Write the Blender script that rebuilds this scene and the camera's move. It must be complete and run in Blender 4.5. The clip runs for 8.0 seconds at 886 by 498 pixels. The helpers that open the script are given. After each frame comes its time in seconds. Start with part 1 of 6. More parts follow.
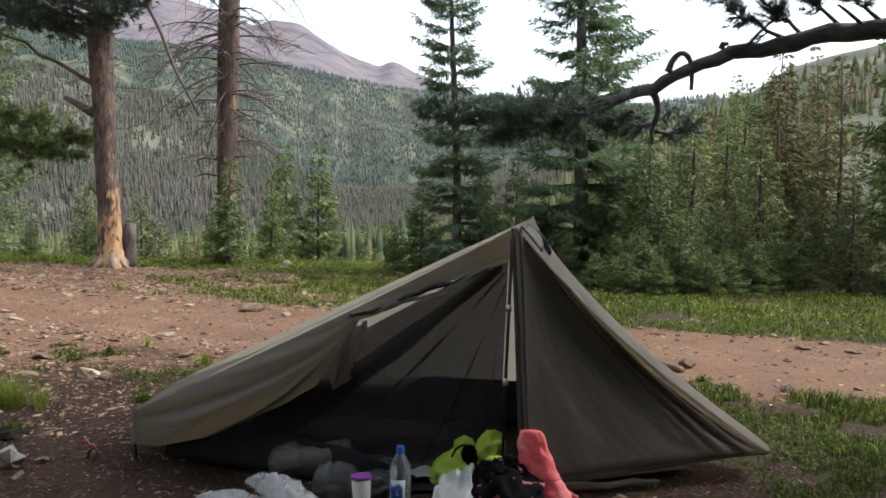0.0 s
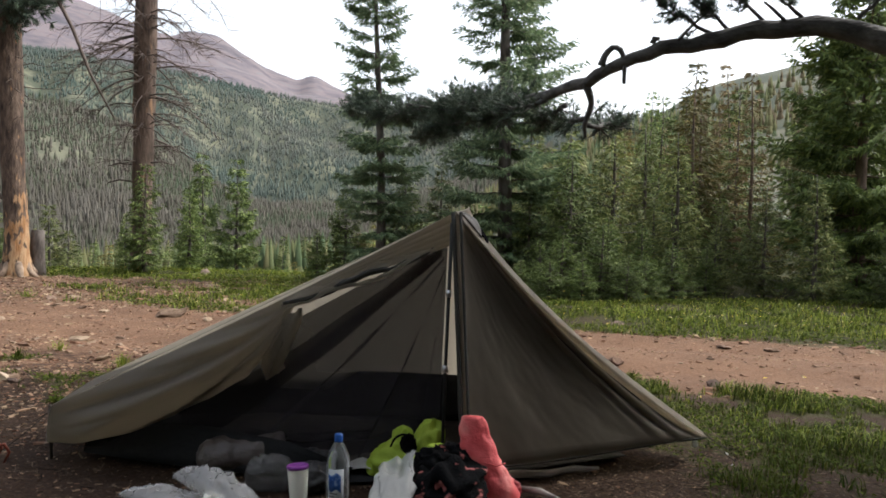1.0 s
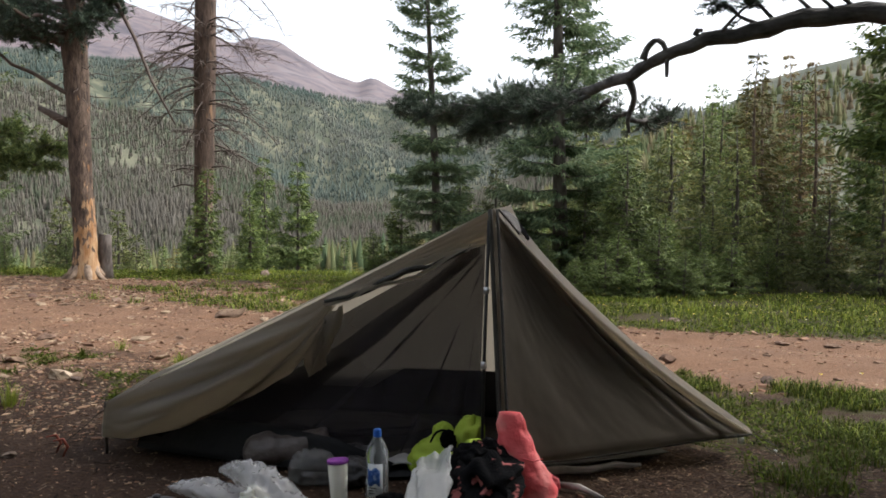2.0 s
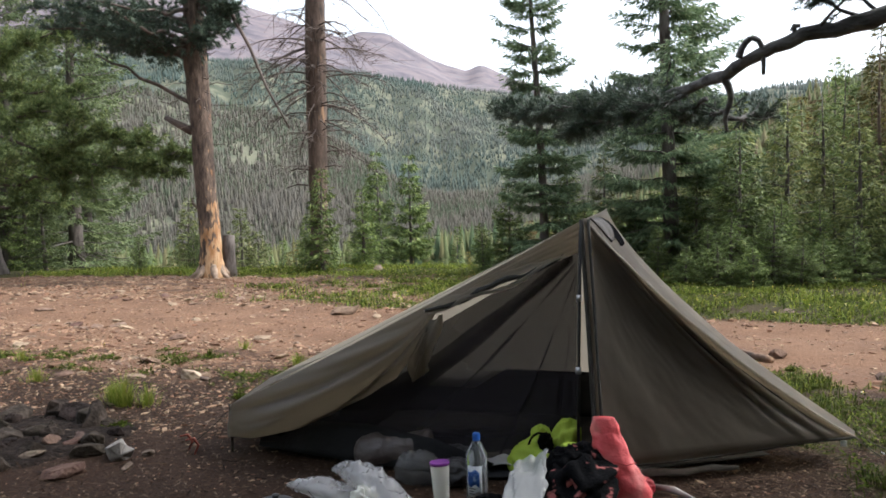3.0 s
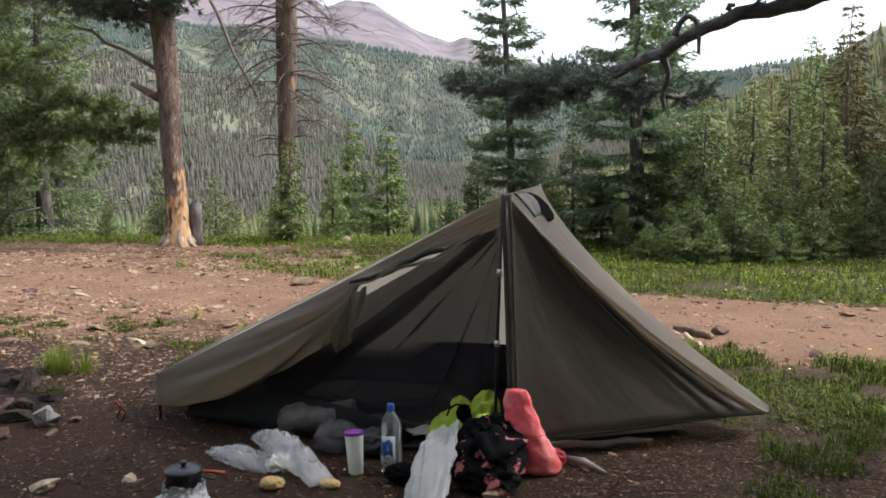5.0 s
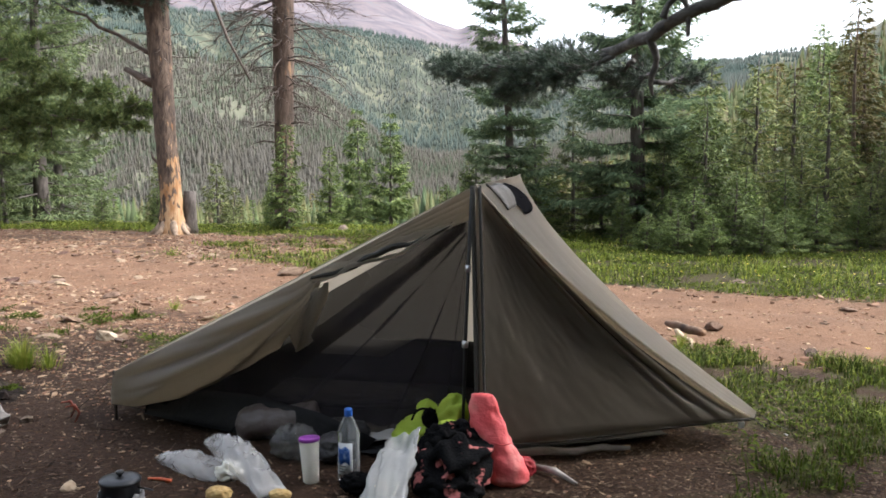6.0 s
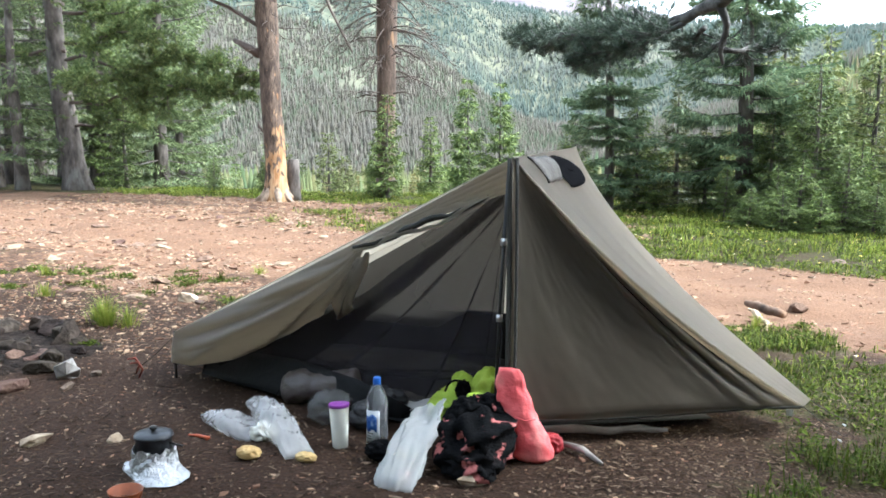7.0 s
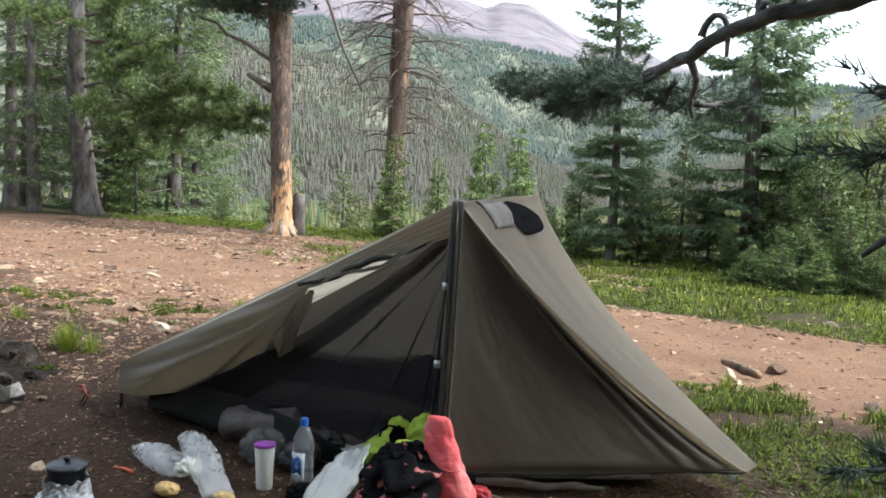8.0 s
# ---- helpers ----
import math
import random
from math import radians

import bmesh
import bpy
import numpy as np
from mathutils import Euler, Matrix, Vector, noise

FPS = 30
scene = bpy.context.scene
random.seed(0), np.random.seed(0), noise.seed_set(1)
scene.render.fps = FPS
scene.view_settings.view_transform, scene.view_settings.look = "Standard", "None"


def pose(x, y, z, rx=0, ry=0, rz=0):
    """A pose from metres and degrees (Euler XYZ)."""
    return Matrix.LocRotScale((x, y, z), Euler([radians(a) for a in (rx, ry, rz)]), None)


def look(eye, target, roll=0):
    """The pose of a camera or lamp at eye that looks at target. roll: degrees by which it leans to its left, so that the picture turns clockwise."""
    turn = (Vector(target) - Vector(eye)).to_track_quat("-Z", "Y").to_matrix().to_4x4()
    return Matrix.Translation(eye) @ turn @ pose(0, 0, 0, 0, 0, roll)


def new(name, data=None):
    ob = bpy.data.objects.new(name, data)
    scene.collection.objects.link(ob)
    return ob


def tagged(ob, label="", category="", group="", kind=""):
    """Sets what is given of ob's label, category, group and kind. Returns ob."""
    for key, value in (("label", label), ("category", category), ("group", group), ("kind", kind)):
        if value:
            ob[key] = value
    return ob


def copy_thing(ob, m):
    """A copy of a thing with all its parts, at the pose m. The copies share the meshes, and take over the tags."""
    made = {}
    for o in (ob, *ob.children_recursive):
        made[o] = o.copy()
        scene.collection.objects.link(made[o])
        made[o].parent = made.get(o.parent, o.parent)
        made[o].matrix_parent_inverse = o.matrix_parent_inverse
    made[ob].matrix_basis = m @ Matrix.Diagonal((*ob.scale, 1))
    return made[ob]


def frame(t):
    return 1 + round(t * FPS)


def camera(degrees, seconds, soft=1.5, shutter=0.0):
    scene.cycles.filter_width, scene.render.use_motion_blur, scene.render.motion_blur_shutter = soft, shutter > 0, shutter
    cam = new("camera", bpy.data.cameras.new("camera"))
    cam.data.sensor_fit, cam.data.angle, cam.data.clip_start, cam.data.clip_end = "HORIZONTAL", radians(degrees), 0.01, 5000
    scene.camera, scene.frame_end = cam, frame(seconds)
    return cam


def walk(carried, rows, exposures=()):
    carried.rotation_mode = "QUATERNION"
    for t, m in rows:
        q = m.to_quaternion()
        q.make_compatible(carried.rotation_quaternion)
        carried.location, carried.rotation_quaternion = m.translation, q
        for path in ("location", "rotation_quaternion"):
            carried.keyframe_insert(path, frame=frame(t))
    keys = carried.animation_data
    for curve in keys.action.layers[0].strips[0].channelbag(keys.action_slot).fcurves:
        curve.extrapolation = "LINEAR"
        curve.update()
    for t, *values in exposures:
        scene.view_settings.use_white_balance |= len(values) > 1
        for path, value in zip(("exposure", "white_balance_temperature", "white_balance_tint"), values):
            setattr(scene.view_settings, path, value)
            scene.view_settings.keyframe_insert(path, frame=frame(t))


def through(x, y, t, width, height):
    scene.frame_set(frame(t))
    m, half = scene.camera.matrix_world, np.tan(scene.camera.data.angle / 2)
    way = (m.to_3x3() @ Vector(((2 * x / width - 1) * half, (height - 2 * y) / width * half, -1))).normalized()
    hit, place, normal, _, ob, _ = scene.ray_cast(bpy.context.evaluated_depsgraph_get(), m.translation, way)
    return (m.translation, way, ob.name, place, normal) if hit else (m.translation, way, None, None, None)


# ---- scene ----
cam = camera(55.3, 8.0, 1.75)
PATH = [
    (0, (0.124, -4.038, 1.351), (-0.108, -2.054, 1.248), 1.2),
    (0.5, (0.065, -3.992, 1.281), (-0.007, -1.994, 1.225), 0.7),
    (1, (0.031, -3.965, 1.2), (-0.013, -1.967, 1.138), 1.5),
    (1.2, (0.042, -3.975, 1.192), (-0.02, -1.976, 1.135), 1.8),
    (2.3, (0.178, -4.011, 1.198), (-0.092, -2.031, 1.115), 1.2),
    (2.5, (0.199, -4.051, 1.212), (-0.132, -2.084, 1.068), 1.7),
    (3, (0.258, -4.156, 1.319), (-0.193, -2.209, 1.223), -1.2),
    (3.5, (0.246, -4.239, 1.328), (-0.187, -2.287, 1.267), -1.9),
    (4, (0.246, -4.248, 1.322), (-0.173, -2.293, 1.269), -1.9),
    (4.5, (0.44, -4.21, 1.318), (0.036, -2.255, 1.194), -0.2),
    (4.7, (0.506, -4.19, 1.317), (0.092, -2.239, 1.159), -0.2),
    (5.8, (0.615, -3.858, 1.331), (0.229, -1.903, 1.165), 0.0),
    (6, (0.683, -3.831, 1.329), (0.259, -1.885, 1.139), 0.1),
    (6.5, (0.914, -3.808, 1.347), (0.247, -1.938, 1.105), 1.8),
    (7, (1.022, -3.716, 1.338), (0.342, -1.853, 1.077), 0.5),
    (7.5, (1.12, -3.588, 1.356), (0.454, -1.709, 1.186), -0.0),
    (8, (1.323, -3.535, 1.348), (0.596, -1.68, 1.183), 3.2),
]
walk(cam, [(t, look(e, a, r)) for t, e, a, r in PATH], [(0, 1.44, 6150, 8), (0.5, 1.57, 6150, 8), (1.0, 1.35, 6450, 9), (2.5, 1.42, 6490, 10), (3.0, 1.67, 6190, 9), (3.5, 1.62, 6040, 9), (4.5, 1.68, 6240, 10), (6.0, 1.99, 6240, 10), (6.5, 2.48, 5990, 7), (7.0, 2.74, 5690, 3), (7.5, 2.42, 5790, 3), (8.0, 2.14, 5940, 4)])

# ---- world and light ----
world = bpy.data.worlds.new("overcast_sky")
scene.world = world
world.use_nodes = True
wn, wl = world.node_tree.nodes, world.node_tree.links
sky = wn.new("ShaderNodeTexSky")
sky.sky_type, sky.sun_disc = "NISHITA", False
sky.sun_elevation, sky.sun_rotation = radians(49), radians(72)
sky.air_density, sky.dust_density, sky.ozone_density = 1.0, 3.0, 1.0
pale = wn.new("ShaderNodeHueSaturation")
pale.inputs["Saturation"].default_value = 0.36
wl.new(sky.outputs["Color"], pale.inputs["Color"])
wl.new(pale.outputs["Color"], wn["Background"].inputs["Color"])
wn["Background"].inputs["Strength"].default_value = 0.15
sun = new("sun", bpy.data.lights.new("sun", "SUN"))
sun.data.energy, sun.data.angle, sun.data.color = 1.8, radians(25), (1.0, 0.98, 0.95)
sun.matrix_world = look((9, 3.0, 11), (0, 0, 0))

# ---- small tools ----
TAU = 2 * math.pi


def lattice(ix, iy, seed):
    v = np.sin(ix * 127.1 + iy * 311.7 + seed * 74.7) * 43758.5453
    return v - np.floor(v)


def vnoise(x, y, seed=0):
    """Value noise, 0 to 1."""
    ix, iy = np.floor(x), np.floor(y)
    fx, fy = x - ix, y - iy
    fx, fy = fx * fx * (3 - 2 * fx), fy * fy * (3 - 2 * fy)
    a = lattice(ix, iy, seed) * (1 - fx) + lattice(ix + 1, iy, seed) * fx
    b = lattice(ix, iy + 1, seed) * (1 - fx) + lattice(ix + 1, iy + 1, seed) * fx
    return a * (1 - fy) + b * fy


def fbm(x, y, seed=0, octaves=4):
    x, y = np.asarray(x, float), np.asarray(y, float)
    total, amp, norm = 0.0, 1.0, 0.0
    for o in range(octaves):
        total = total + amp * vnoise(x * 2**o + 17.3 * o, y * 2**o - 9.1 * o, seed + o)
        norm += amp
        amp *= 0.5
    return total / norm


def smooth(a, b, v):
    k = np.clip((np.asarray(v, float) - a) / (b - a), 0, 1)
    return k * k * (3 - 2 * k)


class Soup:
    """Collects vertices and faces for one mesh."""

    def __init__(self):
        self.v, self.f = [], []

    def face(self, *pts):
        k = len(self.v)
        self.v.extend(tuple(p) for p in pts)
        self.f.append(tuple(range(k, k + len(pts))))

    def grid(self, rows, closed=False):
        """A sheet from rows of points; closed: each row is a ring."""
        k, n = len(self.v), len(rows[0])
        for row in rows:
            self.v.extend(tuple(p) for p in row)
        for a in range(len(rows) - 1):
            for b in range(n if closed else n - 1):
                c = (b + 1) % n
                self.f.append((k + a * n + b, k + a * n + c, k + (a + 1) * n + c, k + (a + 1) * n + b))

    def tube(self, path, radii, sides=8, cap=True, wob=0.0, rng=None):
        """A tapered tube along a path."""
        path = [Vector(p) for p in path]
        rows, up = [], Vector((0.31, 0.17, 0.93))
        for i, p in enumerate(path):
            d = (path[min(i + 1, len(path) - 1)] - path[max(i - 1, 0)]).normalized()
            if abs(d.dot(up)) > 0.95:
                up = Vector((0.9, 0.3, 0.1))
            s = d.cross(up).normalized()
            u = s.cross(d)
            r = radii[i] if hasattr(radii, "__len__") else radii
            ring = []
            for j in range(sides):
                a = TAU * j / sides
                k = r * (1 + (rng.uniform(-wob, wob) if rng else 0))
                ring.append(p + (s * math.cos(a) + u * math.sin(a)) * k)
            rows.append(ring)
        k = len(self.v)
        self.grid(rows, closed=True)
        if cap:
            self.f.append(tuple(k + j for j in range(sides))[::-1])
            self.f.append(tuple(k + (len(rows) - 1) * sides + j for j in range(sides)))

    def lathe(self, profile, centre=(0, 0, 0), sides=24, squash=1.0):
        """A turned shape from (radius, height) pairs."""
        cx, cy, cz = centre
        rows = [[(cx + r * math.cos(TAU * j / sides), cy + r * squash * math.sin(TAU * j / sides), cz + z) for j in range(sides)] for r, z in profile]
        self.grid(rows, closed=True)

    def blob(self, centre, size, rng, rough=0.25, rings=5, sides=7, flat=0.0):
        """A rough stone or lump."""
        k = len(self.v)
        c = Vector(centre)
        turn = Euler((rng.uniform(-.3, .3), rng.uniform(-.3, .3), rng.uniform(0, TAU))).to_matrix()
        def put(a, b):
            d = Vector((math.cos(a) * math.sin(b), math.sin(a) * math.sin(b), math.cos(b)))
            p = Vector((d.x * size[0], d.y * size[1], d.z * size[2])) * (1 + rng.uniform(-rough, rough))
            self.v.append(tuple(c + turn @ p))
        put(0, 0)
        for i in range(1, rings):
            for j in range(sides):
                put(TAU * (j + 0.5 * (i % 2)) / sides, math.pi * i / rings)
        put(0, math.pi)
        for j in range(sides):
            m = (j + 1) % sides
            self.f.append((k, k + 1 + j, k + 1 + m))
            for i in range(rings - 2):
                a = k + 1 + i * sides
                self.f.append((a + j, a + sides + j, a + sides + m, a + m))
            a = k + 1 + (rings - 2) * sides
            self.f.append((a + j, k + 1 + (rings - 1) * sides, a + m))

    def mesh(self, name, material, shade=False):
        me = bpy.data.meshes.new(name)
        me.from_pydata(self.v, [], self.f)
        me.materials.append(material)
        if shade:
            me.shade_smooth()
        me.update()
        return me


def part(name, soup, material, parent=None, label="", shade=True, thick=0.0):
    ob = new(name, soup.mesh(name, material, shade))
    if parent is not None:
        ob.parent = parent
    if label:
        ob["label"] = label
    if thick:
        m = ob.modifiers.new("thickness", "SOLIDIFY")
        m.thickness, m.offset = thick, 0
    return ob


def empty(name, label, category, place=(0, 0, 0), group=""):
    ob = new(name)
    ob.location = place
    ob.empty_display_size = 0.1
    return tagged(ob, label, category, group)


# ---- materials ----
def matter(name, colours, scale=8.0, rough=0.8, bump=0.2, bump_scale=40.0, random_by="", spread=0.0, metal=0.0, through=0.0,
           squeeze=(1, 1, 1), spec=0.3, second=None, detail=6.0, glow=None):
    """Noise-coloured surface. random_by: 'object' or 'island' varies the brightness and tint; through: share of translucency;
    second: (colour, scale, from, to) stains on a larger scale."""
    m = bpy.data.materials.new(name)
    m.use_nodes = True
    n, l = m.node_tree.nodes, m.node_tree.links
    b = n["Principled BSDF"]
    co = n.new("ShaderNodeTexCoord")
    mp = n.new("ShaderNodeMapping")
    mp.inputs["Scale"].default_value = squeeze
    l.new(co.outputs["Object"], mp.inputs["Vector"])
    t = n.new("ShaderNodeTexNoise")
    t.inputs["Scale"].default_value, t.inputs["Detail"].default_value, t.inputs["Roughness"].default_value = scale, detail, 0.6
    l.new(mp.outputs[0], t.inputs["Vector"])
    r = n.new("ShaderNodeValToRGB")
    r.color_ramp.elements[0].position, r.color_ramp.elements[1].position = 0.3, 0.7
    while len(r.color_ramp.elements) < len(colours):
        r.color_ramp.elements.new(0.5)
    for i, c in enumerate(colours):
        r.color_ramp.elements[i].position = 0.3 + 0.4 * i / max(1, len(colours) - 1)
        r.color_ramp.elements[i].color = (*c, 1)
    l.new(t.outputs["Fac"], r.inputs["Fac"])
    colour = r.outputs["Color"]
    if second:
        c2, s2, lo, hi = second
        t2 = n.new("ShaderNodeTexNoise")
        t2.inputs["Scale"].default_value, t2.inputs["Detail"].default_value = s2, 3
        l.new(mp.outputs[0], t2.inputs["Vector"])
        mr = n.new("ShaderNodeMapRange")
        mr.inputs["From Min"].default_value, mr.inputs["From Max"].default_value = lo, hi
        l.new(t2.outputs["Fac"], mr.inputs["Value"])
        mx = n.new("ShaderNodeMixRGB")
        mx.inputs["Color2"].default_value = (*c2, 1)
        l.new(mr.outputs[0], mx.inputs["Fac"])
        l.new(colour, mx.inputs["Color1"])
        colour = mx.outputs["Color"]
    if random_by:
        src = n.new("ShaderNodeObjectInfo" if random_by == "object" else "ShaderNodeNewGeometry")
        value = src.outputs["Random" if random_by == "object" else "Random Per Island"]
        hs = n.new("ShaderNodeHueSaturation")
        for sock, lo, hi in (("Value", 1 - spread, 1 + spread), ("Hue", 0.5 - 0.05 * spread, 0.5 + 0.05 * spread)):
            mr = n.new("ShaderNodeMapRange")
            mr.inputs["To Min"].default_value, mr.inputs["To Max"].default_value = lo, hi
            l.new(value, mr.inputs["Value"])
            l.new(mr.outputs[0], hs.inputs[sock])
        l.new(colour, hs.inputs["Color"])
        colour = hs.outputs["Color"]
    l.new(colour, b.inputs["Base Color"])
    b.inputs["Roughness"].default_value, b.inputs["Metallic"].default_value = rough, metal
    b.inputs["Specular IOR Level"].default_value = spec
    if bump:
        tb = n.new("ShaderNodeTexNoise")
        tb.inputs["Scale"].default_value, tb.inputs["Detail"].default_value = bump_scale, 4
        l.new(mp.outputs[0], tb.inputs["Vector"])
        bp = n.new("ShaderNodeBump")
        bp.inputs["Strength"].default_value, bp.inputs["Distance"].default_value = bump, 0.02
        l.new(tb.outputs["Fac"], bp.inputs["Height"])
        l.new(bp.outputs[0], b.inputs["Normal"])
    if through:
        tr = n.new("ShaderNodeBsdfTranslucent")
        if glow:
            tr.inputs["Color"].default_value = (*glow, 1)
        else:
            l.new(colour, tr.inputs["Color"])
        mx = n.new("ShaderNodeMixShader")
        mx.inputs["Fac"].default_value = through
        l.new(b.outputs[0], mx.inputs[1])
        l.new(tr.outputs[0], mx.inputs[2])
        l.new(mx.outputs[0], n["Material Output"].inputs["Surface"])
    return m


def islands(name, colours, rough=0.8, through=0.0, spec=0.3, mottle=6.0, stand=0.0, each=0.0, share=.55):
    """Each loose piece takes one of the colours."""
    m = matter(name, [colours[0], colours[0]], rough=rough, bump=0, through=through, spec=spec)
    n, l = m.node_tree.nodes, m.node_tree.links
    g = n.new("ShaderNodeNewGeometry")
    r = n.new("ShaderNodeValToRGB")
    r.color_ramp.interpolation = "LINEAR"
    while len(r.color_ramp.elements) < len(colours):
        r.color_ramp.elements.new(0.5)
    for i, c in enumerate(colours):
        r.color_ramp.elements[i].position = i / (len(colours) - 1)
        r.color_ramp.elements[i].color = (*c, 1)
    l.new(g.outputs["Random Per Island"], r.inputs["Fac"])
    if stand:
        # neighbours tend to one colour, in stands
        t2 = n.new("ShaderNodeTexNoise")
        t2.inputs["Scale"].default_value, t2.inputs["Detail"].default_value = stand, 4
        l.new(g.outputs["Position"], t2.inputs["Vector"])
        k = n.new("ShaderNodeMath")
        k.operation, k.inputs[1].default_value, k.inputs[2].default_value = "MULTIPLY_ADD", 2.4, -.95
        l.new(t2.outputs["Fac"], k.inputs[0])
        k2 = n.new("ShaderNodeMath")
        k2.operation, k2.inputs[1].default_value, k2.use_clamp = "MULTIPLY_ADD", share, True
        l.new(g.outputs["Random Per Island"], k2.inputs[0])
        l.new(k.outputs[0], k2.inputs[2])
        l.new(k2.outputs[0], r.inputs["Fac"])
    noise_tex = next(x for x in n if x.type == "TEX_NOISE")
    noise_tex.inputs["Scale"].default_value = mottle
    mr = n.new("ShaderNodeMapRange")
    mr.inputs["To Min"].default_value, mr.inputs["To Max"].default_value = 0.7, 1.3
    l.new(noise_tex.outputs["Fac"], mr.inputs["Value"])
    hs = n.new("ShaderNodeHueSaturation")
    l.new(mr.outputs[0], hs.inputs["Value"])
    l.new(r.outputs["Color"], hs.inputs["Color"])
    if each:
        # whole plants differ in tone
        ob = n.new("ShaderNodeObjectInfo")
        er = n.new("ShaderNodeMapRange")
        er.inputs["To Min"].default_value, er.inputs["To Max"].default_value = 1 - each, 1 + each
        l.new(ob.outputs["Random"], er.inputs["Value"])
        hv = n.new("ShaderNodeHueSaturation")
        l.new(er.outputs[0], hv.inputs["Value"])
        l.new(r.outputs["Color"], hv.inputs["Color"])
        l.new(hv.outputs["Color"], hs.inputs["Color"])
    l.new(hs.outputs["Color"], n["Principled BSDF"].inputs["Base Color"])
    for x in n:
        if x.type == "BSDF_TRANSLUCENT":
            l.new(hs.outputs["Color"], x.inputs["Color"])
    return m


M_BARK = matter("bark_pine", [(0.045, 0.032, 0.025), (0.13, 0.085, 0.06), (0.2, 0.13, 0.09)], 9, 0.9, 0.9, 22, squeeze=(1, 1, 0.28), second=((0.30, 0.17, 0.09), 1.6, 0.52, 0.62))
M_BARK_DEAD = matter("bark_dead_pine", [(0.041, 0.031, 0.026), (0.115, 0.078, 0.059), (0.180, 0.127, 0.098)], 10, .9, .9, 25, squeeze=(1, 1, .3), second=((.30, .18, .105), 5.5, .60, .68))
M_WOOD_ROOT = matter("grey_root_wood", [(0.10, 0.075, 0.055), (0.24, 0.17, 0.12), (0.36, 0.28, 0.21)], 7, .85, .8, 30)
M_BARK_GREY = matter("bark_spruce", [(0.030, 0.025, 0.022), (0.092, 0.076, 0.066), (0.165, 0.142, 0.125)], 8, 0.95, 1.0, 14, squeeze=(1, 1, 0.4), second=((0.19, 0.18, 0.16), 3.0, .56, .7))
M_LIMB = matter("bark_limb_grey", [(0.035, 0.033, 0.031), (0.095, 0.089, 0.083), (0.17, 0.16, 0.148)], 11, .9, 1.0, 30, squeeze=(.5, 1, 1))
M_TWIG = matter("dead_twig", [(0.06, 0.045, 0.038), (0.15, 0.115, 0.095)], 9, 0.9, 0.3)
M_SPRUCE = islands("spruce_needles", [(0.043, 0.067, 0.019), (0.073, 0.105, 0.028), (0.122, 0.166, 0.043), (0.215, 0.258, 0.068)], 0.7, 0.12, each=.45)
M_SPRUCE_PALE = islands("spruce_needles_pale", [(0.068, 0.089, 0.032), (0.111, 0.133, 0.045), (0.166, 0.186, 0.061), (0.266, 0.272, 0.093)], 0.7, 0.18, each=.36)
M_SPRUCE_DIM = islands("spruce_needles_dim", [(0.046, 0.067, 0.031), (0.078, 0.105, 0.043), (0.118, 0.150, 0.060), (0.177, 0.205, 0.084)], 0.7, 0.28, each=.2)
M_SPRUCE_BLUE = islands("spruce_needles_blue", [(0.066, 0.106, 0.057), (0.108, 0.158, 0.081), (0.168, 0.226, 0.114), (0.258, 0.312, 0.165)], 0.7, 0.35)
M_SPRUCE_OLIVE = islands("spruce_needles_olive", [(0.058, 0.064, 0.019), (0.102, 0.107, 0.028), (0.177, 0.153, 0.038), (0.233, 0.175, 0.050)], 0.7, 0.14, each=.4)
M_SPRUCE_RUST = islands("spruce_needles_dying", [(0.100, 0.068, 0.036), (0.150, 0.095, 0.048), (0.150, 0.132, 0.052), (0.215, 0.150, 0.070)], 0.75, 0.2, each=.3)
M_PINE = islands("pine_needles", [(0.068, 0.100, 0.037), (0.119, 0.161, 0.056), (0.187, 0.236, 0.082), (0.286, 0.330, 0.124)], 0.65, 0.35)
# pine needles again, with shade put into the colour
M_PINE_SHADE = islands("pine_needles_shaded", [(0.030, 0.051, 0.037), (0.057, 0.081, 0.054), (0.089, 0.118, 0.071)], 0.6, 0.12)
# M_FAR and M_FAR_GREY hold distance haze as muted, bluish or greyed base colours
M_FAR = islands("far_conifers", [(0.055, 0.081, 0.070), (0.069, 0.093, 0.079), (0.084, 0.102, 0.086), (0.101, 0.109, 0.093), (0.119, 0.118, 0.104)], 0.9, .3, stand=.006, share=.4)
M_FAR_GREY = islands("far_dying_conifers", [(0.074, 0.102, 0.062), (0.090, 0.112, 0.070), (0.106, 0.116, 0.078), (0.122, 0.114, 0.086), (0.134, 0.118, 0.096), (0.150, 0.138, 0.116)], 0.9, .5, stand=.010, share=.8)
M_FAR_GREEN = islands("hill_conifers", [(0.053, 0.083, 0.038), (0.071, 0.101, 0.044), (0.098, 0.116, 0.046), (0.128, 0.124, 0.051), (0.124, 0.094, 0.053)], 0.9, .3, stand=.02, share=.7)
# grass and weed colours are darkened to hold the camp pine's shade
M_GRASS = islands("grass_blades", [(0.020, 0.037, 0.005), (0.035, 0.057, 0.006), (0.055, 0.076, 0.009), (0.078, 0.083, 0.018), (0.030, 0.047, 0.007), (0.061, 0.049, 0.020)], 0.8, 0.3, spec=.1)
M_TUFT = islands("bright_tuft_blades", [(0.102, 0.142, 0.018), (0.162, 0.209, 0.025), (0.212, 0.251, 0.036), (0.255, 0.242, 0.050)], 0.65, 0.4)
M_WEED = islands("weed_leaves", [(0.029, 0.044, 0.007), (0.048, 0.068, 0.009), (0.076, 0.099, 0.014), (0.111, 0.128, 0.024)], 0.85, 0.3, spec=.08)
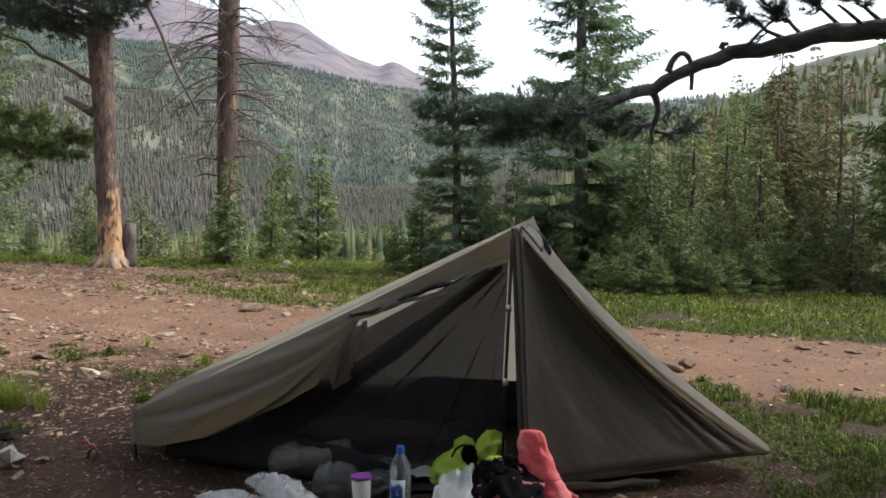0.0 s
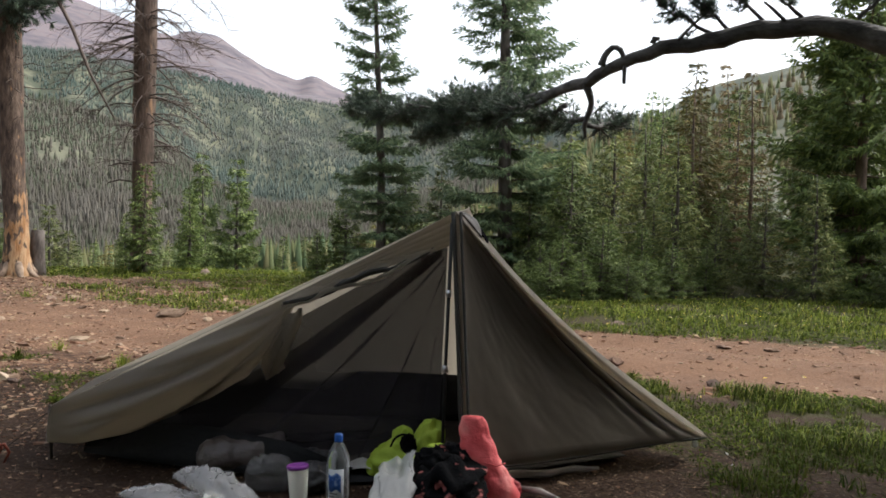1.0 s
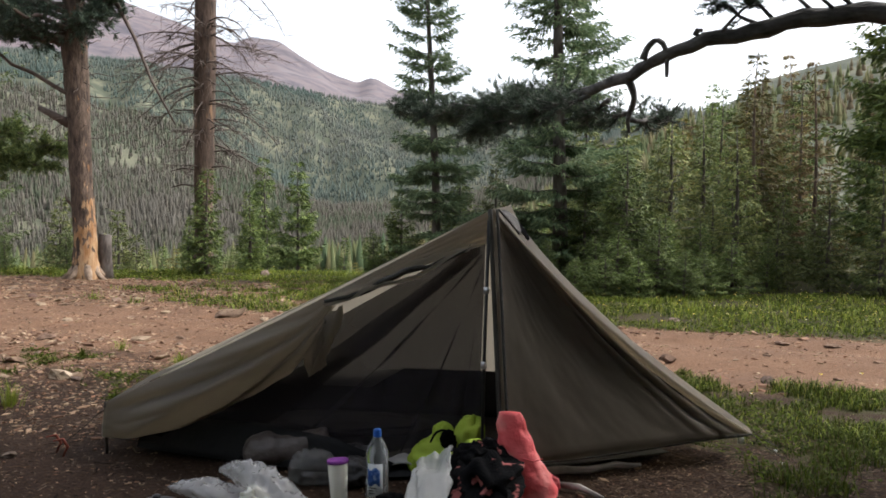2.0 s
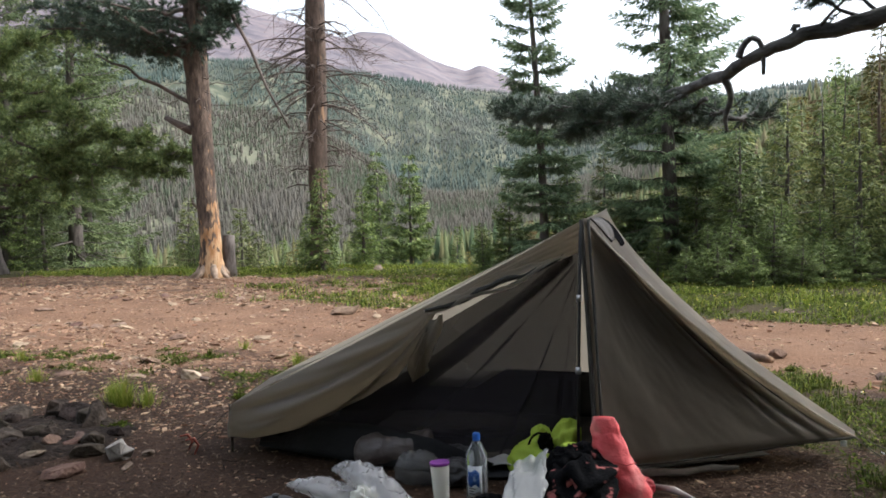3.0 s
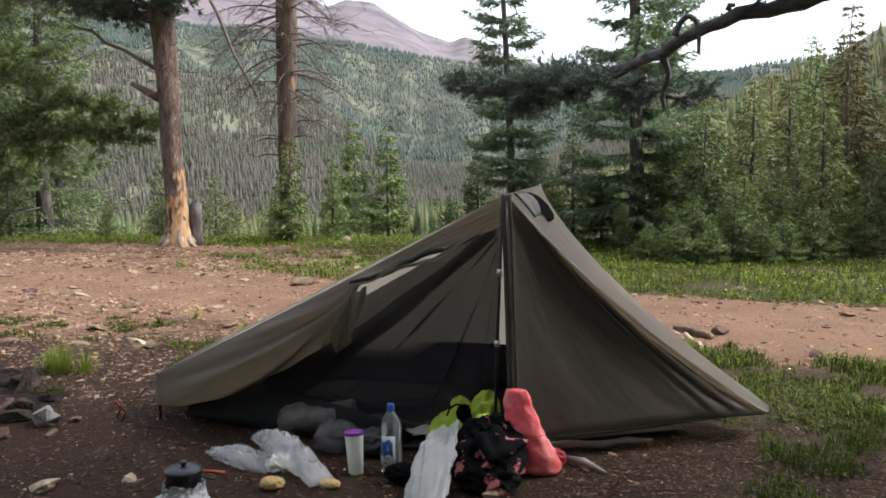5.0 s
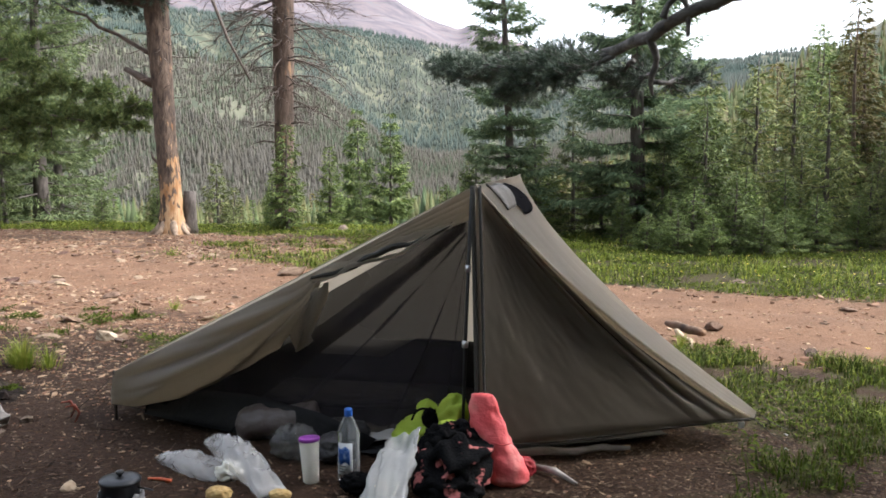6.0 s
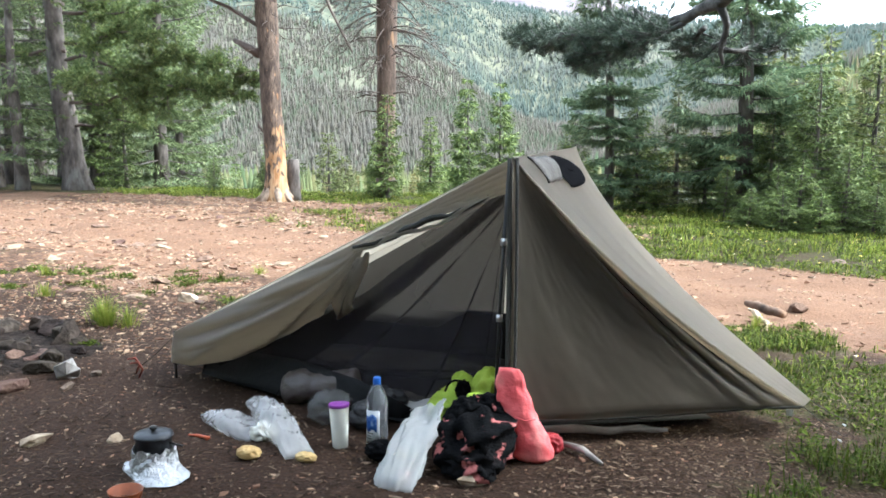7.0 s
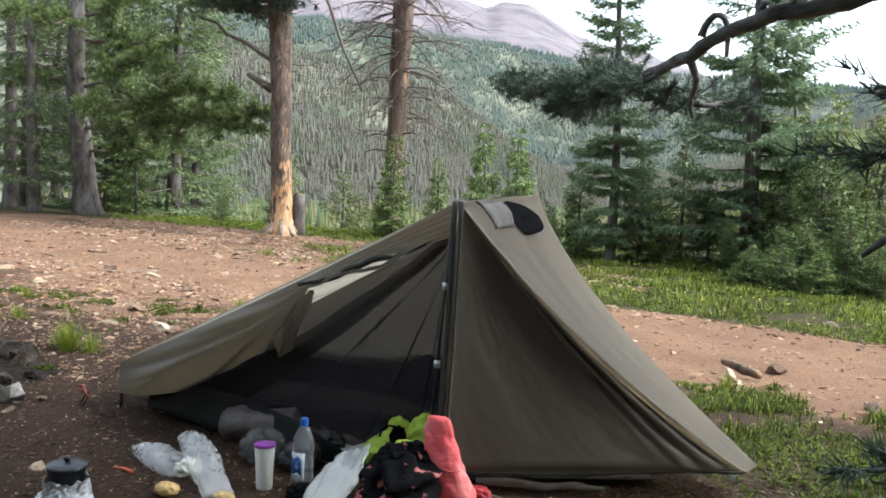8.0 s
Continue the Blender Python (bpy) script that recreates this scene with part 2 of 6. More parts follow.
M_STONE = islands("gravel_stones", [(0.080, 0.045, 0.031), (0.130, 0.073, 0.047), (0.165, 0.095, 0.062), (0.25, 0.152, 0.098), (0.29, 0.195, 0.125), (0.150, 0.108, 0.082), (0.34, 0.25, 0.165), (0.205, 0.108, 0.068)], 0.9, mottle=30, spec=0.1)
M_ROCK = matter("rock", [(0.063, 0.046, 0.038), (0.127, 0.092, 0.072), (0.174, 0.129, 0.099)], 14, 0.9, 0.8, 45, "object", 0.35, spec=0.1)
M_ROCK_RED = matter("red_rock", [(0.070, 0.043, 0.032), (0.130, 0.082, 0.060), (0.175, 0.115, 0.084)], 14, 0.9, 0.8, 45, "object", 0.3, spec=0.1)
M_CHAR = matter("charred_rock", [(0.012, 0.009, 0.007), (0.032, 0.024, 0.019), (0.070, 0.053, 0.043)], 9, 0.95, 0.8, 40, "object", 0.5, spec=0.1)
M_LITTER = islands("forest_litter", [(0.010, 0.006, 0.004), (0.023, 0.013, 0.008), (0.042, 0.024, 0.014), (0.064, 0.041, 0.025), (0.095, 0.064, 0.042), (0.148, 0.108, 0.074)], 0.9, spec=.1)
M_FLOWER = islands("yellow_flowers", [(0.55, 0.42, 0.03), (0.65, 0.5, 0.06), (0.6, 0.6, 0.5)], 0.7, 0.2)


def stripped_bark():
    """Pine bark that has flaked off the lower trunk, down to orange wood."""
    m = matter("bark_flaking", [(0.020, 0.014, 0.011), (0.085, 0.058, 0.043), (0.175, 0.125, 0.092)], 13, .9, 1.0, 26, squeeze=(1, 1, .3), second=((0.20, 0.105, 0.052), 9, .66, .71))
    n, l = m.node_tree.nodes, m.node_tree.links
    b = n["Principled BSDF"]
    old = b.inputs["Base Color"].links[0].from_socket
    co = n.new("ShaderNodeTexCoord")
    sep = n.new("ShaderNodeSeparateXYZ")
    l.new(co.outputs["Object"], sep.inputs[0])
    mp = n.new("ShaderNodeMapping")
    mp.inputs["Scale"].default_value = (1, 1, .35)
    l.new(co.outputs["Object"], mp.inputs["Vector"])
    t = n.new("ShaderNodeTexNoise")
    t.inputs["Scale"].default_value, t.inputs["Detail"].default_value = 13.0, 9
    l.new(mp.outputs[0], t.inputs["Vector"])
    h = n.new("ShaderNodeMapRange")
    h.inputs["From Min"].default_value, h.inputs["From Max"].default_value = 0.2, 2.2
    h.inputs["To Min"].default_value, h.inputs["To Max"].default_value = .15, -.10
    l.new(sep.outputs["Z"], h.inputs["Value"])
    x = n.new("ShaderNodeMath")
    x.operation, x.inputs[1].default_value = "MULTIPLY_ADD", .5
    l.new(sep.outputs["X"], x.inputs[0])
    l.new(h.outputs[0], x.inputs[2])
    add = n.new("ShaderNodeMath")
    l.new(x.outputs[0], add.inputs[0])
    l.new(t.outputs["Fac"], add.inputs[1])
    f = n.new("ShaderNodeMapRange")
    f.inputs["From Min"].default_value, f.inputs["From Max"].default_value = .57, .63
    l.new(add.outputs[0], f.inputs["Value"])
    w = n.new("ShaderNodeTexNoise")
    w.inputs["Scale"].default_value = 9
    l.new(mp.outputs[0], w.inputs["Vector"])
    r = n.new("ShaderNodeValToRGB")
    r.color_ramp.elements[0].position, r.color_ramp.elements[0].color = .35, (.29, .145, .062, 1)
    r.color_ramp.elements[1].position, r.color_ramp.elements[1].color = .68, (.46, .30, .17, 1)
    l.new(w.outputs["Fac"], r.inputs["Fac"])
    mx = n.new("ShaderNodeMixRGB")
    l.new(f.outputs[0], mx.inputs["Fac"])
    l.new(old, mx.inputs["Color1"])
    l.new(r.outputs["Color"], mx.inputs["Color2"])
    l.new(mx.outputs["Color"], b.inputs["Base Color"])
    return m


M_FLAKING = stripped_bark()


def ground_material():
    m = bpy.data.materials.new("ground_earth")
    m.use_nodes = True
    n, l = m.node_tree.nodes, m.node_tree.links
    b = n["Principled BSDF"]
    pos = n.new("ShaderNodeNewGeometry").outputs["Position"]

    def tex(scale, detail=6):
        t = n.new("ShaderNodeTexNoise")
        t.inputs["Scale"].default_value, t.inputs["Detail"].default_value, t.inputs["Roughness"].default_value = scale, detail, 0.65
        l.new(pos, t.inputs["Vector"])
        return t.outputs["Fac"]

    def ramp(fac, *stops):
        r = n.new("ShaderNodeValToRGB")
        while len(r.color_ramp.elements) < len(stops):
            r.color_ramp.elements.new(0.5)
        for e, (p, c) in zip(r.color_ramp.elements, stops):
            e.position, e.color = p, (*c, 1)
        l.new(fac, r.inputs["Fac"])
        return r.outputs["Color"]

    def mix(fac, a, c):
        x = n.new("ShaderNodeMixRGB")
        for sock, v in (("Fac", fac), ("Color1", a), ("Color2", c)):
            l.new(v, x.inputs[sock])
        return x.outputs["Color"]

    def edge(value, jitter, amount=0.55):
        """A cover weight, made ragged by noise."""
        a = n.new("ShaderNodeMath")
        a.operation, a.inputs[1].default_value = "MULTIPLY_ADD", amount
        s = n.new("ShaderNodeMath")
        s.operation, s.inputs[1].default_value = "SUBTRACT", 0.5
        l.new(jitter, s.inputs[0])
        l.new(s.outputs[0], a.inputs[0])
        l.new(value, a.inputs[2])
        r = n.new("ShaderNodeMapRange")
        r.interpolation_type = "SMOOTHSTEP"
        r.inputs["From Min"].default_value, r.inputs["From Max"].default_value = 0.22, 0.78
        l.new(a.outputs[0], r.inputs["Value"])
        return r.outputs[0]

    at = n.new("ShaderNodeAttribute")
    at.attribute_name = "cover"
    sp = n.new("ShaderNodeSeparateColor")
    l.new(at.outputs["Color"], sp.inputs[0])
    fine, mid, broad, huge = tex(60), tex(9), tex(1.3), tex(0.012, 8)
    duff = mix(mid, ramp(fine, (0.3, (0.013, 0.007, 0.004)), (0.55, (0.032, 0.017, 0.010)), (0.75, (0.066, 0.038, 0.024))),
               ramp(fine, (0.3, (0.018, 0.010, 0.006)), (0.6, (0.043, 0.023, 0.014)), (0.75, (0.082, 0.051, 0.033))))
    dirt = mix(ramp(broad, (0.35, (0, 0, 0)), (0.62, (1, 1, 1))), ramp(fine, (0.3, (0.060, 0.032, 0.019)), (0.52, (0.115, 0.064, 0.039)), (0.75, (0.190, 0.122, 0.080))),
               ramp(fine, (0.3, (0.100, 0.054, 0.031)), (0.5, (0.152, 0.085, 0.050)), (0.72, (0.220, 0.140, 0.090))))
    green = mix(mid, ramp(fine, (0.3, (0.016, 0.016, 0.006)), (0.7, (0.046, 0.049, 0.013))), ramp(fine, (0.3, (0.032, 0.021, 0.012)), (0.7, (0.062, 0.058, 0.019))))
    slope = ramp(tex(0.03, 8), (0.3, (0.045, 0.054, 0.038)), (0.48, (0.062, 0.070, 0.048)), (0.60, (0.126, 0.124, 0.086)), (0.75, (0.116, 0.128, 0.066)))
    # the mauve rock's bluish grey carries distance haze in its colour
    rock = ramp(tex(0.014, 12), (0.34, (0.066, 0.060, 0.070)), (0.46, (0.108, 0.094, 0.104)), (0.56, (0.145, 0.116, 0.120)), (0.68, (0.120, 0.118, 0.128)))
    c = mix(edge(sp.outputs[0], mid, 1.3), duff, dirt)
    c = mix(edge(sp.outputs[1], mid, 1.6), c, green)
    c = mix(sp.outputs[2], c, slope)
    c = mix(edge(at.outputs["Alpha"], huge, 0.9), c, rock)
    l.new(c, b.inputs["Base Color"])
    b.inputs["Roughness"].default_value, b.inputs["Specular IOR Level"].default_value = 0.95, 0.15
    bp = n.new("ShaderNodeBump")
    bp.inputs["Strength"].default_value, bp.inputs["Distance"].default_value = 0.9, 0.02
    l.new(tex(35), bp.inputs["Height"])
    l.new(bp.outputs[0], b.inputs["Normal"])
    return m


M_GROUND = ground_material()

# ---- the land: one sheet from the camp to the mountains ----
AZ = [-180, -75, -55, -45, -30, -22, -15, -8, -2, 5, 9, 13, 15.5, 18, 21, 26, 45, 75, 180]
# by distance: the land's height in degrees seen from the camp (far) or in metres (near)
HILL_EL = [1, 1, -4.0, -4.4, -4.2, -4.0, -3.4, -2.6, -1.2, 3.9, 5.5, 7.0, 8.5, 9.2, 9.9, 10.5, 11, 6, 1]
BANK = [1, 1, -2.5, -4.5, -6, -6, -6, -5.5, -3.5, -0.5, 0.5, 1.0, 1.2, 1.4, 1.6, 2, 2, 2, 1]
EDGE = [30, 26, 24, 20, 17, 15.5, 14.5, 14.5, 15, 17, 20, 20, 20, 20, 20, 20, 20, 24, 30]
SPUR_AZ = [-180, -60, -45, -33, -27, -25, -21.3, -18.8, -16.5, -14.7, -12.8, -8.9, -5, 0, 6, 20, 60, 180]
SPUR_EL = [1, 5, 8.6, 7.9, 6.9, 6.5, 5.3, 3.7, 2.1, 1.2, 0.8, 1.0, 1.7, 3.2, 4.6, 5, 4, 1]
FOREST_AZ = [-180, -75, -55, -45, -30, -24, -19, -15, -12, -9, -5, -3, 0, 5, 7, 9, 10.5, 12.5, 16, 45, 75, 180]
FOREST_EL = [3, 6, 9, 10.2, 9.9, 9.6, 9.1, 8.6, 8.1, 7.8, 7.4, 7.5, 7.1, 6.7, 6.9, 7.3, 7.4, 7.5, 7.7, 7, 5, 3]
PEAK_AZ = [-180, -75, -50, -35, -26.2, -25, -22.9, -20.7, -19.3, -18.3, -16.6, -15.5, -12.9, -11.2, -10.5, -9.9, -8.9, -7.8, -5, 0, 45, 75, 180]
PEAK_EL = [3, 8, 12, 14.2, 13.5, 13.0, 12.3, 11.7, 11.3, 11.6, 11.4, 10.9, 9.5, 8.8, 9.05, 8.95, 8.4, 7.9, 6.8, 6, 6, 5, 3]


def rise(r, a, b):
    return np.clip((r - a) / (b - a), 0, 1)


def land(x, y):
    x, y = np.asarray(x, float), np.asarray(y, float)
    r, az = np.hypot(x, y), np.degrees(np.arctan2(x, y))
    edge, bank = np.interp(az, AZ, EDGE), np.interp(az, AZ, BANK)
    tan = lambda el: np.tan(np.radians(el))
    hill = 330 * tan(np.interp(az, AZ, HILL_EL))
    spur_el = np.interp(az, SPUR_AZ, SPUR_EL)
    spur, dip = 600 * tan(spur_el), 820 * tan(spur_el - 1.0)
    wood = 1350 * tan(np.interp(az, FOREST_AZ, FOREST_EL))
    peak = 2700 * tan(np.interp(az, PEAK_AZ, PEAK_EL))
    z = bank * smooth(edge - 1, edge + 32, r)
    z = z + (hill - bank) * smooth(50, 330, r) + (spur - hill) * rise(r, 330, 600) + (dip - spur) * smooth(600, 820, r)
    z = z + (wood - dip) * rise(r, 820, 1350) ** .9 + (peak - wood) * rise(r, 1400, 2700) ** 1.05
    # knolls, gullies down the mountain face, and crags
    crest = 1 - .8 * np.exp(-((r - 1350) / 170) ** 2) - .5 * np.exp(-((r - 600) / 110) ** 2)
    z = z + (fbm(x / 220, y / 220, 5) - 0.5) * 0.06 * np.clip(r - 120, 0, 900) * crest
    z = z + (fbm(az / 2.6 + r / 700, r / 420, 6, 3) - .5) * 46 * smooth(830, 1000, r) * (1 - smooth(1180, 1340, r))
    crag = np.clip(r - 1420, 0, 1200) * (1 - .8 * np.exp(-((r - 2700) / 260) ** 2))
    z = z + ((fbm(x / 400, y / 400, 9, 6) - 0.5) * 0.07 + (.5 - np.abs(fbm(x / 170, y / 170, 15, 4) - .5) * 2) * 0.035) * crag
    z = z + (fbm(x * 0.5, y * 0.5, 3) - 0.5) * 0.10 * smooth(3, 9, np.abs(y - 1) + np.abs(x)) + (fbm(x * 2.1, y * 2.1, 4, 3) - 0.5) * 0.05
    rut = np.exp(-(((y - road_mid(x)) - 0.75) / 0.3) ** 2) + np.exp(-(((y - road_mid(x)) + 0.75) / 0.3) ** 2)
    return z - 0.035 * rut * (r < 40)


def road_mid(x):
    x = np.asarray(x, float)
    return 4.35 - 0.21 * x + 0.004 * np.minimum(x, 0) ** 2


def road_at(x, y):
    return 1 - smooth(1.4, 2.2, np.abs(y - road_mid(x)) / (1 + 0.012 * np.abs(x)))


def gravel_at(x, y):
    """Stony earth on both sides of the track and towards the pine."""
    left = smooth(1.0, -1.5, x) * smooth(1.2, 2.6, y) * (1 - smooth(11.5, 13.5, y + 0.15 * x))
    return np.maximum(road_at(x, y), left * (0.45 + 0.5 * (fbm(x * 0.9, y * 0.9, 21) > 0.47)))


def grass_at(x, y):
    off = y - road_mid(x)
    patch = fbm(x * 0.7, y * 0.7, 31)
    far = smooth(1.2, 2.0, off + (patch - 0.5) * 1.2) * (smooth(-7, 1.0, x + (patch - 0.5) * 4) * 0.75 + 0.25) + smooth(11.2, 12.6, y + (patch - 0.5))
    far = far * (.5 + .5 * smooth(.38, .5, fbm(x * 1.2 + 7, y * 2.0, 62)))
    near = smooth(0.45, 1.5, x + (patch - 0.5) * 1.2 + .25 * smooth(.2, 1, y)) * smooth(-3.0, -1.7, y + (patch - 0.5) * 2) * smooth(5.0, 3.6, x + (patch - 0.5) * 2) * smooth(-1.25, -1.7, off) * (.2 + .8 * smooth(.36, .54, .6 * fbm(x * 2.3, y * 2.3, 61) + .4 * fbm(x * 7, y * 7, 63))) * (.62 + .38 * smooth(-.5, .7, y + (x - 1.3) * .35 + (patch - .5) * 2.5))
    weeds = smooth(-0.3, -1.8, x) * smooth(1.0, 1.8, y) * smooth(-1.3, -2.2, off) * smooth(0.50, 0.66, .5 * fbm(x * 1.9, y * 1.9, 41) + .5 * fbm(x * 5, y * 5, 43)) * 0.66
    return np.clip(np.maximum(np.maximum(far, near), weeds), 0, 1)


def build_ground():
    rings = np.concatenate([np.arange(0.0, 7, 0.11), np.arange(7, 20, 0.22), 20 * 1.055 ** np.arange(0, 102)])
    front = np.concatenate([np.arange(-70, -44, 0.8), np.arange(-44, 24, 0.33), np.arange(24, 48, 0.8)])
    back = np.arange(48, 290, 5.5)
    az = np.radians(np.concatenate([front, back]))
    R, A = np.meshgrid(rings, az, indexing="ij")
    X, Y = R * np.sin(A), R * np.cos(A) - 3.0 * (R < 0)
    Z = land(X, Y)
    n, k = len(az), len(rings)
    verts = np.stack([X, Y, Z], -1).reshape(-1, 3)
    faces = [(i * n + j, i * n + (j + 1) % n, (i + 1) * n + (j + 1) % n, (i + 1) * n + j) for i in range(k - 1) for j in range(n)]
    me = bpy.data.meshes.new("ground")
    me.from_pydata(verts.tolist(), [], faces)
    x, y = verts.T[:2]
    r = np.hypot(x, y)
    cover = np.zeros((len(verts), 4), np.float32)
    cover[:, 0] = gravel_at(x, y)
    cover[:, 1] = grass_at(x, y)
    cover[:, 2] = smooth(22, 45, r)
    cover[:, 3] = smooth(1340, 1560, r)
    at = me.attributes.new("cover", "FLOAT_COLOR", "POINT")
    at.data.foreach_set("color", cover.ravel())
    me.materials.append(M_GROUND)
    me.shade_smooth()
    return tagged(new("ground", me), "brown forest floor, red dirt track, grass and wooded mountains", "ground", kind="structure")


build_ground()


NEAR_X, NEAR_Y, NEAR_STEP = -18.0, -5.0, 0.05
NEAR = land(*np.meshgrid(NEAR_X + NEAR_STEP * np.arange(560), NEAR_Y + NEAR_STEP * np.arange(440), indexing="ij")).tolist()


def on_land(x, y):
    """The ground's height; by table near the camp."""
    a, b = (x - NEAR_X) / NEAR_STEP, (y - NEAR_Y) / NEAR_STEP
    i, j = int(a), int(b)
    if a < 0 or b < 0 or i > 557 or j > 437:
        return float(land(x, y))
    a, b = a - i, b - j
    return (NEAR[i][j] * (1 - a) + NEAR[i + 1][j] * a) * (1 - b) + (NEAR[i][j + 1] * (1 - a) + NEAR[i + 1][j + 1] * a) * b


def table(fn):
    """A cover function as a table near the camp, for quick scattering."""
    t = fn(*np.meshgrid(NEAR_X + .05 * np.arange(560), NEAR_Y + .05 * np.arange(440), indexing="ij")).tolist()
    return lambda x, y: t[min(max(int((x - NEAR_X) / .05), 0), 559)][min(max(int((y - NEAR_Y) / .05), 0), 439)]


grass_here, gravel_here = table(grass_at), table(gravel_at)
patchy = table(lambda x, y: smooth(.36, .60, .6 * fbm(x * 1.1, y * 1.6, 71) + .4 * fbm(x * 4, y * 5, 72)))
tall_here = table(lambda x, y: .35 + 1.5 * np.clip(fbm(x * 1.4, y * 1.4, 51) * 2 - .55, 0, 1))

# ---- conifers ----
def spruce(name, h, w, seed, material, bark, whorls=30, leaf=0.085, density=1.0, bare=0.06, gaps=0.15, thick=None, taper=0.75, limbs=True):
    """A spruce: tapered trunk with thin limbs, and a crown of many small needle sprays."""
    rng = random.Random(seed)
    top = empty(name, "", "tree")
    trunk, crown = Soup(), Soup()
    r0 = thick or h * 0.014 + 0.02
    lean = (rng.uniform(-.02, .02) * h, rng.uniform(-.02, .02) * h)
    axis = lambda k: Vector((lean[0] * k * k + 0.01 * h * math.sin(k * 5 + seed), lean[1] * k * k, h * k))
    trunk.tube([axis(k / 12) - Vector((0, 0, 0.15 if k == 0 else 0)) for k in range(13)], [r0 * (1.25 if k == 0 else 1) * (1 - k / 12.3) + 0.004 for k in range(13)], 8, wob=0.06, rng=rng)
    for i in range(whorls):
        k = bare + (1 - bare) * (i + rng.uniform(-.22, .22)) / whorls
        k = min(max(k, bare), 0.985)
        base = axis(k)
        for b in range(rng.choice((6, 7, 8, 8))):
            if rng.random() < gaps:
                continue
            a = rng.uniform(0, TAU)
            L = w * ((1 - k) ** taper * rng.uniform(0.6, 1.12) + 0.03)
            if k < bare + 0.12:
                L *= rng.uniform(0.5, 1)
            d = Vector((math.cos(a), math.sin(a), 0))
            side = Vector((-d.y, d.x, 0))
            droop = -0.36 + 0.80 * k + rng.uniform(-.1, .1)
            tip = lambda s: base + d * (L * s) + Vector((0, 0, L * (droop * s + 0.28 * s * s)))
            if L > 0.25 and limbs:
                trunk.tube([tip(0), tip(0.5), tip(0.92)], [0.006 + 0.008 * L, 0.005 + 0.004 * L, 0.002], 3, cap=False)
            steps = max(3, int(density * L / (leaf * 0.40)))
            for s_ in range(steps):
                s = (s_ + rng.random()) / steps
                if s < 0.12:
                    continue
                p = tip(s)
                reach = (0.34 * L * (1 - s) + leaf * 0.8) * rng.uniform(0.7, 1.1)
                for sign in (-1, 1):
                    m = max(1, int(density * reach / (leaf * 0.62)))
                    for q in range(m):
                        f = (q + rng.random()) / m
                        c = p + side * (sign * reach * f) + d * (reach * f * 0.55) + Vector((0, 0, -0.30 * reach * f + rng.uniform(-.03, .03)))
                        g = (side * sign * rng.uniform(.3, 1) + d * rng.uniform(.2, 1) + Vector((0, 0, rng.uniform(-.8, .3)))).normalized() * leaf * rng.uniform(.8, 1.7)
                        o = g.cross(Vector((rng.gauss(0, 1), rng.gauss(0, 1), rng.gauss(0, 1)))).normalized() * leaf * rng.uniform(.13, .23)
                        crown.face(c - o, c + o, c + g)
                        if rng.random() < .7:
                            crown.face(c - o * .5 + g * .3, c + o * .5 + g * .3, c + g * .7 - Vector((0, 0, leaf * rng.uniform(.4, .9))))
    part("trunk", trunk, bark, top)
    part("crown", crown, material, top, shade=False)
    return top


def place(tree, label, x, y, turn=0.0, size=1.0, group="", sink=0.0, z=None):
    tree.location = (x, y, (on_land(x, y) if z is None else z) - sink)
    tree.rotation_euler = (0, 0, turn)
    tree.scale = (size, size, size)
    return tagged(tree, label, "tree", group)


def again(tree, label, x, y, turn, size, group="", sink=0.0, tall=1.0):
    t = copy_thing(tree, Matrix.Translation((x, y, on_land(x, y) - sink)) @ Matrix.Rotation(turn, 4, "Z"))
    t.scale = (size, size, size * tall)
    return tagged(t, label, "tree", group)


def tuft(soup, p, d, rng, length, count, width, spray=0.7):
    """A bundle of needles round a shoot that points along d."""
    d = d.normalized()
    for _ in range(count):
        g = (d + Vector((rng.gauss(0, spray), rng.gauss(0, spray), rng.gauss(0, spray)))).normalized() * length * rng.uniform(.6, 1.15)
        o = g.cross(Vector((rng.uniform(-1, 1), rng.uniform(-1, 1), rng.uniform(-1, 1)))).normalized() * width
        c = p + d * rng.uniform(-.4, .3) * length
        soup.face(c - o, c + o, c + g)


def crooked(a, b, n, rng, wander):
    """A wandering line from a to b."""
    a, b = Vector(a), Vector(b)
    pts = []
    for i in range(n + 1):
        s = i / n
        k = wander * math.sin(math.pi * s)
        pts.append(a.lerp(b, s) + Vector((rng.uniform(-k, k), rng.uniform(-k, k), rng.uniform(-k, k))))
    return pts


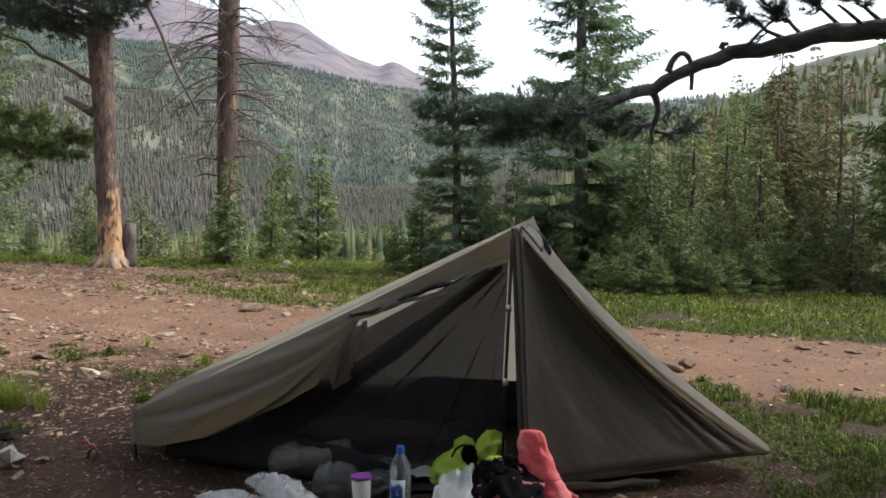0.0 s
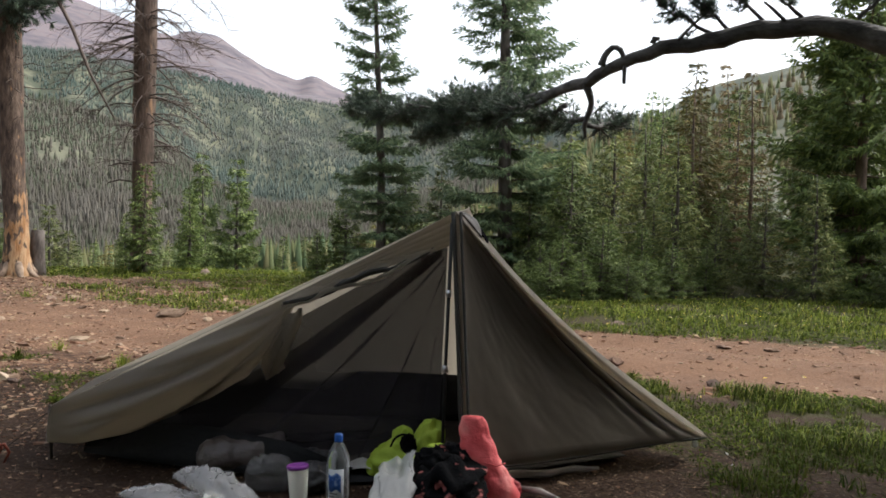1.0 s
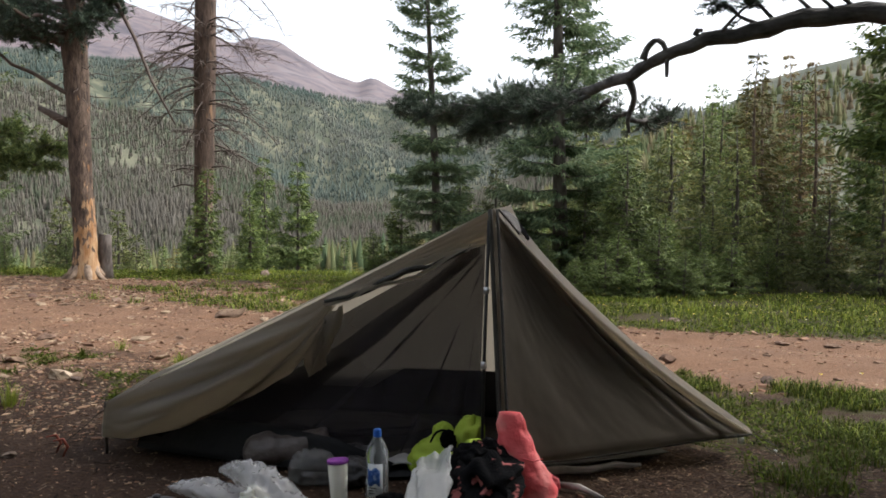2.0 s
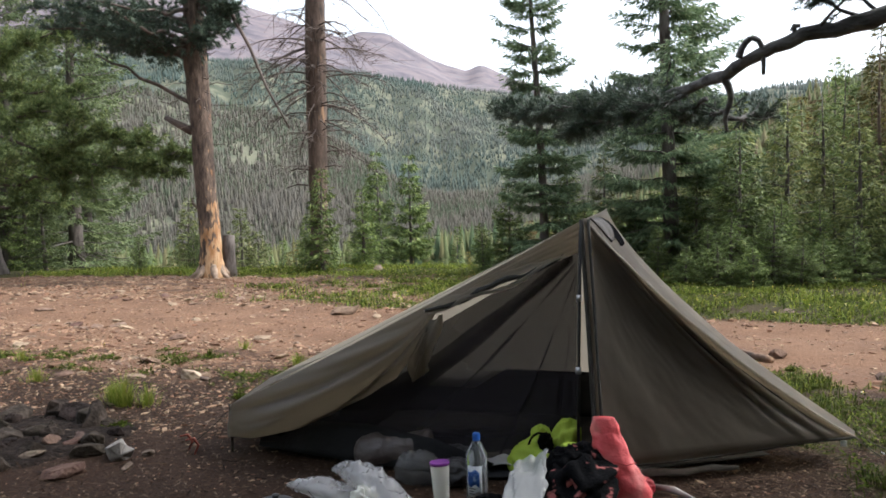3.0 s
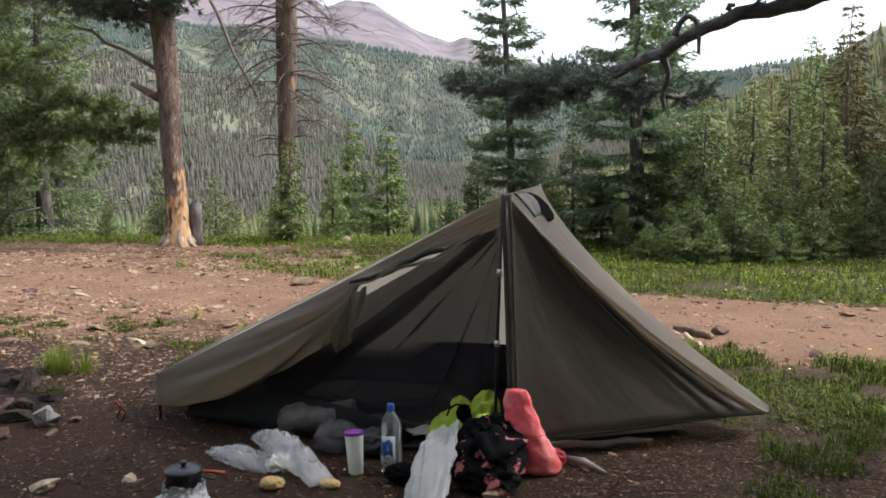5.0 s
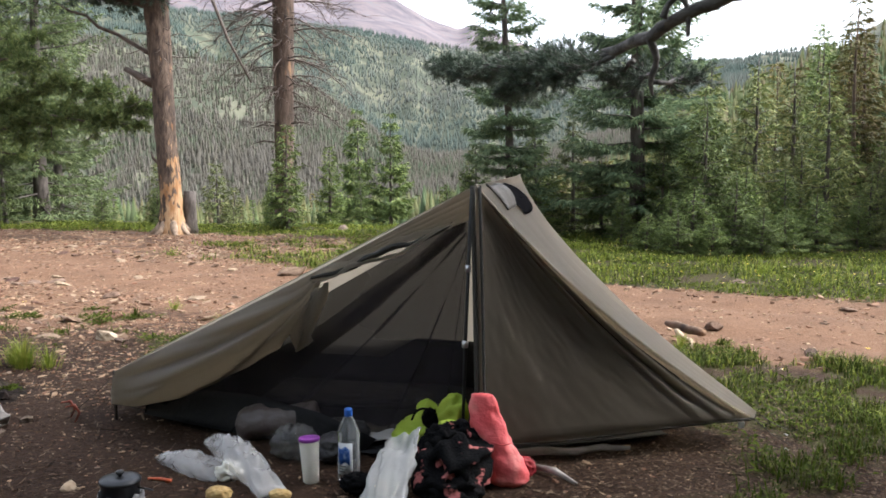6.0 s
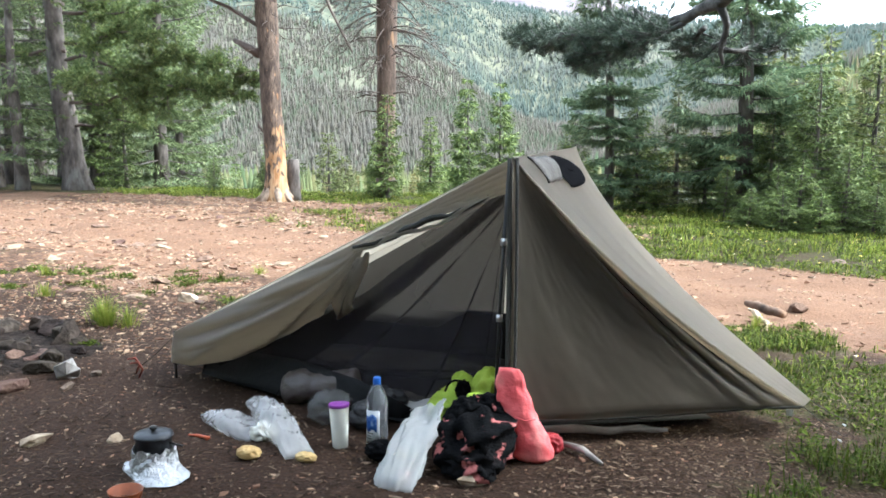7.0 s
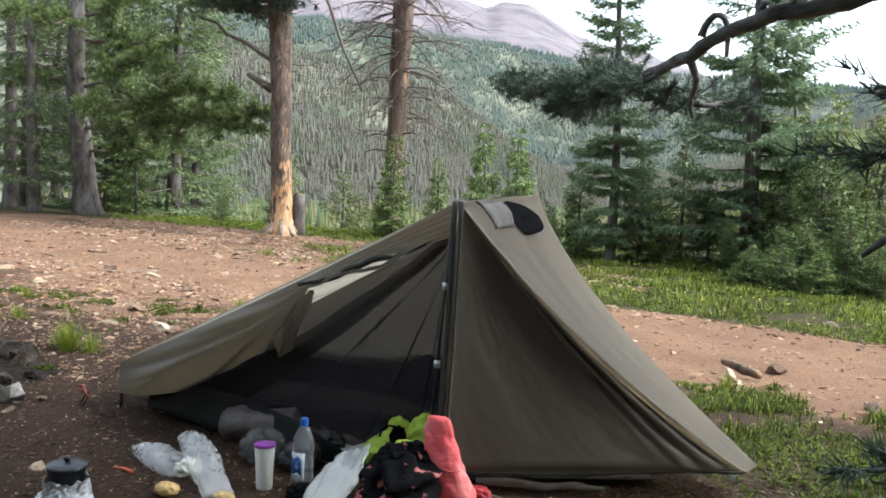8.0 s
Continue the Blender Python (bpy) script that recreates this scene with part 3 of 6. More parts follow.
def bough(wood, needles, a, b, r, rng, twigs, spread, tufts, length, width, sag=0.0, fine=12):
    """A pine bough with side shoots that end in bundles of needles."""
    line = crooked(a, b, 6, rng, 0.05 * (Vector(b) - Vector(a)).length)
    for i, p in enumerate(line):
        p.z -= sag * math.sin(math.pi * i / 6)
    wood.tube(line, [r * (1 - 0.85 * i / 6) + 0.003 for i in range(7)], 6)
    run = (Vector(b) - Vector(a))
    for _ in range(twigs):
        s = rng.uniform(0.25, 1.0)
        i = min(int(s * 6), 5)
        p = line[i].lerp(line[i + 1], s * 6 - i)
        d = (run.normalized() * rng.uniform(.2, 1) + Vector((rng.gauss(0, .6), rng.gauss(0, .6), rng.gauss(0.05, .4)))).normalized()
        L = spread * rng.uniform(.4, 1) * (1.15 - 0.5 * s)
        e = p + d * L
        wood.tube([p, p.lerp(e, .5) + Vector((0, 0, -.02)), e], [0.007, 0.005, 0.003], 3, cap=False)
        for q in range(tufts):
            f = (q + rng.random()) / tufts
            side = Vector((rng.gauss(0, 1), rng.gauss(0, 1), rng.gauss(0, .7))) * spread * 0.16 * f
            tuft(needles, p.lerp(e, 0.25 + 0.75 * f) + side, d + side * 3, rng, length, fine, width * 1.4 * 12 / fine)


# ---- the two large pines by the track ----
def living_pine():
    rng = random.Random(11)
    top = empty("pine_tree", "tall pine with bark stripped orange at its foot", "tree", (-8.2, 11.5, on_land(-8.2, 11.5)))
    trunk, wood, needles = Soup(), Soup(), Soup()
    line = [(0.03, 0, -0.2), (0.0, 0, 0.12), (0.0, 0, 0.5), (-0.02, 0, 1.0), (-0.07, 0, 1.8), (-0.12, 0, 2.6), (-0.15, 0, 3.4), (-0.2, 0, 4.3), (-0.22, 0, 5.4), (-0.12, 0, 6.6), (0.0, 0, 8.2), (0, 0, 10)]
    radii = [0.34, 0.27, 0.215, 0.205, 0.20, 0.205, 0.21, 0.24, 0.2, 0.17, 0.12, 0.03]
    fine, fr = [], []
    for i in range(len(line) - 1):
        for s in range(3):
            fine.append(Vector(line[i]).lerp(Vector(line[i + 1]), s / 3))
            fr.append(radii[i] + (radii[i + 1] - radii[i]) * s / 3)
    trunk.tube(fine + [line[-1]], fr + [radii[-1]], 16, wob=0.09, rng=rng)
    part("trunk", trunk, M_FLAKING, top, "bark flaked off to orange wood near the ground")
    roots = Soup()
    for a in (-2.6, -1.9, -0.9, -0.2, 0.5):
        d = Vector((math.cos(a), math.sin(a), 0))
        roots.tube([d * 0.17 + Vector((0, 0, .22)), d * 0.29 + Vector((0, 0, .07)), d * 0.48 + Vector((0, 0, -.05))], [0.085, 0.07, 0.03], 8, wob=0.12, rng=rng)
    part("root_flare", roots, M_WOOD_ROOT, top)
    # broken stubs and bare limbs
    wood.tube([(-0.3, -0.05, 2.95), (-0.6, -0.1, 3.12), (-0.85, -0.12, 3.25)], [0.085, 0.07, 0.05], 8, wob=0.1, rng=rng)
    wood.tube([(-0.15, -.1, 1.35), (-0.28, -.16, 1.5), (-0.3, -.18, 1.62)], [0.04, 0.03, 0.012], 6)
    wood.tube(crooked((-0.3, 0, 3.5), (-2.3, -0.3, 4.6), 6, rng, .08), [0.05, .045, .04, .035, .03, .025, .015], 6)
    wood.tube([(0.0, -.1, 5.6), (0.7, -.3, 5.3), (1.15, -.35, 4.5), (1.5, -.4, 3.7), (1.95, -.4, 2.9)], [0.05, .045, .035, .028, .016], 6)
    for _ in range(34):
        a, z = rng.uniform(0, TAU), rng.uniform(2.6, 5.2)
        p = Vector((-0.18 + .2 * math.cos(a), .2 * math.sin(a), z))
        e = p + Vector((math.cos(a), math.sin(a), rng.uniform(-.7, .3))) * rng.uniform(.2, .7)
        wood.tube(crooked(p, e, 3, rng, .06), [.012, .009, .006, .003], 3, cap=False)
    # crown overhead, and the long bough towards the forest
    for _ in range(30):
        a, z = rng.uniform(0, TAU), rng.uniform(4.6, 9.5)
        L = rng.uniform(1.3, 2.7) * (1 - 0.25 * (z - 4.6) / 5)
        p = Vector((-0.2, 0, z))
        e = p + Vector((math.cos(a) * L - 0.5, math.sin(a) * L, rng.uniform(-.5, .5)))
        bough(wood, needles, p, e, .05, rng, 16, .6, 5, .13, .008, sag=.12, fine=14)
    for p, e, n in (((-0.3, 0, 4.5), (-3.4, -.4, 5.6), 26), ((-0.3, 0, 4.9), (-2.6, -.6, 5.5), 24), ((-0.2, 0, 4.6), (0.75, -.5, 5.2), 22), ((-0.25, 0, 5.1), (-1.6, -.8, 5.1), 24), ((-.2, 0, 5.3), (.9, -.4, 5.9), 20), ((-.3, 0, 5.6), (-3.2, -.3, 6.6), 24), ((-.3, 0, 4.7), (-2.9, -.9, 5.0), 26), ((-.3, 0, 4.4), (-1.7, -.7, 4.7), 24), ((-.25, 0, 4.8), (.5, -.8, 4.75), 20), ((-.3, 0, 5.2), (-2.2, .6, 5.6), 22), ((-.2, 0, 4.5), (-1.0, -1.2, 4.6), 20), ((-.2, 0, 6.0), (0.9, -.2, 6.6), 16)):
        bough(wood, needles, p, e, .06, rng, int(n * 1.5), .7, 7, .12, .009, sag=-.05, fine=18)
    tagged(part("branchwork", wood, M_TWIG, top), kind="stuff")
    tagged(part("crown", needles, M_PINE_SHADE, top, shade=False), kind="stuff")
    # low green bough that reaches left from the neighbouring pine
    return top


def forest_pine():
    rng = random.Random(14)
    top = empty("pine_tree", "pine with long low green boughs beside the track", "tree", (-14.5, 12.6, on_land(-14.5, 12.6)))
    trunk, wood, needles = Soup(), Soup(), Soup()
    trunk.tube([(0.08, 0, -.2), (.02, 0, .3), (-.06, 0, .9), (-.2, 0, 1.8), (-.36, 0, 2.8), (-.42, 0, 4), (-.42, 0, 5.5), (-.4, 0, 9)], [.42, .30, .26, .25, .23, .20, .17, .05], 14, wob=.10, rng=rng)
    for z, L, a, n in ((2.45, 4.3, -0.12, 66), (2.75, 4.6, -0.1, 72), (3.1, 4.0, -0.15, 60), (2.1, 2.6, -0.1, 30), (3.5, 3.0, -.35, 45), (2.6, 2.6, -.7, 34), (1.5, 1.6, .1, 14), (4.2, 2.6, -.2, 36), (4.8, 2.5, -.5, 34), (3.3, 2.2, 3.4, 30), (5.4, 2.3, .2, 34), (6.2, 2.0, -.8, 30), (4.4, 2.4, -1.3, 30), (7, 1.8, -.2, 26)):
        L *= 1.25
        e = (math.cos(a) * L - .1, math.sin(a) * L, z - 0.05 * L + rng.uniform(-.1, .25))
        bough(wood, needles, (-.1, 0, z), e, .045, rng, int(n * 1.5), .6, 7, .14, .010, sag=-.05)
    for a, b in (((4.5, -.6, 2.55), (4.05, -.6, 1.75)), ((3.2, -.5, 2.2), (3.3, -.6, 1.6))):
        bough(wood, needles, a, b, .014, rng, 9, .3, 3, .11, .008)
    part("trunk", trunk, M_BARK_GREY, top)
    tagged(part("branchwork", wood, M_TWIG, top), kind="stuff")
    tagged(part("crown", needles, M_PINE, top, shade=False), kind="stuff")
    return top


def dead_pine():
    rng = random.Random(12)
    top = empty("dead_pine_tree", "dead reddish-brown pine with bare drooping branches", "tree", (-6.75, 13.8, on_land(-6.75, 13.8)))
    trunk, wood = Soup(), Soup()
    line = [(0.0, 0, -.2), (0, 0, .6), (0, 0, 2), (0.02, 0, 4.5), (.05, 0, 7), (.05, 0, 10), (.1, 0, 13)]
    fine, fr = [], []
    rad = [.26, .21, .2, .235, .22, .16, .05]
    for i in range(6):
        for s in range(5):
            fine.append(Vector(line[i]).lerp(Vector(line[i + 1]), s / 5))
            fr.append(rad[i] + (rad[i + 1] - rad[i]) * s / 5)
    trunk.tube(fine, fr, 14, wob=.08, rng=rng)
    part("trunk", trunk, M_BARK_DEAD, top)
    for _ in range(150):
        z = rng.uniform(2.3, 8.8)
        wood = Soup()
        a = rng.uniform(0, TAU)
        L = rng.uniform(.35, 1.0 + .9 * min(1, max(0, (z - 2.6) / 2.4)))
        d = Vector((math.cos(a), math.sin(a), 0))
        p = d * .18 + Vector((0, 0, z))
        rise, fall = rng.uniform(-.3, .4), rng.uniform(.1, .75)
        pts = [p + d * (L * s) + Vector((rng.uniform(-.08, .08) * s, rng.uniform(-.08, .08) * s, L * (rise * s - fall * s * s))) for s in (0, .2, .4, .6, .8, 1)]
        r = .012 + .014 * L / 2
        wood.tube(pts, [r, r * .85, r * .7, r * .5, r * .35, .003], 4, cap=False)
        for _ in range(int(17 * L)):
            s = rng.uniform(.25, 1)
            i = min(int(s * 5), 4)
            q = pts[i].lerp(pts[i + 1], s * 5 - i)
            g = (d * rng.uniform(.2, 1) + Vector((rng.gauss(0, .6), rng.gauss(0, .6), rng.uniform(-.9, .2)))).normalized() * rng.uniform(.15, .6)
            wood.tube([q, q + g * .5 + Vector((0, 0, .02)), q + g], [.006, .0045, .002], 3, cap=False)
        part("branch", wood, M_TWIG, top)
    for z, s in ((1.9, -1), (2.25, -1), (2.3, 1)):
        wood = Soup()
        wood.tube([(s * .18, -.05, z), (s * .45, -.1, z + .03), (s * .7, -.1, z - .04)], [.022, .018, .006], 5)
        part("branch", wood, M_TWIG, top)
    return top


living_pine()
forest_pine()
dead_pine()
s = Soup()
rng = random.Random(3)
s.tube([(0, 0, -.1), (0, 0, .3), (-.01, 0, .6), (.0, 0, .84)], [.16, .135, .125, .12], 12, wob=.1, rng=rng)
stump = part("tree_stump", s, M_BARK_GREY)
stump.location = (-7.93, 11.75, on_land(-7.93, 11.75))
tagged(stump, "short grey broken tree stump behind the pine", "stump")

# ---- overhanging pine at the camp ----
def rounded(pts, radii):
    """Corners cut twice, for a smooth crooked branch."""
    pts, radii = [Vector(p) for p in pts], list(radii)
    for _ in range(1):
        p2, r2 = [pts[0]], [radii[0]]
        for i in range(len(pts) - 1):
            for f in (.25, .75):
                p2.append(pts[i].lerp(pts[i + 1], f))
                r2.append(radii[i] + (radii[i + 1] - radii[i]) * f)
        pts, radii = p2 + [pts[-1]], r2 + [radii[-1]]
    return pts, radii


def overhang():
    rng = random.Random(21)
    top = empty("camp_pine_tree", "old pine with a thick crooked limb over the camp", "tree", (4.3, 0.4, on_land(4.3, .4)))
    O = Vector((4.3, .4, 0))
    trunk, limb, wood, needles = Soup(), Soup(), Soup(), Soup()
    trunk.tube([Vector(p) - O for p in ((4.4, .4, -.3), (4.3, .4, .6), (4.2, .4, 2), (4.15, .4, 4), (4.1, .4, 8))], [.42, .32, .28, .24, .12], 16, wob=.07, rng=rng)
    path = [(4.2, .4, 1.25), (3.5, .6, 1.7), (2.9, .8, 2.08), (2.4, 1.0, 2.33), (2.08, 1.1, 2.42), (1.75, 1.15, 2.39), (1.47, 1.2, 2.33), (1.22, 1.25, 2.29), (.97, 1.3, 2.2), (.8, 1.45, 2.12), (.58, 1.8, 2.08), (.34, 2.3, 2.08), (.05, 2.8, 2.04), (-.4, 3.2, 2.08)]
    fine, fr = [], []
    rad = [.15, .10, .082, .072, .064, .052, .046, .042, .039, .037, .033, .03, .024, .012]
    for i in range(len(path) - 1):
        for k in range(3):
            j = .012
            fine.append(Vector(path[i]).lerp(Vector(path[i + 1]), k / 3) - O + Vector((0, 0, rng.uniform(-j, j))))
            fr.append((rad[i] + (rad[i + 1] - rad[i]) * k / 3) * rng.uniform(.92, 1.1))
    limb.tube(fine, fr, 12, wob=.08, rng=rng)
    W = lambda *pts: [Vector(p) - O for p in pts]
    hook, stub = Soup(), Soup()
    hook.tube(*rounded(W((.86, 1.3, 2.19), (.885, 1.29, 2.265), (.935, 1.28, 2.31), (.985, 1.28, 2.275), (1.0, 1.28, 2.19), (1.0, 1.28, 2.08)), [.024, .020, .018, .017, .015, .011]), 8, wob=.08, rng=rng)
    stub.tube(*rounded(W((.79, 1.45, 2.1), (.82, 1.46, 2.04), (.84, 1.5, 1.97), (.80, 1.55, 1.86), (.82, 1.6, 1.78)), [.026, .024, .02, .016, .01]), 8, wob=.08, rng=rng)
    wood.tube(W((1.16, 1.25, 2.32), (1.17, 1.24, 2.35), (1.2, 1.24, 2.35)), [.02, .018, .012], 6)
    wood.tube(W((1.3, 1.2, 2.33), (1.36, 1.2, 2.40), (1.42, 1.2, 2.46), (1.5, 1.22, 2.52)), [.012, .01, .008, .005], 5)
    wood.tube(W((1.9, 1.1, 2.44), (1.8, 1.05, 2.5), (1.74, 1.0, 2.52)), [.012, .01, .006], 5)
    part("hooked_branch", hook, M_LIMB, top)
    part("broken_branch", stub, M_LIMB, top)
    # the dark needle masses at its end
    for a, b, n, t in (((.58, 1.8, 2.07), (-.15, 2.5, 2.05), 26, 6), ((.34, 2.3, 2.07), (-.75, 3.2, 2.12), 34, 6), ((.05, 2.8, 2.03), (-.95, 3.5, 2.2), 44, 7), ((.05, 2.8, 2.03), (-.35, 3.6, 1.95), 24, 6), ((.34, 2.3, 2.05), (-.2, 2.4, 1.9), 18, 5), ((.58, 1.8, 2.05), (.2, 2.0, 1.95), 16, 5), ((.5, 2.0, 2.05), (.0, 2.6, 2.15), 20, 6),
                       ((.82, 1.6, 1.9), (.72, 2.0, 1.9), 9, 4), ((.82, 1.6, 1.86), (1.12, 1.9, 1.9), 10, 4), ((.7, 1.7, 2.0), (.55, 2.1, 1.92), 12, 4)):
        bough(wood, needles, Vector(a) - O, Vector(b) - O, .016, rng, int(n * 2.3), .27, t, .055, .0034, fine=26)
    # shoots above the limb
    for a, b, n in (((1.5, 1.2, 2.38), (1.15, 1.1, 2.52), 10), ((1.6, 1.2, 2.4), (1.35, 1.15, 2.6), 12), ((1.8, 1.15, 2.44), (1.5, 1.1, 2.66), 12), ((2.0, 1.1, 2.46), (1.75, 1.0, 2.62), 12), ((2.3, 1.05, 2.45), (2.5, .9, 2.66), 10), ((1.7, 1.2, 2.7), (.95, 1.2, 2.62), 16), ((2.6, 1.0, 2.4), (2.9, 1.3, 2.7), 10)):
        bough(wood, needles, Vector(a) - O, Vector(b) - O, .01, rng, int(n * 1.3), .16, 3, .075, .0034, fine=22)
    # low side boughs that hang beside the path
    for a, b, n in (((3.4, -.4, 1.66), (1.50, -1.5, 1.58), 26), ((2.4, -1.0, 1.60), (1.46, -1.45, 1.46), 12), ((2.6, -.9, 1.28), (1.62, -1.52, 1.20), 9), ((2.6, -1.0, .98), (1.46, -1.5, .74), 16)):
        bough(wood, needles, Vector(a) - O, Vector(b) - O, .012, rng, n, .17, 3, .07, .003, sag=.04, fine=18)
    side = Soup()
    side.tube(*rounded(W((3.9, .1, 1.2), (2.6, -.9, 1.40), (1.8, -1.4, 1.38), (1.60, -1.48, 1.32), (1.50, -1.5, 1.23)), [.05, .03, .018, .013, .006]), 7, wob=.1, rng=rng)
    part("bare_branch", side, M_LIMB, top)
    # unseen boughs added high overhead to shade the camp
    for _ in range(46):
        a, z = rng.uniform(1.9, 5.4), rng.uniform(3.7, 8.5)
        p = Vector((4.15, .4, z)) - O
        L = rng.uniform(2.0, 5.6)
        e = p + Vector((math.cos(a) * L, math.sin(a) * L, rng.uniform(.1, .9)))
        bough(wood, needles, p, e, .05, rng, 22, .8, 5, .16, .016)
    # more unseen boughs, here and below, added to darken the camp's right side
    for _ in range(20):
        a, z, L = rng.uniform(3.3, 4.7), rng.uniform(3.5, 5.6), rng.uniform(2.2, 4.2)
        p = Vector((4.15, .4, z)) - O
        bough(wood, needles, p, p + Vector((math.cos(a) * L, math.sin(a) * L, rng.uniform(-.1, .5))), .05, rng, 22, .8, 5, .16, .018)
    for _ in range(9):
        a, z, L = rng.uniform(3.7, 4.6), rng.uniform(3.1, 4.2), rng.uniform(1.8, 3.2)
        p = Vector((4.15, .4, z)) - O
        bough(wood, needles, p, p + Vector((math.cos(a) * L, math.sin(a) * L, rng.uniform(0, .4))), .04, rng, 18, .7, 5, .15, .018)
    part("trunk", trunk, M_BARK, top)
    part("limb", limb, M_LIMB, top, "thick crooked grey limb")
    tagged(part("twigwork", wood, M_LIMB, top), kind="stuff")
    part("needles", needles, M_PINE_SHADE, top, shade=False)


overhang()

# ---- spruces that stand singly ----
place(spruce("spruce_tree", 8.4, 1.14, 1, M_SPRUCE_BLUE, M_BARK_GREY, 30, .098, 1.2, .06, .11, .10, .62), "slim tall spruce with open drooping boughs", -1.62, 12.4)
place(spruce("spruce_tree", 11.5, 1.76, 2, M_SPRUCE_BLUE, M_BARK_GREY, 39, .108, 1.15, .03, .16, .15, .62), "tall dark blue-green spruce behind the track", .82, 12.4, 1.0)
low_a = place(spruce("spruce_tree", 2.5, .68, 3, M_SPRUCE, M_BARK_GREY, 18, .085, .95, .01, .06, taper=.85), "young spruce at the foot of the dead pine", -6.45, 13.2, .3, .92)
bush = place(spruce("spruce_tree", 2.5, 1.0, 4, M_SPRUCE, M_BARK_GREY, 18, .085, .9, .01, .08, taper=.95), "bushy young green spruce by the verge", 1.95, 11.2, .5)
young = place(spruce("spruce_tree", 3.0, .9, 5, M_SPRUCE_PALE, M_BARK_GREY, 19, .09, .85, .01, .1, taper=.95), "young blue-green spruce at the forest edge", 4.1, 12.2, .9)
pair = place(spruce("spruce_tree", 8.5, 1.95, 6, M_SPRUCE, M_BARK_GREY, 26, .19, 1.25, .02, .10, taper=.95), "dark green spruce standing below the bank", -13.6, 40, .2, 1.22)
old = place(spruce("spruce_tree", 8.0, 1.5, 7, M_SPRUCE_OLIVE, M_BARK_DEAD, 30, .17, .9, .02, .08, taper=.95), "olive spruce with yellowing boughs", 6.0, 19, .4, .62)
rust = place(spruce("spruce_tree", 7.0, 1.25, 8, M_SPRUCE_RUST, M_BARK_DEAD, 30, .16, .85, .03, .14, taper=1.0), "dying rust-brown spruce in the wood", 5.9, 17, .8, .68)
deep = place(spruce("spruce_tree", 9.0, 1.5, 9, M_SPRUCE, M_BARK_GREY, 30, .18, .9, .02, .08, taper=.95), "dense green spruce in the forest edge", 8.6, 15.5, .1, .82)
place(spruce("spruce_tree", 7.5, 2.05, 10, M_SPRUCE, M_BARK_DEAD, 32, .13, 1.15, .03, .05, taper=.8), "broad dark green spruce with a reddish trunk", 7.6, 12.2, .1, 1.15)
dark = place(spruce("spruce_tree", 10.5, 2.7, 13, M_SPRUCE_DIM, M_BARK_GREY, 30, .115, .72, .04, .22, .2, .6), "large dark spruce in the forest", -16.3, 15.4, .6)

spire_green = place(spruce("spruce_tree", 6.5, 1.62, 41, M_SPRUCE, M_BARK_GREY, 25, .125, .78, .01, .10, .07, 1.0, False), "narrow green spruce spire in the wood", 7.4, 30, .2)
spire_olive = place(spruce("spruce_tree", 6.5, 1.5, 42, M_SPRUCE_OLIVE, M_BARK_DEAD, 25, .125, .78, .01, .10, .07, 1.0, False), "narrow yellowing spruce spire in the wood", 9.6, 33, .2)
spire_rust = place(spruce("spruce_tree", 6.8, 1.1, 43, M_SPRUCE_RUST, M_BARK_DEAD, 24, .125, .72, .01, .10, .07, 1.0, False), "narrow rust-brown dying spruce spire", 9.0, 25, .2)

far_green = place(spruce("spruce_tree", 6.5, 1.55, 44, M_SPRUCE, M_BARK_GREY, 15, .27, .72, .01, .08, .07, 1.0, False), "distant green spruce on the slope", 12.5, 44, .2)
far_olive = place(spruce("spruce_tree", 6.5, 1.25, 45, M_SPRUCE_OLIVE, M_BARK_DEAD, 15, .27, .72, .01, .10, .07, 1.0, False), "distant yellowing spruce on the slope", 15.0, 46, .2)
far_rust = place(spruce("spruce_tree", 6.8, 1.1, 46, M_SPRUCE_RUST, M_BARK_DEAD, 14, .27, .68, .02, .14, .07, 1.0, False), "distant rust-brown spruce on the slope", 10.5, 50, .2)
FAR_OF = {spire_green.name: far_green, spire_olive.name: far_olive, spire_rust.name: far_rust, young.name: far_green}

rng = random.Random(77)
# pair below the bank and the saplings behind the pine
again(pair, "dark green spruce standing below the bank", -11.8, 40.5, 2.2, 1.2)
again(pair, "dark green spruce standing below the bank", -12.6, 37.5, 1.0, .75)
again(pair, "dark green spruce standing below the bank", -14.9, 41, 4.0, .7)
for x, y, sz, src in ((-16.4, 25, 1.35, young), (-16.7, 30, 1.75, young), (-16.0, 30.2, 1.4, young), (-15.5, 29, 1.0, young), (-7.4, 14.6, .5, low_a), (-6.0, 14.6, .75, low_a), (-11.2, 13.6, .35, bush), (-10.0, 14.0, .4, bush), (-11.6, 44, 1.0, young), (-9.5, 46, 1.2, young), (-8.4, 43, .9, young), (-7.6, 47, 1.2, young), (-6.5, 44, 1.1, young)):
    again(far_green if y > 42 else src, "young spruce on the slope below the bank", x, y, rng.uniform(0, 6), sz * (.46 if y > 42 else 1))
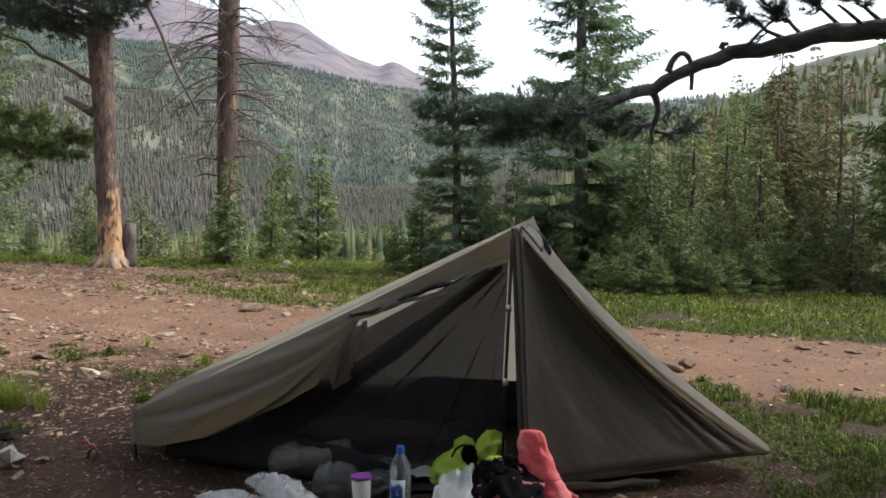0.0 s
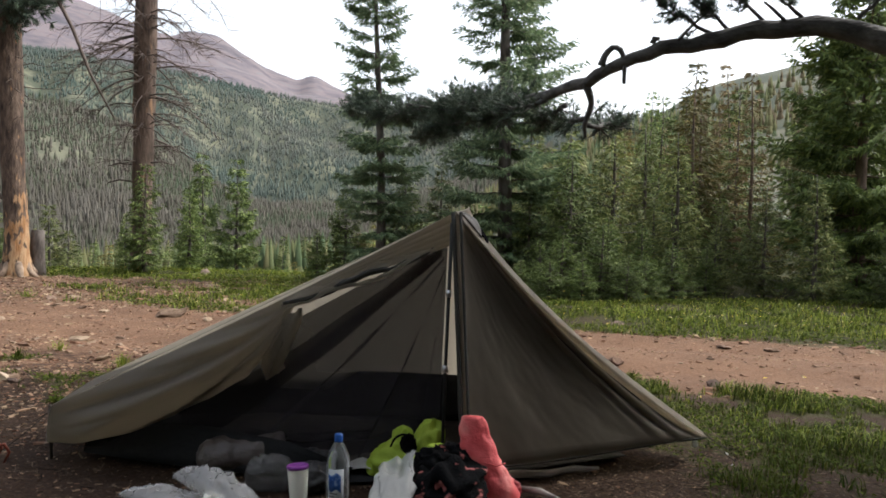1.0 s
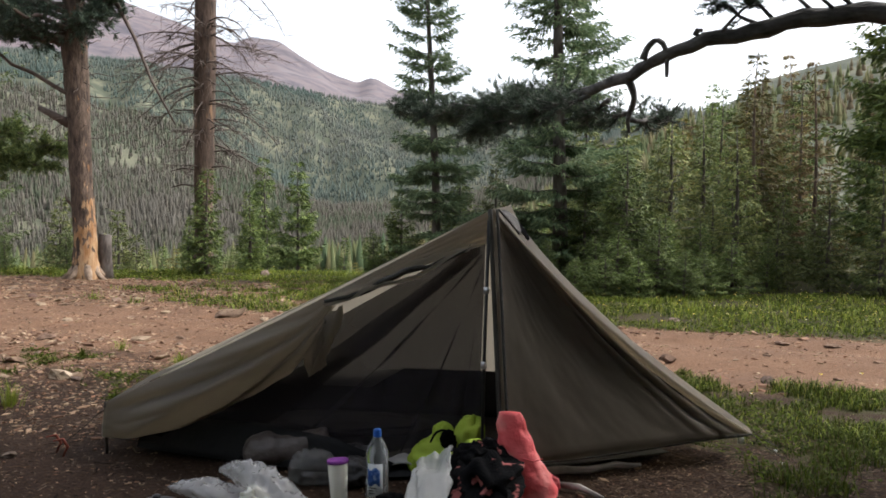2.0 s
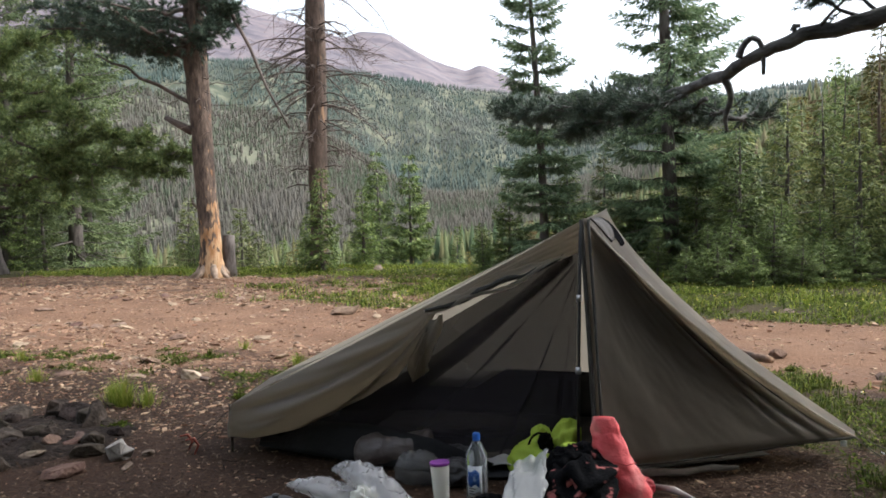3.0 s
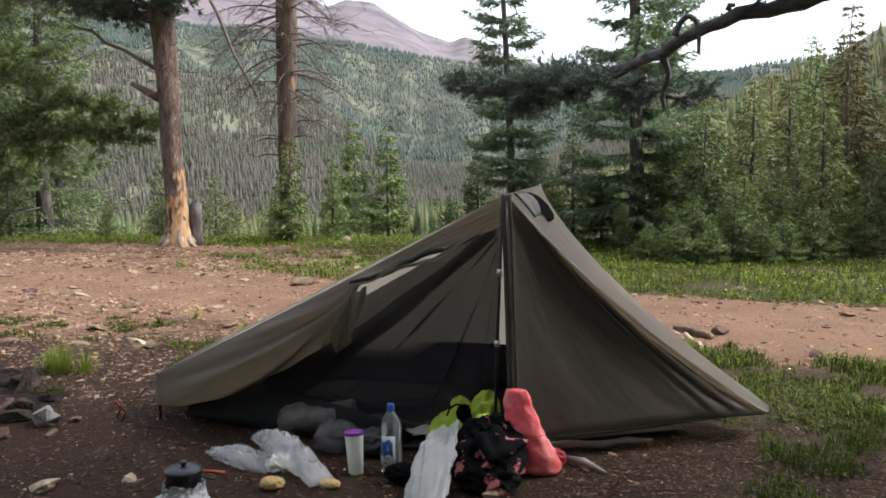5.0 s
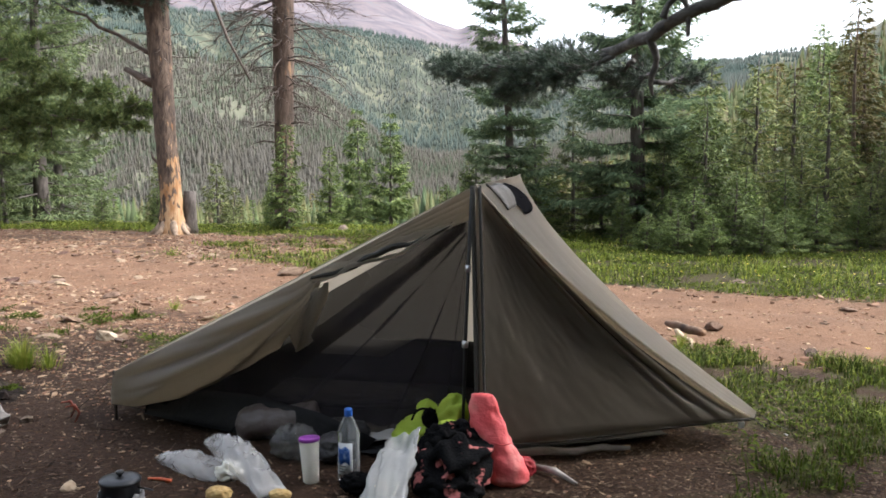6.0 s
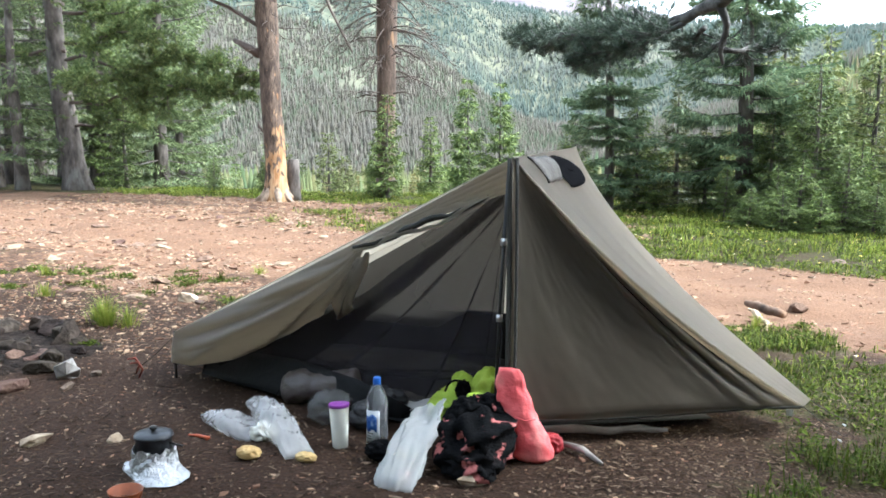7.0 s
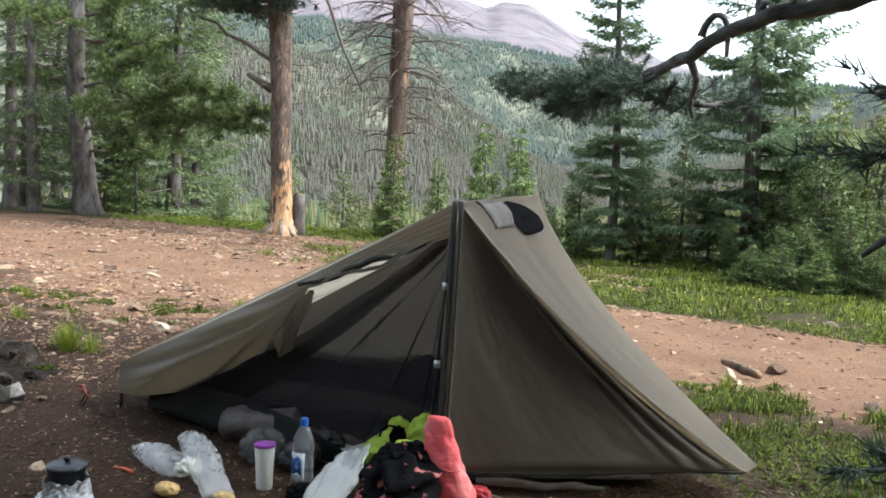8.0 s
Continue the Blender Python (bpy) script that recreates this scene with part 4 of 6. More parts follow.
# undergrowth round the tall spruces
for x, y, sz, src in ((-2.3, 13.0, .8, bush), (-1.1, 13.0, .9, bush), (-2.8, 12.6, .45, bush), (-.4, 13.6, .9, young), (.2, 12.6, .65, bush), (1.3, 12.2, .8, bush), (.6, 11.6, .4, bush), (2.6, 10.9, .55, bush), (1.4, 10.7, .42, bush), (2.9, 12.4, 1.0, young), (3.3, 11.4, .5, bush), (2.2, 13.6, 1.25, young), (4.9, 12.0, .6, young), (5.3, 10.9, .65, young), (5.9, 10.2, .72, young), (6.4, 10.6, .5, bush), (4.4, 11.2, .35, bush), (7.0, 9.6, .6, bush), (7.6, 10.4, .8, young), (3.7, 13.4, 1.1, young), (1.5, 14.5, 1.3, young)):
    again(src, "young spruce in the forest edge", x, y, rng.uniform(0, 6), sz * rng.uniform(.9, 1.1))
for i in range(64):
    d, a = rng.uniform(38, 120), radians(rng.uniform(-44, 2))
    src = rng.choice((far_green, far_green, far_green, far_olive))
    again(src, "young conifer in the valley below the bank", d * math.sin(a), d * math.cos(a), rng.uniform(0, 6), rng.uniform(.8, 1.5) * .42 * (.55 + d / 100))
# low spreading spruces on the verge
for x, y, size, tall in ((2.3, 9.75, .62, .80), (1.45, 9.5, .50, .55), (3.05, 9.9, .52, .55), (1.95, 9.35, .46, .55), (2.65, 9.4, .50, .60), (1.0, 10.0, .42, .6), (3.6, 10.4, .55, .7), (1.7, 10.2, .7, .6)):
    again(bush, "low spreading green spruce on the grassy verge", x, y, rng.uniform(0, 6), size, tall=tall)
# the mixed wood to the right: single trees along its edge, then slim spires up the slope
for src, lab, x, y, h, full in ((spire_green, "slim green spruce with a pale grey trunk", 1.96, 11.9, 2.85, 6.5), (spire_olive, "yellowing spruce with a reddish trunk", 4.05, 17.5, 3.9, 6.5), (spire_green, "dark green spruce spire", 5.4, 19.3, 4.9, 6.5), (spire_olive, "tall yellow-brown spruce in the wood", 5.45, 16.2, 5.3, 6.5),
                               (spire_rust, "tall rust-brown dying spruce", 6.6, 15.6, 5.0, 6.8), (spire_green, "dark green spruce spire", 6.9, 17.6, 4.9, 6.5), (spire_olive, "broad olive spruce at the wood's edge", 7.3, 13.2, 4.3, 6.5), (spire_rust, "rust-brown spruce at the wood's edge", 8.2, 14.4, 5.0, 6.8), (spire_green, "dark green spruce spire", 3.1, 15.3, 3.0, 6.5),
                               (young, "spruce sapling with pale tips", 3.75, 12.5, 1.75, 3.0), (young, "spruce sapling with pale tips", -.8, 13.4, 1.5, 3.0), (young, "spruce sapling with pale tips", 4.7, 11.7, 1.25, 3.0), (spire_green, "dark green spruce spire", 4.6, 14.6, 2.6, 6.5)):
    again(src, lab, x, y, rng.uniform(0, 6), 1.22 * h / full, tall=.82)
for i in range(22):
    d = rng.uniform(15.5, 22)
    a = radians(rng.uniform(6, 40))
    src, lab = rng.choice(((bush, "bushy young green spruce by the verge"), (young, "young blue-green spruce at the forest edge"), (spire_green, "narrow green spruce spire in the wood"), (spire_olive, "narrow yellowing spruce spire in the wood")))
    sz = rng.uniform(.5, .85) * (1.0 if src in (bush, young) else .42)
    again(src, lab, d * math.sin(a), d * math.cos(a), rng.uniform(0, 6), sz, tall=rng.uniform(.95, 1.2))
for i in range(112):
    d = 24 * (95 / 24) ** rng.random()
    a = rng.uniform(4.5, 42) if i > 45 else rng.uniform(-8, 5)
    src, lab = rng.choice(((spire_green, "narrow green spruce spire in the wood"), (spire_green, "narrow green spruce spire in the wood"), (spire_olive, "narrow yellowing spruce spire in the wood"), (spire_olive, "narrow yellowing spruce spire in the wood"), (spire_rust, "narrow rust-brown dying spruce spire")))
    rise_to = float(np.interp(a, [-8, 0, 5, 9, 13, 18, 42], [.3, .8, 3.2, 4.6, 6.6, 8.4, 10]))
    a = radians(a)
    x, y = d * math.sin(a), d * math.cos(a)
    h = min(max(d * math.tan(radians(rise_to)) + 1.2 - on_land(x, y), 2.0), 6.5) * rng.uniform(.55, 1.0)
    again(FAR_OF[src.name] if d > 34 else src, lab, x, y, rng.uniform(0, 6), h / 6.6, tall=rng.uniform(.95, 1.1))
# unseen wood, added to close the camp behind the path and block light
for i in range(23):
    a = radians(102 + 90 * i / 16 if i < 17 else 200 + 12 * (i - 17)) + rng.uniform(-.05, .05)
    d = rng.uniform(9.5, 12.5) if i < 17 else rng.uniform(13, 18)
    again(spire_green, "unseen tall green spruce added behind the camp to block light", d * math.sin(a), d * math.cos(a), rng.uniform(0, 6), rng.uniform(1.8, 2.3))
# the dark wood to the left
for x, y, sz in ((-20.5, 17.5, 1.0), (-21.5, 12.5, 1.0), (-18.6, 22, .9)):
    again(dark, "large dark spruce in the forest", x, y, rng.uniform(0, 6), sz)


def grey_trunk(x, y, r, lean, h, seed):
    rng = random.Random(seed)
    top = empty("spruce_tree", "grey-barked spruce trunk with thin dead branches", "tree", (x, y, on_land(x, y)))
    t, w = Soup(), Soup()
    n = 16
    t.tube([(lean * (i / n) * h, 0, h * i / n - (.2 if i == 0 else 0)) for i in range(n + 1)], [r * (1.35 if i == 0 else 1.08 if i == 1 else 1) * (1 - .6 * i / n) for i in range(n + 1)], 12, wob=.06, rng=rng)
    for _ in range(40):
        a, z = rng.uniform(0, TAU), rng.uniform(.8, h)
        L = rng.uniform(.3, 1.3)
        p = Vector((lean * z, 0, z))
        e = p + Vector((math.cos(a), math.sin(a), -.35)) * L
        w.tube(crooked(p, e, 3, rng, .08), [.014, .011, .008, .003], 4, cap=False)
    part("trunk", t, M_BARK_GREY, top)
    tagged(part("deadwood", w, M_TWIG, top), kind="stuff")


for x, y, r, lean, sd in ((-16.9, 12.5, .17, -.005, 1), (-17.2, 15.3, .24, -.10, 3), (-16.6, 15.6, .13, -.04, 4), (-18.6, 16.4, .14, .02, 2)):
    grey_trunk(x, y, r, lean, 8, sd)
shaded = place(spruce("spruce_tree", 9.0, 1.9, 15, M_SPRUCE_DIM, M_BARK_GREY, 22, .11, .72, .10, .42, .15, .5), "tall spruce with open hanging boughs", -15.6, 12.0, .2)
again(shaded, "tall spruce with open hanging boughs", -17.6, 13.6, 2.4, 1.05)
again(deep, "dense young spruce under the pine", -13.2, 12.9, 1.0, .36)
again(deep, "dense young spruce under the pine", -14.6, 14.0, 2.0, .46)
again(dark, "large dark spruce in the forest", -14.9, 16.4, 2.7, 1.05)
again(shaded, "tall spruce with open hanging boughs", -15.4, 14.4, 3.6, .95)


# ---- woods on the mountain sides ----
def far_wood(name, label, material, count, rmin, rmax, amin, amax, hmin, hmax, seed, clear, sides=5, tiers=((.02, .68, 1.0), (.36, 1.0, .64))):
    """Thousands of small two-tiered conifers, with clearings."""
    rng = np.random.RandomState(seed)
    r = rmin * (rmax / rmin) ** rng.rand(count)
    a = np.radians(amin + (amax - amin) * rng.rand(count))
    x, y = r * np.sin(a), r * np.cos(a)
    keep = .6 * fbm(x / 110, y / 110, seed + 3) + .4 * fbm(x / 32, y / 32, seed + 4) + 0.16 * (rng.rand(count) - .5) > clear
    bald = .17 * np.exp(-((np.degrees(a) + 25) / 5) ** 2 - ((r - 1050) / 150) ** 2) + .12 * np.exp(-((np.degrees(a) + 15) / 4) ** 2 - ((r - 560) / 50) ** 2)
    keep &= fbm(x / 70, y / 70, 77) - bald > clear - .02
    x, y = x[keep], y[keep]
    z, n = land(x, y) - .2, len(x)
    h = rng.uniform(hmin, hmax, n) * (0.65 + .7 * fbm(x / 60, y / 60, 8)) * (1 - .35 * rng.rand(n) ** 3)
    w = h * rng.uniform(.13, .21, n)
    verts, faces = [], []
    q = TAU * (np.arange(sides)[None] + .5 * rng.rand(n, 1) + .5 * rng.rand(n, sides)) / sides
    for t, (lo, hi, k) in enumerate(tiers):
        kk = w[:, None] * k * rng.uniform(.65, 1.25, (n, sides))
        ring = np.stack([x[:, None] + kk * np.cos(q), y[:, None] + kk * np.sin(q), z[:, None] + h[:, None] * (lo + rng.uniform(-.05, .05, (n, sides)))], -1)
        tip = np.stack([x, y, z + h * hi], -1)[:, None]
        verts.append(np.concatenate([ring, tip], 1))
        base = (np.arange(n) * (sides + 1) + t * n * (sides + 1))[:, None]
        j = np.arange(sides)[None]
        faces.append(np.stack([base + j, base + (j + 1) % sides, base + sides + 0 * j], -1).reshape(-1, 3))
    s = Soup()
    s.v, s.f = np.concatenate(verts).reshape(-1, 3).tolist(), np.concatenate(faces).tolist()
    return tagged(part(name, s, material, shade=True), label, "forest", kind="stuff")


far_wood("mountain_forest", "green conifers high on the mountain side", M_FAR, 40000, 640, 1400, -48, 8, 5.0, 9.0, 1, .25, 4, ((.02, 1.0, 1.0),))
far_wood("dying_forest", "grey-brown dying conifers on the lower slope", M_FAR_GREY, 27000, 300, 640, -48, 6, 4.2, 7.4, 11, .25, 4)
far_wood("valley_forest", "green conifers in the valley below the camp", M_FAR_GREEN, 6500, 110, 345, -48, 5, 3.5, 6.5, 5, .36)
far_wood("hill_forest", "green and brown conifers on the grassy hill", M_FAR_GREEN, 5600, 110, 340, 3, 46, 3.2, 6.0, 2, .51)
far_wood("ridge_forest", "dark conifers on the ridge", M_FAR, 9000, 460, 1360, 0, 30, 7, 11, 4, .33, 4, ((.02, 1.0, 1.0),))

# ---- the tent ----
M_FLY = matter("tent_fabric_olive", [(0.063, 0.050, 0.034), (0.079, 0.064, 0.044)], 3, .56, .24, 30, through=.58, spec=.42, second=((0.092, 0.077, 0.055), 1.1, .5, .8), glow=(0.88, 0.82, 0.72))
M_FLY.node_tree.nodes["Principled BSDF"].inputs["Sheen Weight"].default_value = .12
M_FLY_SEAM = matter("tent_seam_dark", [(0.029, 0.026, 0.022), (0.040, 0.037, 0.030)], 20, .7, .3, 90)
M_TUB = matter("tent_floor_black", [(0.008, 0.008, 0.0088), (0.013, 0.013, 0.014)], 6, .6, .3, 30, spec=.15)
M_VENT = matter("vent_mesh_black", [(0.005, 0.005, 0.006), (0.010, 0.010, 0.011)], 30, 1.0, .3, 60, spec=.0)
M_POLE = matter("pole_black", [(0.015, 0.015, 0.016), (0.03, 0.03, 0.03)], 20, .4, .0)
M_SILVER = matter("pole_clamp_silver", [(0.5, 0.5, 0.5), (0.65, 0.65, 0.65)], 20, .3, .0, metal=.8)
# vent hood cloth: paler than the fly, with the light on it in the colour
M_HOOD_LIT = matter("vent_hood_lit_tone", [(.078, .070, .063), (.115, .103, .094)], 14, .7, .3, 70, spec=.2)
M_TAG = matter("white_fabric_tag", [(.60, .59, .55), (.70, .69, .65)], 20, .7, .1)
M_STRAP = matter("cord_dark", [(0.03, 0.025, 0.022), (0.06, 0.05, 0.04)], 30, .8, .2)


def mesh_fabric(name, cover):
    m = matter(name, [(0.028, 0.024, 0.027), (0.038, 0.034, 0.037)], 12, .9, 0, spec=.1)
    n, l = m.node_tree.nodes, m.node_tree.links
    t = n.new("ShaderNodeBsdfTransparent")
    x = n.new("ShaderNodeMixShader")
    x.inputs["Fac"].default_value = cover
    l.new(t.outputs[0], x.inputs[1])
    l.new(n["Principled BSDF"].outputs[0], x.inputs[2])
    l.new(x.outputs[0], n["Material Output"].inputs["Surface"])
    return m


M_MESH = mesh_fabric("insect_mesh_black", .87)
M_MESH_FINE = mesh_fabric("insect_mesh_fine", .08)
M_MESH_THICK = mesh_fabric("insect_mesh_gathered", .72)
V = Vector
APEX, REAR = V((0, 0, 1.25)), V((.07, 1.08, 1.29))
FOOT_F, FOOT_R = V((-1.96, .1, .25)), V((-2.02, .75, .27))
HEAD_F, HEAD_R = V((1.29, .31, .15)), V((1.33, .5, .13))


def patch(a, b, c, d, nu, nv, bulge):
    """A sheet between the edges a-b (top) and c-d (bottom); bulge(u, v) is its relief along the normal."""
    nrm = (b - a if (b - a).length > 1e-4 else d - c).cross(c - a).normalized()
    nrm = nrm if nrm.z > 0 or (abs(nrm.z) < .3 and nrm.y < 0) else -nrm
    rows = []
    for i in range(nu + 1):
        u = i / nu
        rows.append([a.lerp(c, u).lerp(b.lerp(d, u), j / nv) + nrm * bulge(u, j / nv) for j in range(nv + 1)])
    s = Soup()
    s.grid(rows)
    return s


def hip_sag(u):
    """How far the right-hand hip hangs below its straight line."""
    k = math.sin(math.pi * min(1, u)) ** .85
    return V((-.012, -.02, -.078)) * k


def build_tent():
    tent = empty("tent", "olive-grey trekking-pole tent with an open mesh door", "tent")
    # right front panel: taut, hollow under the hip, with long creases towards the head corner
    FR = V((.075, -.245, .11))
    def front(u, v):
        sag = -.045 * math.sin(math.pi * u) * math.sin(math.pi * v)
        ends = 1.5 * max(0.0, math.sin(math.pi * min(1, u * 1.0))) ** .7
        hollow = (-.020 * math.exp(-((v - .957) / .016) ** 2) + .010 * math.exp(-((v - .915) / .014) ** 2) - .020 * math.exp(-((v - .872) / .020) ** 2) + .007 * math.exp(-((v - .825) / .014) ** 2) - .009 * math.exp(-((v - .785) / .018) ** 2)) * ends
        crease = .0010 * math.sin(v * 62 + 5 * u) * math.sin(math.pi * u) * smooth(.35, .8, v) + .002 * math.sin(v * 23 - 7 * u + 2) * u
        crease += .0016 * math.sin((u - v * .35) * 42) * smooth(.45, .9, u) * smooth(.5, .95, v) * (1 - smooth(.95, 1, v))
        fine = .006 * (fbm(u * 7, v * 9, 2) - .5) + .004 * (fbm(u * 20, v * 40 - u * 12, 6) - .5)
        return float(sag + hollow + crease + fine)
    s = patch(APEX, APEX, FR, HEAD_F, 50, 84, front)
    k = 85
    for j in range(k):
        v = j / 84
        x, y, z = s.v[50 * k + j]
        s.v[50 * k + j] = (x, y + .02 * math.sin(math.pi * v), z - .035 * math.sin(math.pi * v) * (1 - v))
    s.v = [tuple(V(p) + hip_sag(i // k / 50) * (i % k / 84) ** 2.2) for i, p in enumerate(s.v)]
    part("front_panel", s, M_FLY, tent, thick=.003)
    # unseen black sheet, added behind the front panel to stop light through it
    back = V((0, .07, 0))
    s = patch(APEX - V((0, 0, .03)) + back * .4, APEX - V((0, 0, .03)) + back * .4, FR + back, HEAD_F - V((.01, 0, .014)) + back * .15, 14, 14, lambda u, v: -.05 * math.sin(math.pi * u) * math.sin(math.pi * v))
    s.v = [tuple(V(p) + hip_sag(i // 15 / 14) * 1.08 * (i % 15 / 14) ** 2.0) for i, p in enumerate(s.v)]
    part("light_block_sheet", s, M_TUB, tent, "unseen black sheet that blocks light behind the front panel", thick=0)
    # panels to the head end
    def side(u, v):
        loose = math.sin(math.pi * u ** .75)
        crease = .008 * math.sin(v * 24 + 3 * u) + .006 * math.sin(v * 47 - 4 * u + 1)
        return float(-.105 * loose * (1 - v) ** 1.3 - .02 * loose * math.sin(math.pi * v) + crease * loose + .008 * (fbm(u * 9, v * 7, 5) - .5))
    head_up = (APEX - REAR).cross(HEAD_R - REAR).normalized()
    head_up = head_up if head_up.z > 0 else -head_up
    head = lambda u, v: REAR.lerp(HEAD_R, u).lerp(APEX.lerp(HEAD_F, u) + hip_sag(u), v) + head_up * side(u, v)
    s = Soup()
    s.grid([[head(i / 40, j / 28) for j in range(29)] for i in range(41)])
    part("head_panel", s, M_FLY, tent, thick=.003)
    # foot end roof
    part("foot_panel", patch(APEX, REAR, FOOT_F, FOOT_R, 36, 22, lambda u, v: float(-.06 * math.sin(math.pi * u) * v + .008 * math.sin(v * 20 + 6 * u) * math.sin(math.pi * u) * v)), M_FLY, tent, thick=.003)
    # back wall
    BK = V((.08, 1.36, .1))
    part("rear_panel", patch(REAR, REAR, BK, FOOT_R, 18, 18, lambda u, v: -.04 * math.sin(math.pi * u) * math.sin(math.pi * v)), M_FLY, tent, thick=.003)
    s = Soup()
    s.grid([[head(i / 20, 0).lerp(REAR.lerp(BK, i / 20), j / 10) for j in range(11)] for i in range(21)])
    part("rear_panel", s, M_FLY, tent, thick=.003)
    s = Soup()
    s.grid([[FOOT_R, FOOT_F], [FOOT_R - V((0, 0, .2)), FOOT_F - V((0, 0, .16))]])
    part("foot_end_panel", s, M_FLY, tent, thick=.003)
    # left front: the drape that hangs from the hip, from the foot corner to the tied-back door
    n = 72
    rows = []
    for i in range(31):
        d = i / 30
        row = []
        for j in range(n + 1):
            t = j / n
            hip = FOOT_F.lerp(APEX, t) + V((0, 0, -.018 * math.sin(math.pi * t)))
            drop = float(np.interp(t, [0, .08, .2, .31, .43, .50, .535, .575, .62, .75, .9, 1], [.165, .235, .295, .325, .315, .28, .25, .185, .04, .065, .115, .15]))
            out = float(np.interp(t, [0, .2, .42, .54, .62, .8, 1], [.03, .19, .24, .15, .03, .03, .012]))
            # the cloth leans outward from the hip, then turns under towards the hem; long folds fan out from the tied-back door
            far = max(0.0, (.57 - t) / .57)
            turn = .95 - .33 * math.sin(math.pi * min(1, far * 1.15)) ** .8
            lean = math.sin(math.pi / 2 * min(1, d / turn)) - .75 * max(0, d - turn) / .4
            fan = (d - .5) / (.22 + .78 * far)
            fold = (.115 * (abs(math.sin(3.4 * fan + .9)) - .6) + .034 * (abs(math.sin(8 * fan + 2 * far)) - .6)) * math.sin(math.pi * min(1, far + .02)) * min(1, 4 * d)
            fold += .010 * (noise.noise(V((t * 14, d * 4, 1))) + .6 * noise.noise(V((t * 30, d * 9, 5)))) * d
            fold += .030 * (.5 - abs(noise.noise(V((t * 6 + d * 2.2, d * 2.6 - t * 5, 7))))) * d * math.sin(math.pi * min(1, t * 1.75))
            tuck = .03 * math.exp(-((t - .60) / .025) ** 2) * d
            row.append(hip + V((.05 * d * math.sin(math.pi * min(1, t / .6)) if t < .6 else .0, -out * lean - fold * .8 + tuck, -drop * d * (1 - .10 * math.sin(math.pi * min(1, t / .6))) + fold * .25)))
        rows.append(row)
    s = Soup()
    s.grid(rows)
    part("foot_drape", s, M_FLY, tent, "slack olive drape beside the open door", thick=.003)
    # gathered door, rolled up along the hip
    for m in range(3):
        s = Soup()
        path, rad = [], []
        for j in range(33):
            q = j / 32
            t = .585 + .36 * q
            lump_ = noise.noise(V((q * 9, m * 3.1, 2)))
            p = FOOT_F.lerp(APEX, t) + V((.01 * m, -.035 - .010 * m, -.045 - .075 * q ** 1.3 + .012 * math.sin(q * 11 + m * 2) - .016 * m * math.sin(math.pi * q) + .010 * lump_))
            path.append(p)
            rad.append((.014 - .003 * m) * (1 + .5 * lump_) * (.35 + 1.0 * math.sin(math.pi * (.12 + .8 * q))))
        s.tube(path, rad, 9)
        part("rolled_door", s, M_FLY if m != 1 else M_FLY_SEAM, tent, "door gathered and tied along the ridge")
    # the tied-back end of the door, hanging at the fold
    rows = []
    for i in range(19):
        d = i / 18
        row = []
        for k in range(13):
            g = k / 12
            x = -.80 + .10 * g - .13 * d + .05 * d * d + .02 * math.sin(d * 7 + k)
            row.append(V((x, -.01 - .055 * math.sin(d * 2.4) - .016 * math.sin(k * 1.3 + d * 4), .785 - .055 * (1 - g) - .29 * d + .015 * math.sin(k * 1.1) * d)))
        rows.append(row)
    s = Soup()
    s.grid(rows)
    part("door_flap", s, M_FLY, tent, thick=.003)
    # pole sleeve down the front seam
    for dx, w, m in ((-.012, .012, M_FLY_SEAM), (.022, .008, M_FLY_SEAM)):
        s = Soup()
        s.tube([APEX.lerp(FR, k / 10) + V((dx, -.012 + .012 * math.sin(math.pi * k / 10), 0)) for k in range(11)], w, 6)
        part("front_seam", s, m, tent, "dark zip seam")
    # hem and hip tapes
    for name, a, b, sag in (("hip_seam", APEX, HEAD_F, .0), ("ridge_seam", APEX, REAR, .02)):
        s = Soup()
        s.tube([a.lerp(b, k / 24) + V((0, 0, .003 - sag * math.sin(math.pi * k / 24))) + (hip_sag(k / 24) if name == "hip_seam" else V((0, 0, 0))) for k in range(25)], .005, 5)
        part(name, s, M_FLY, tent)
    s = Soup()
    s.tube([V((*FR.lerp(HEAD_F, k / 16).xy, FR.lerp(HEAD_F, k / 16).z)) + V((0, .02 * math.sin(math.pi * k / 16), -.035 * math.sin(math.pi * k / 16) * (1 - k / 16))) for k in range(17)], .005, 5)
    part("hem", s, M_FLY_SEAM, tent)
    # pole
    s = Soup()
    s.tube([(-.035, -.12, .0), (-.028, -.07, .6), (-.016, -.01, 1.2)], [.0075, .0085, .009], 8)
    pole = part("pole", s, M_POLE, tent, "black trekking pole")
    for z, y, x in ((.872, -.046, -.023), (.526, -.078, -.030)):
        s = Soup()
        s.tube([(x, y, z - .016), (x, y, z + .016)], .0145, 10)
        part("clamp", s, M_SILVER, pole, "silver clamp")
    # bathtub floor and its walls
    f = [V((-1.81, .14, .02)), V((-1.2, -.05, .015)), V((-.45, -.2, .015)), V((.05, -.10, .015)), V((.9, .34, .03))]
    b = [V((-1.75, .98, .02)), V((-1.2, 1.05, .015)), V((-.45, 1.1, .015)), V((.05, 1.05, .015)), V((.72, .72, .03))]
    s = Soup()
    s.grid([[p.lerp(q, k / 8) + V((0, 0, .02 * (fbm(p.x * 3 + k, p.y, 7) - .3))) for p, q in zip(f, b)] for k in range(9)])
    part("floor_sheet", s, M_TUB, tent, "black floor sheet", thick=.003)
    s = Soup()
    s.grid([[q + V((0, .015 * k, .27 * k / 4)) for q in b] for k in range(5)])
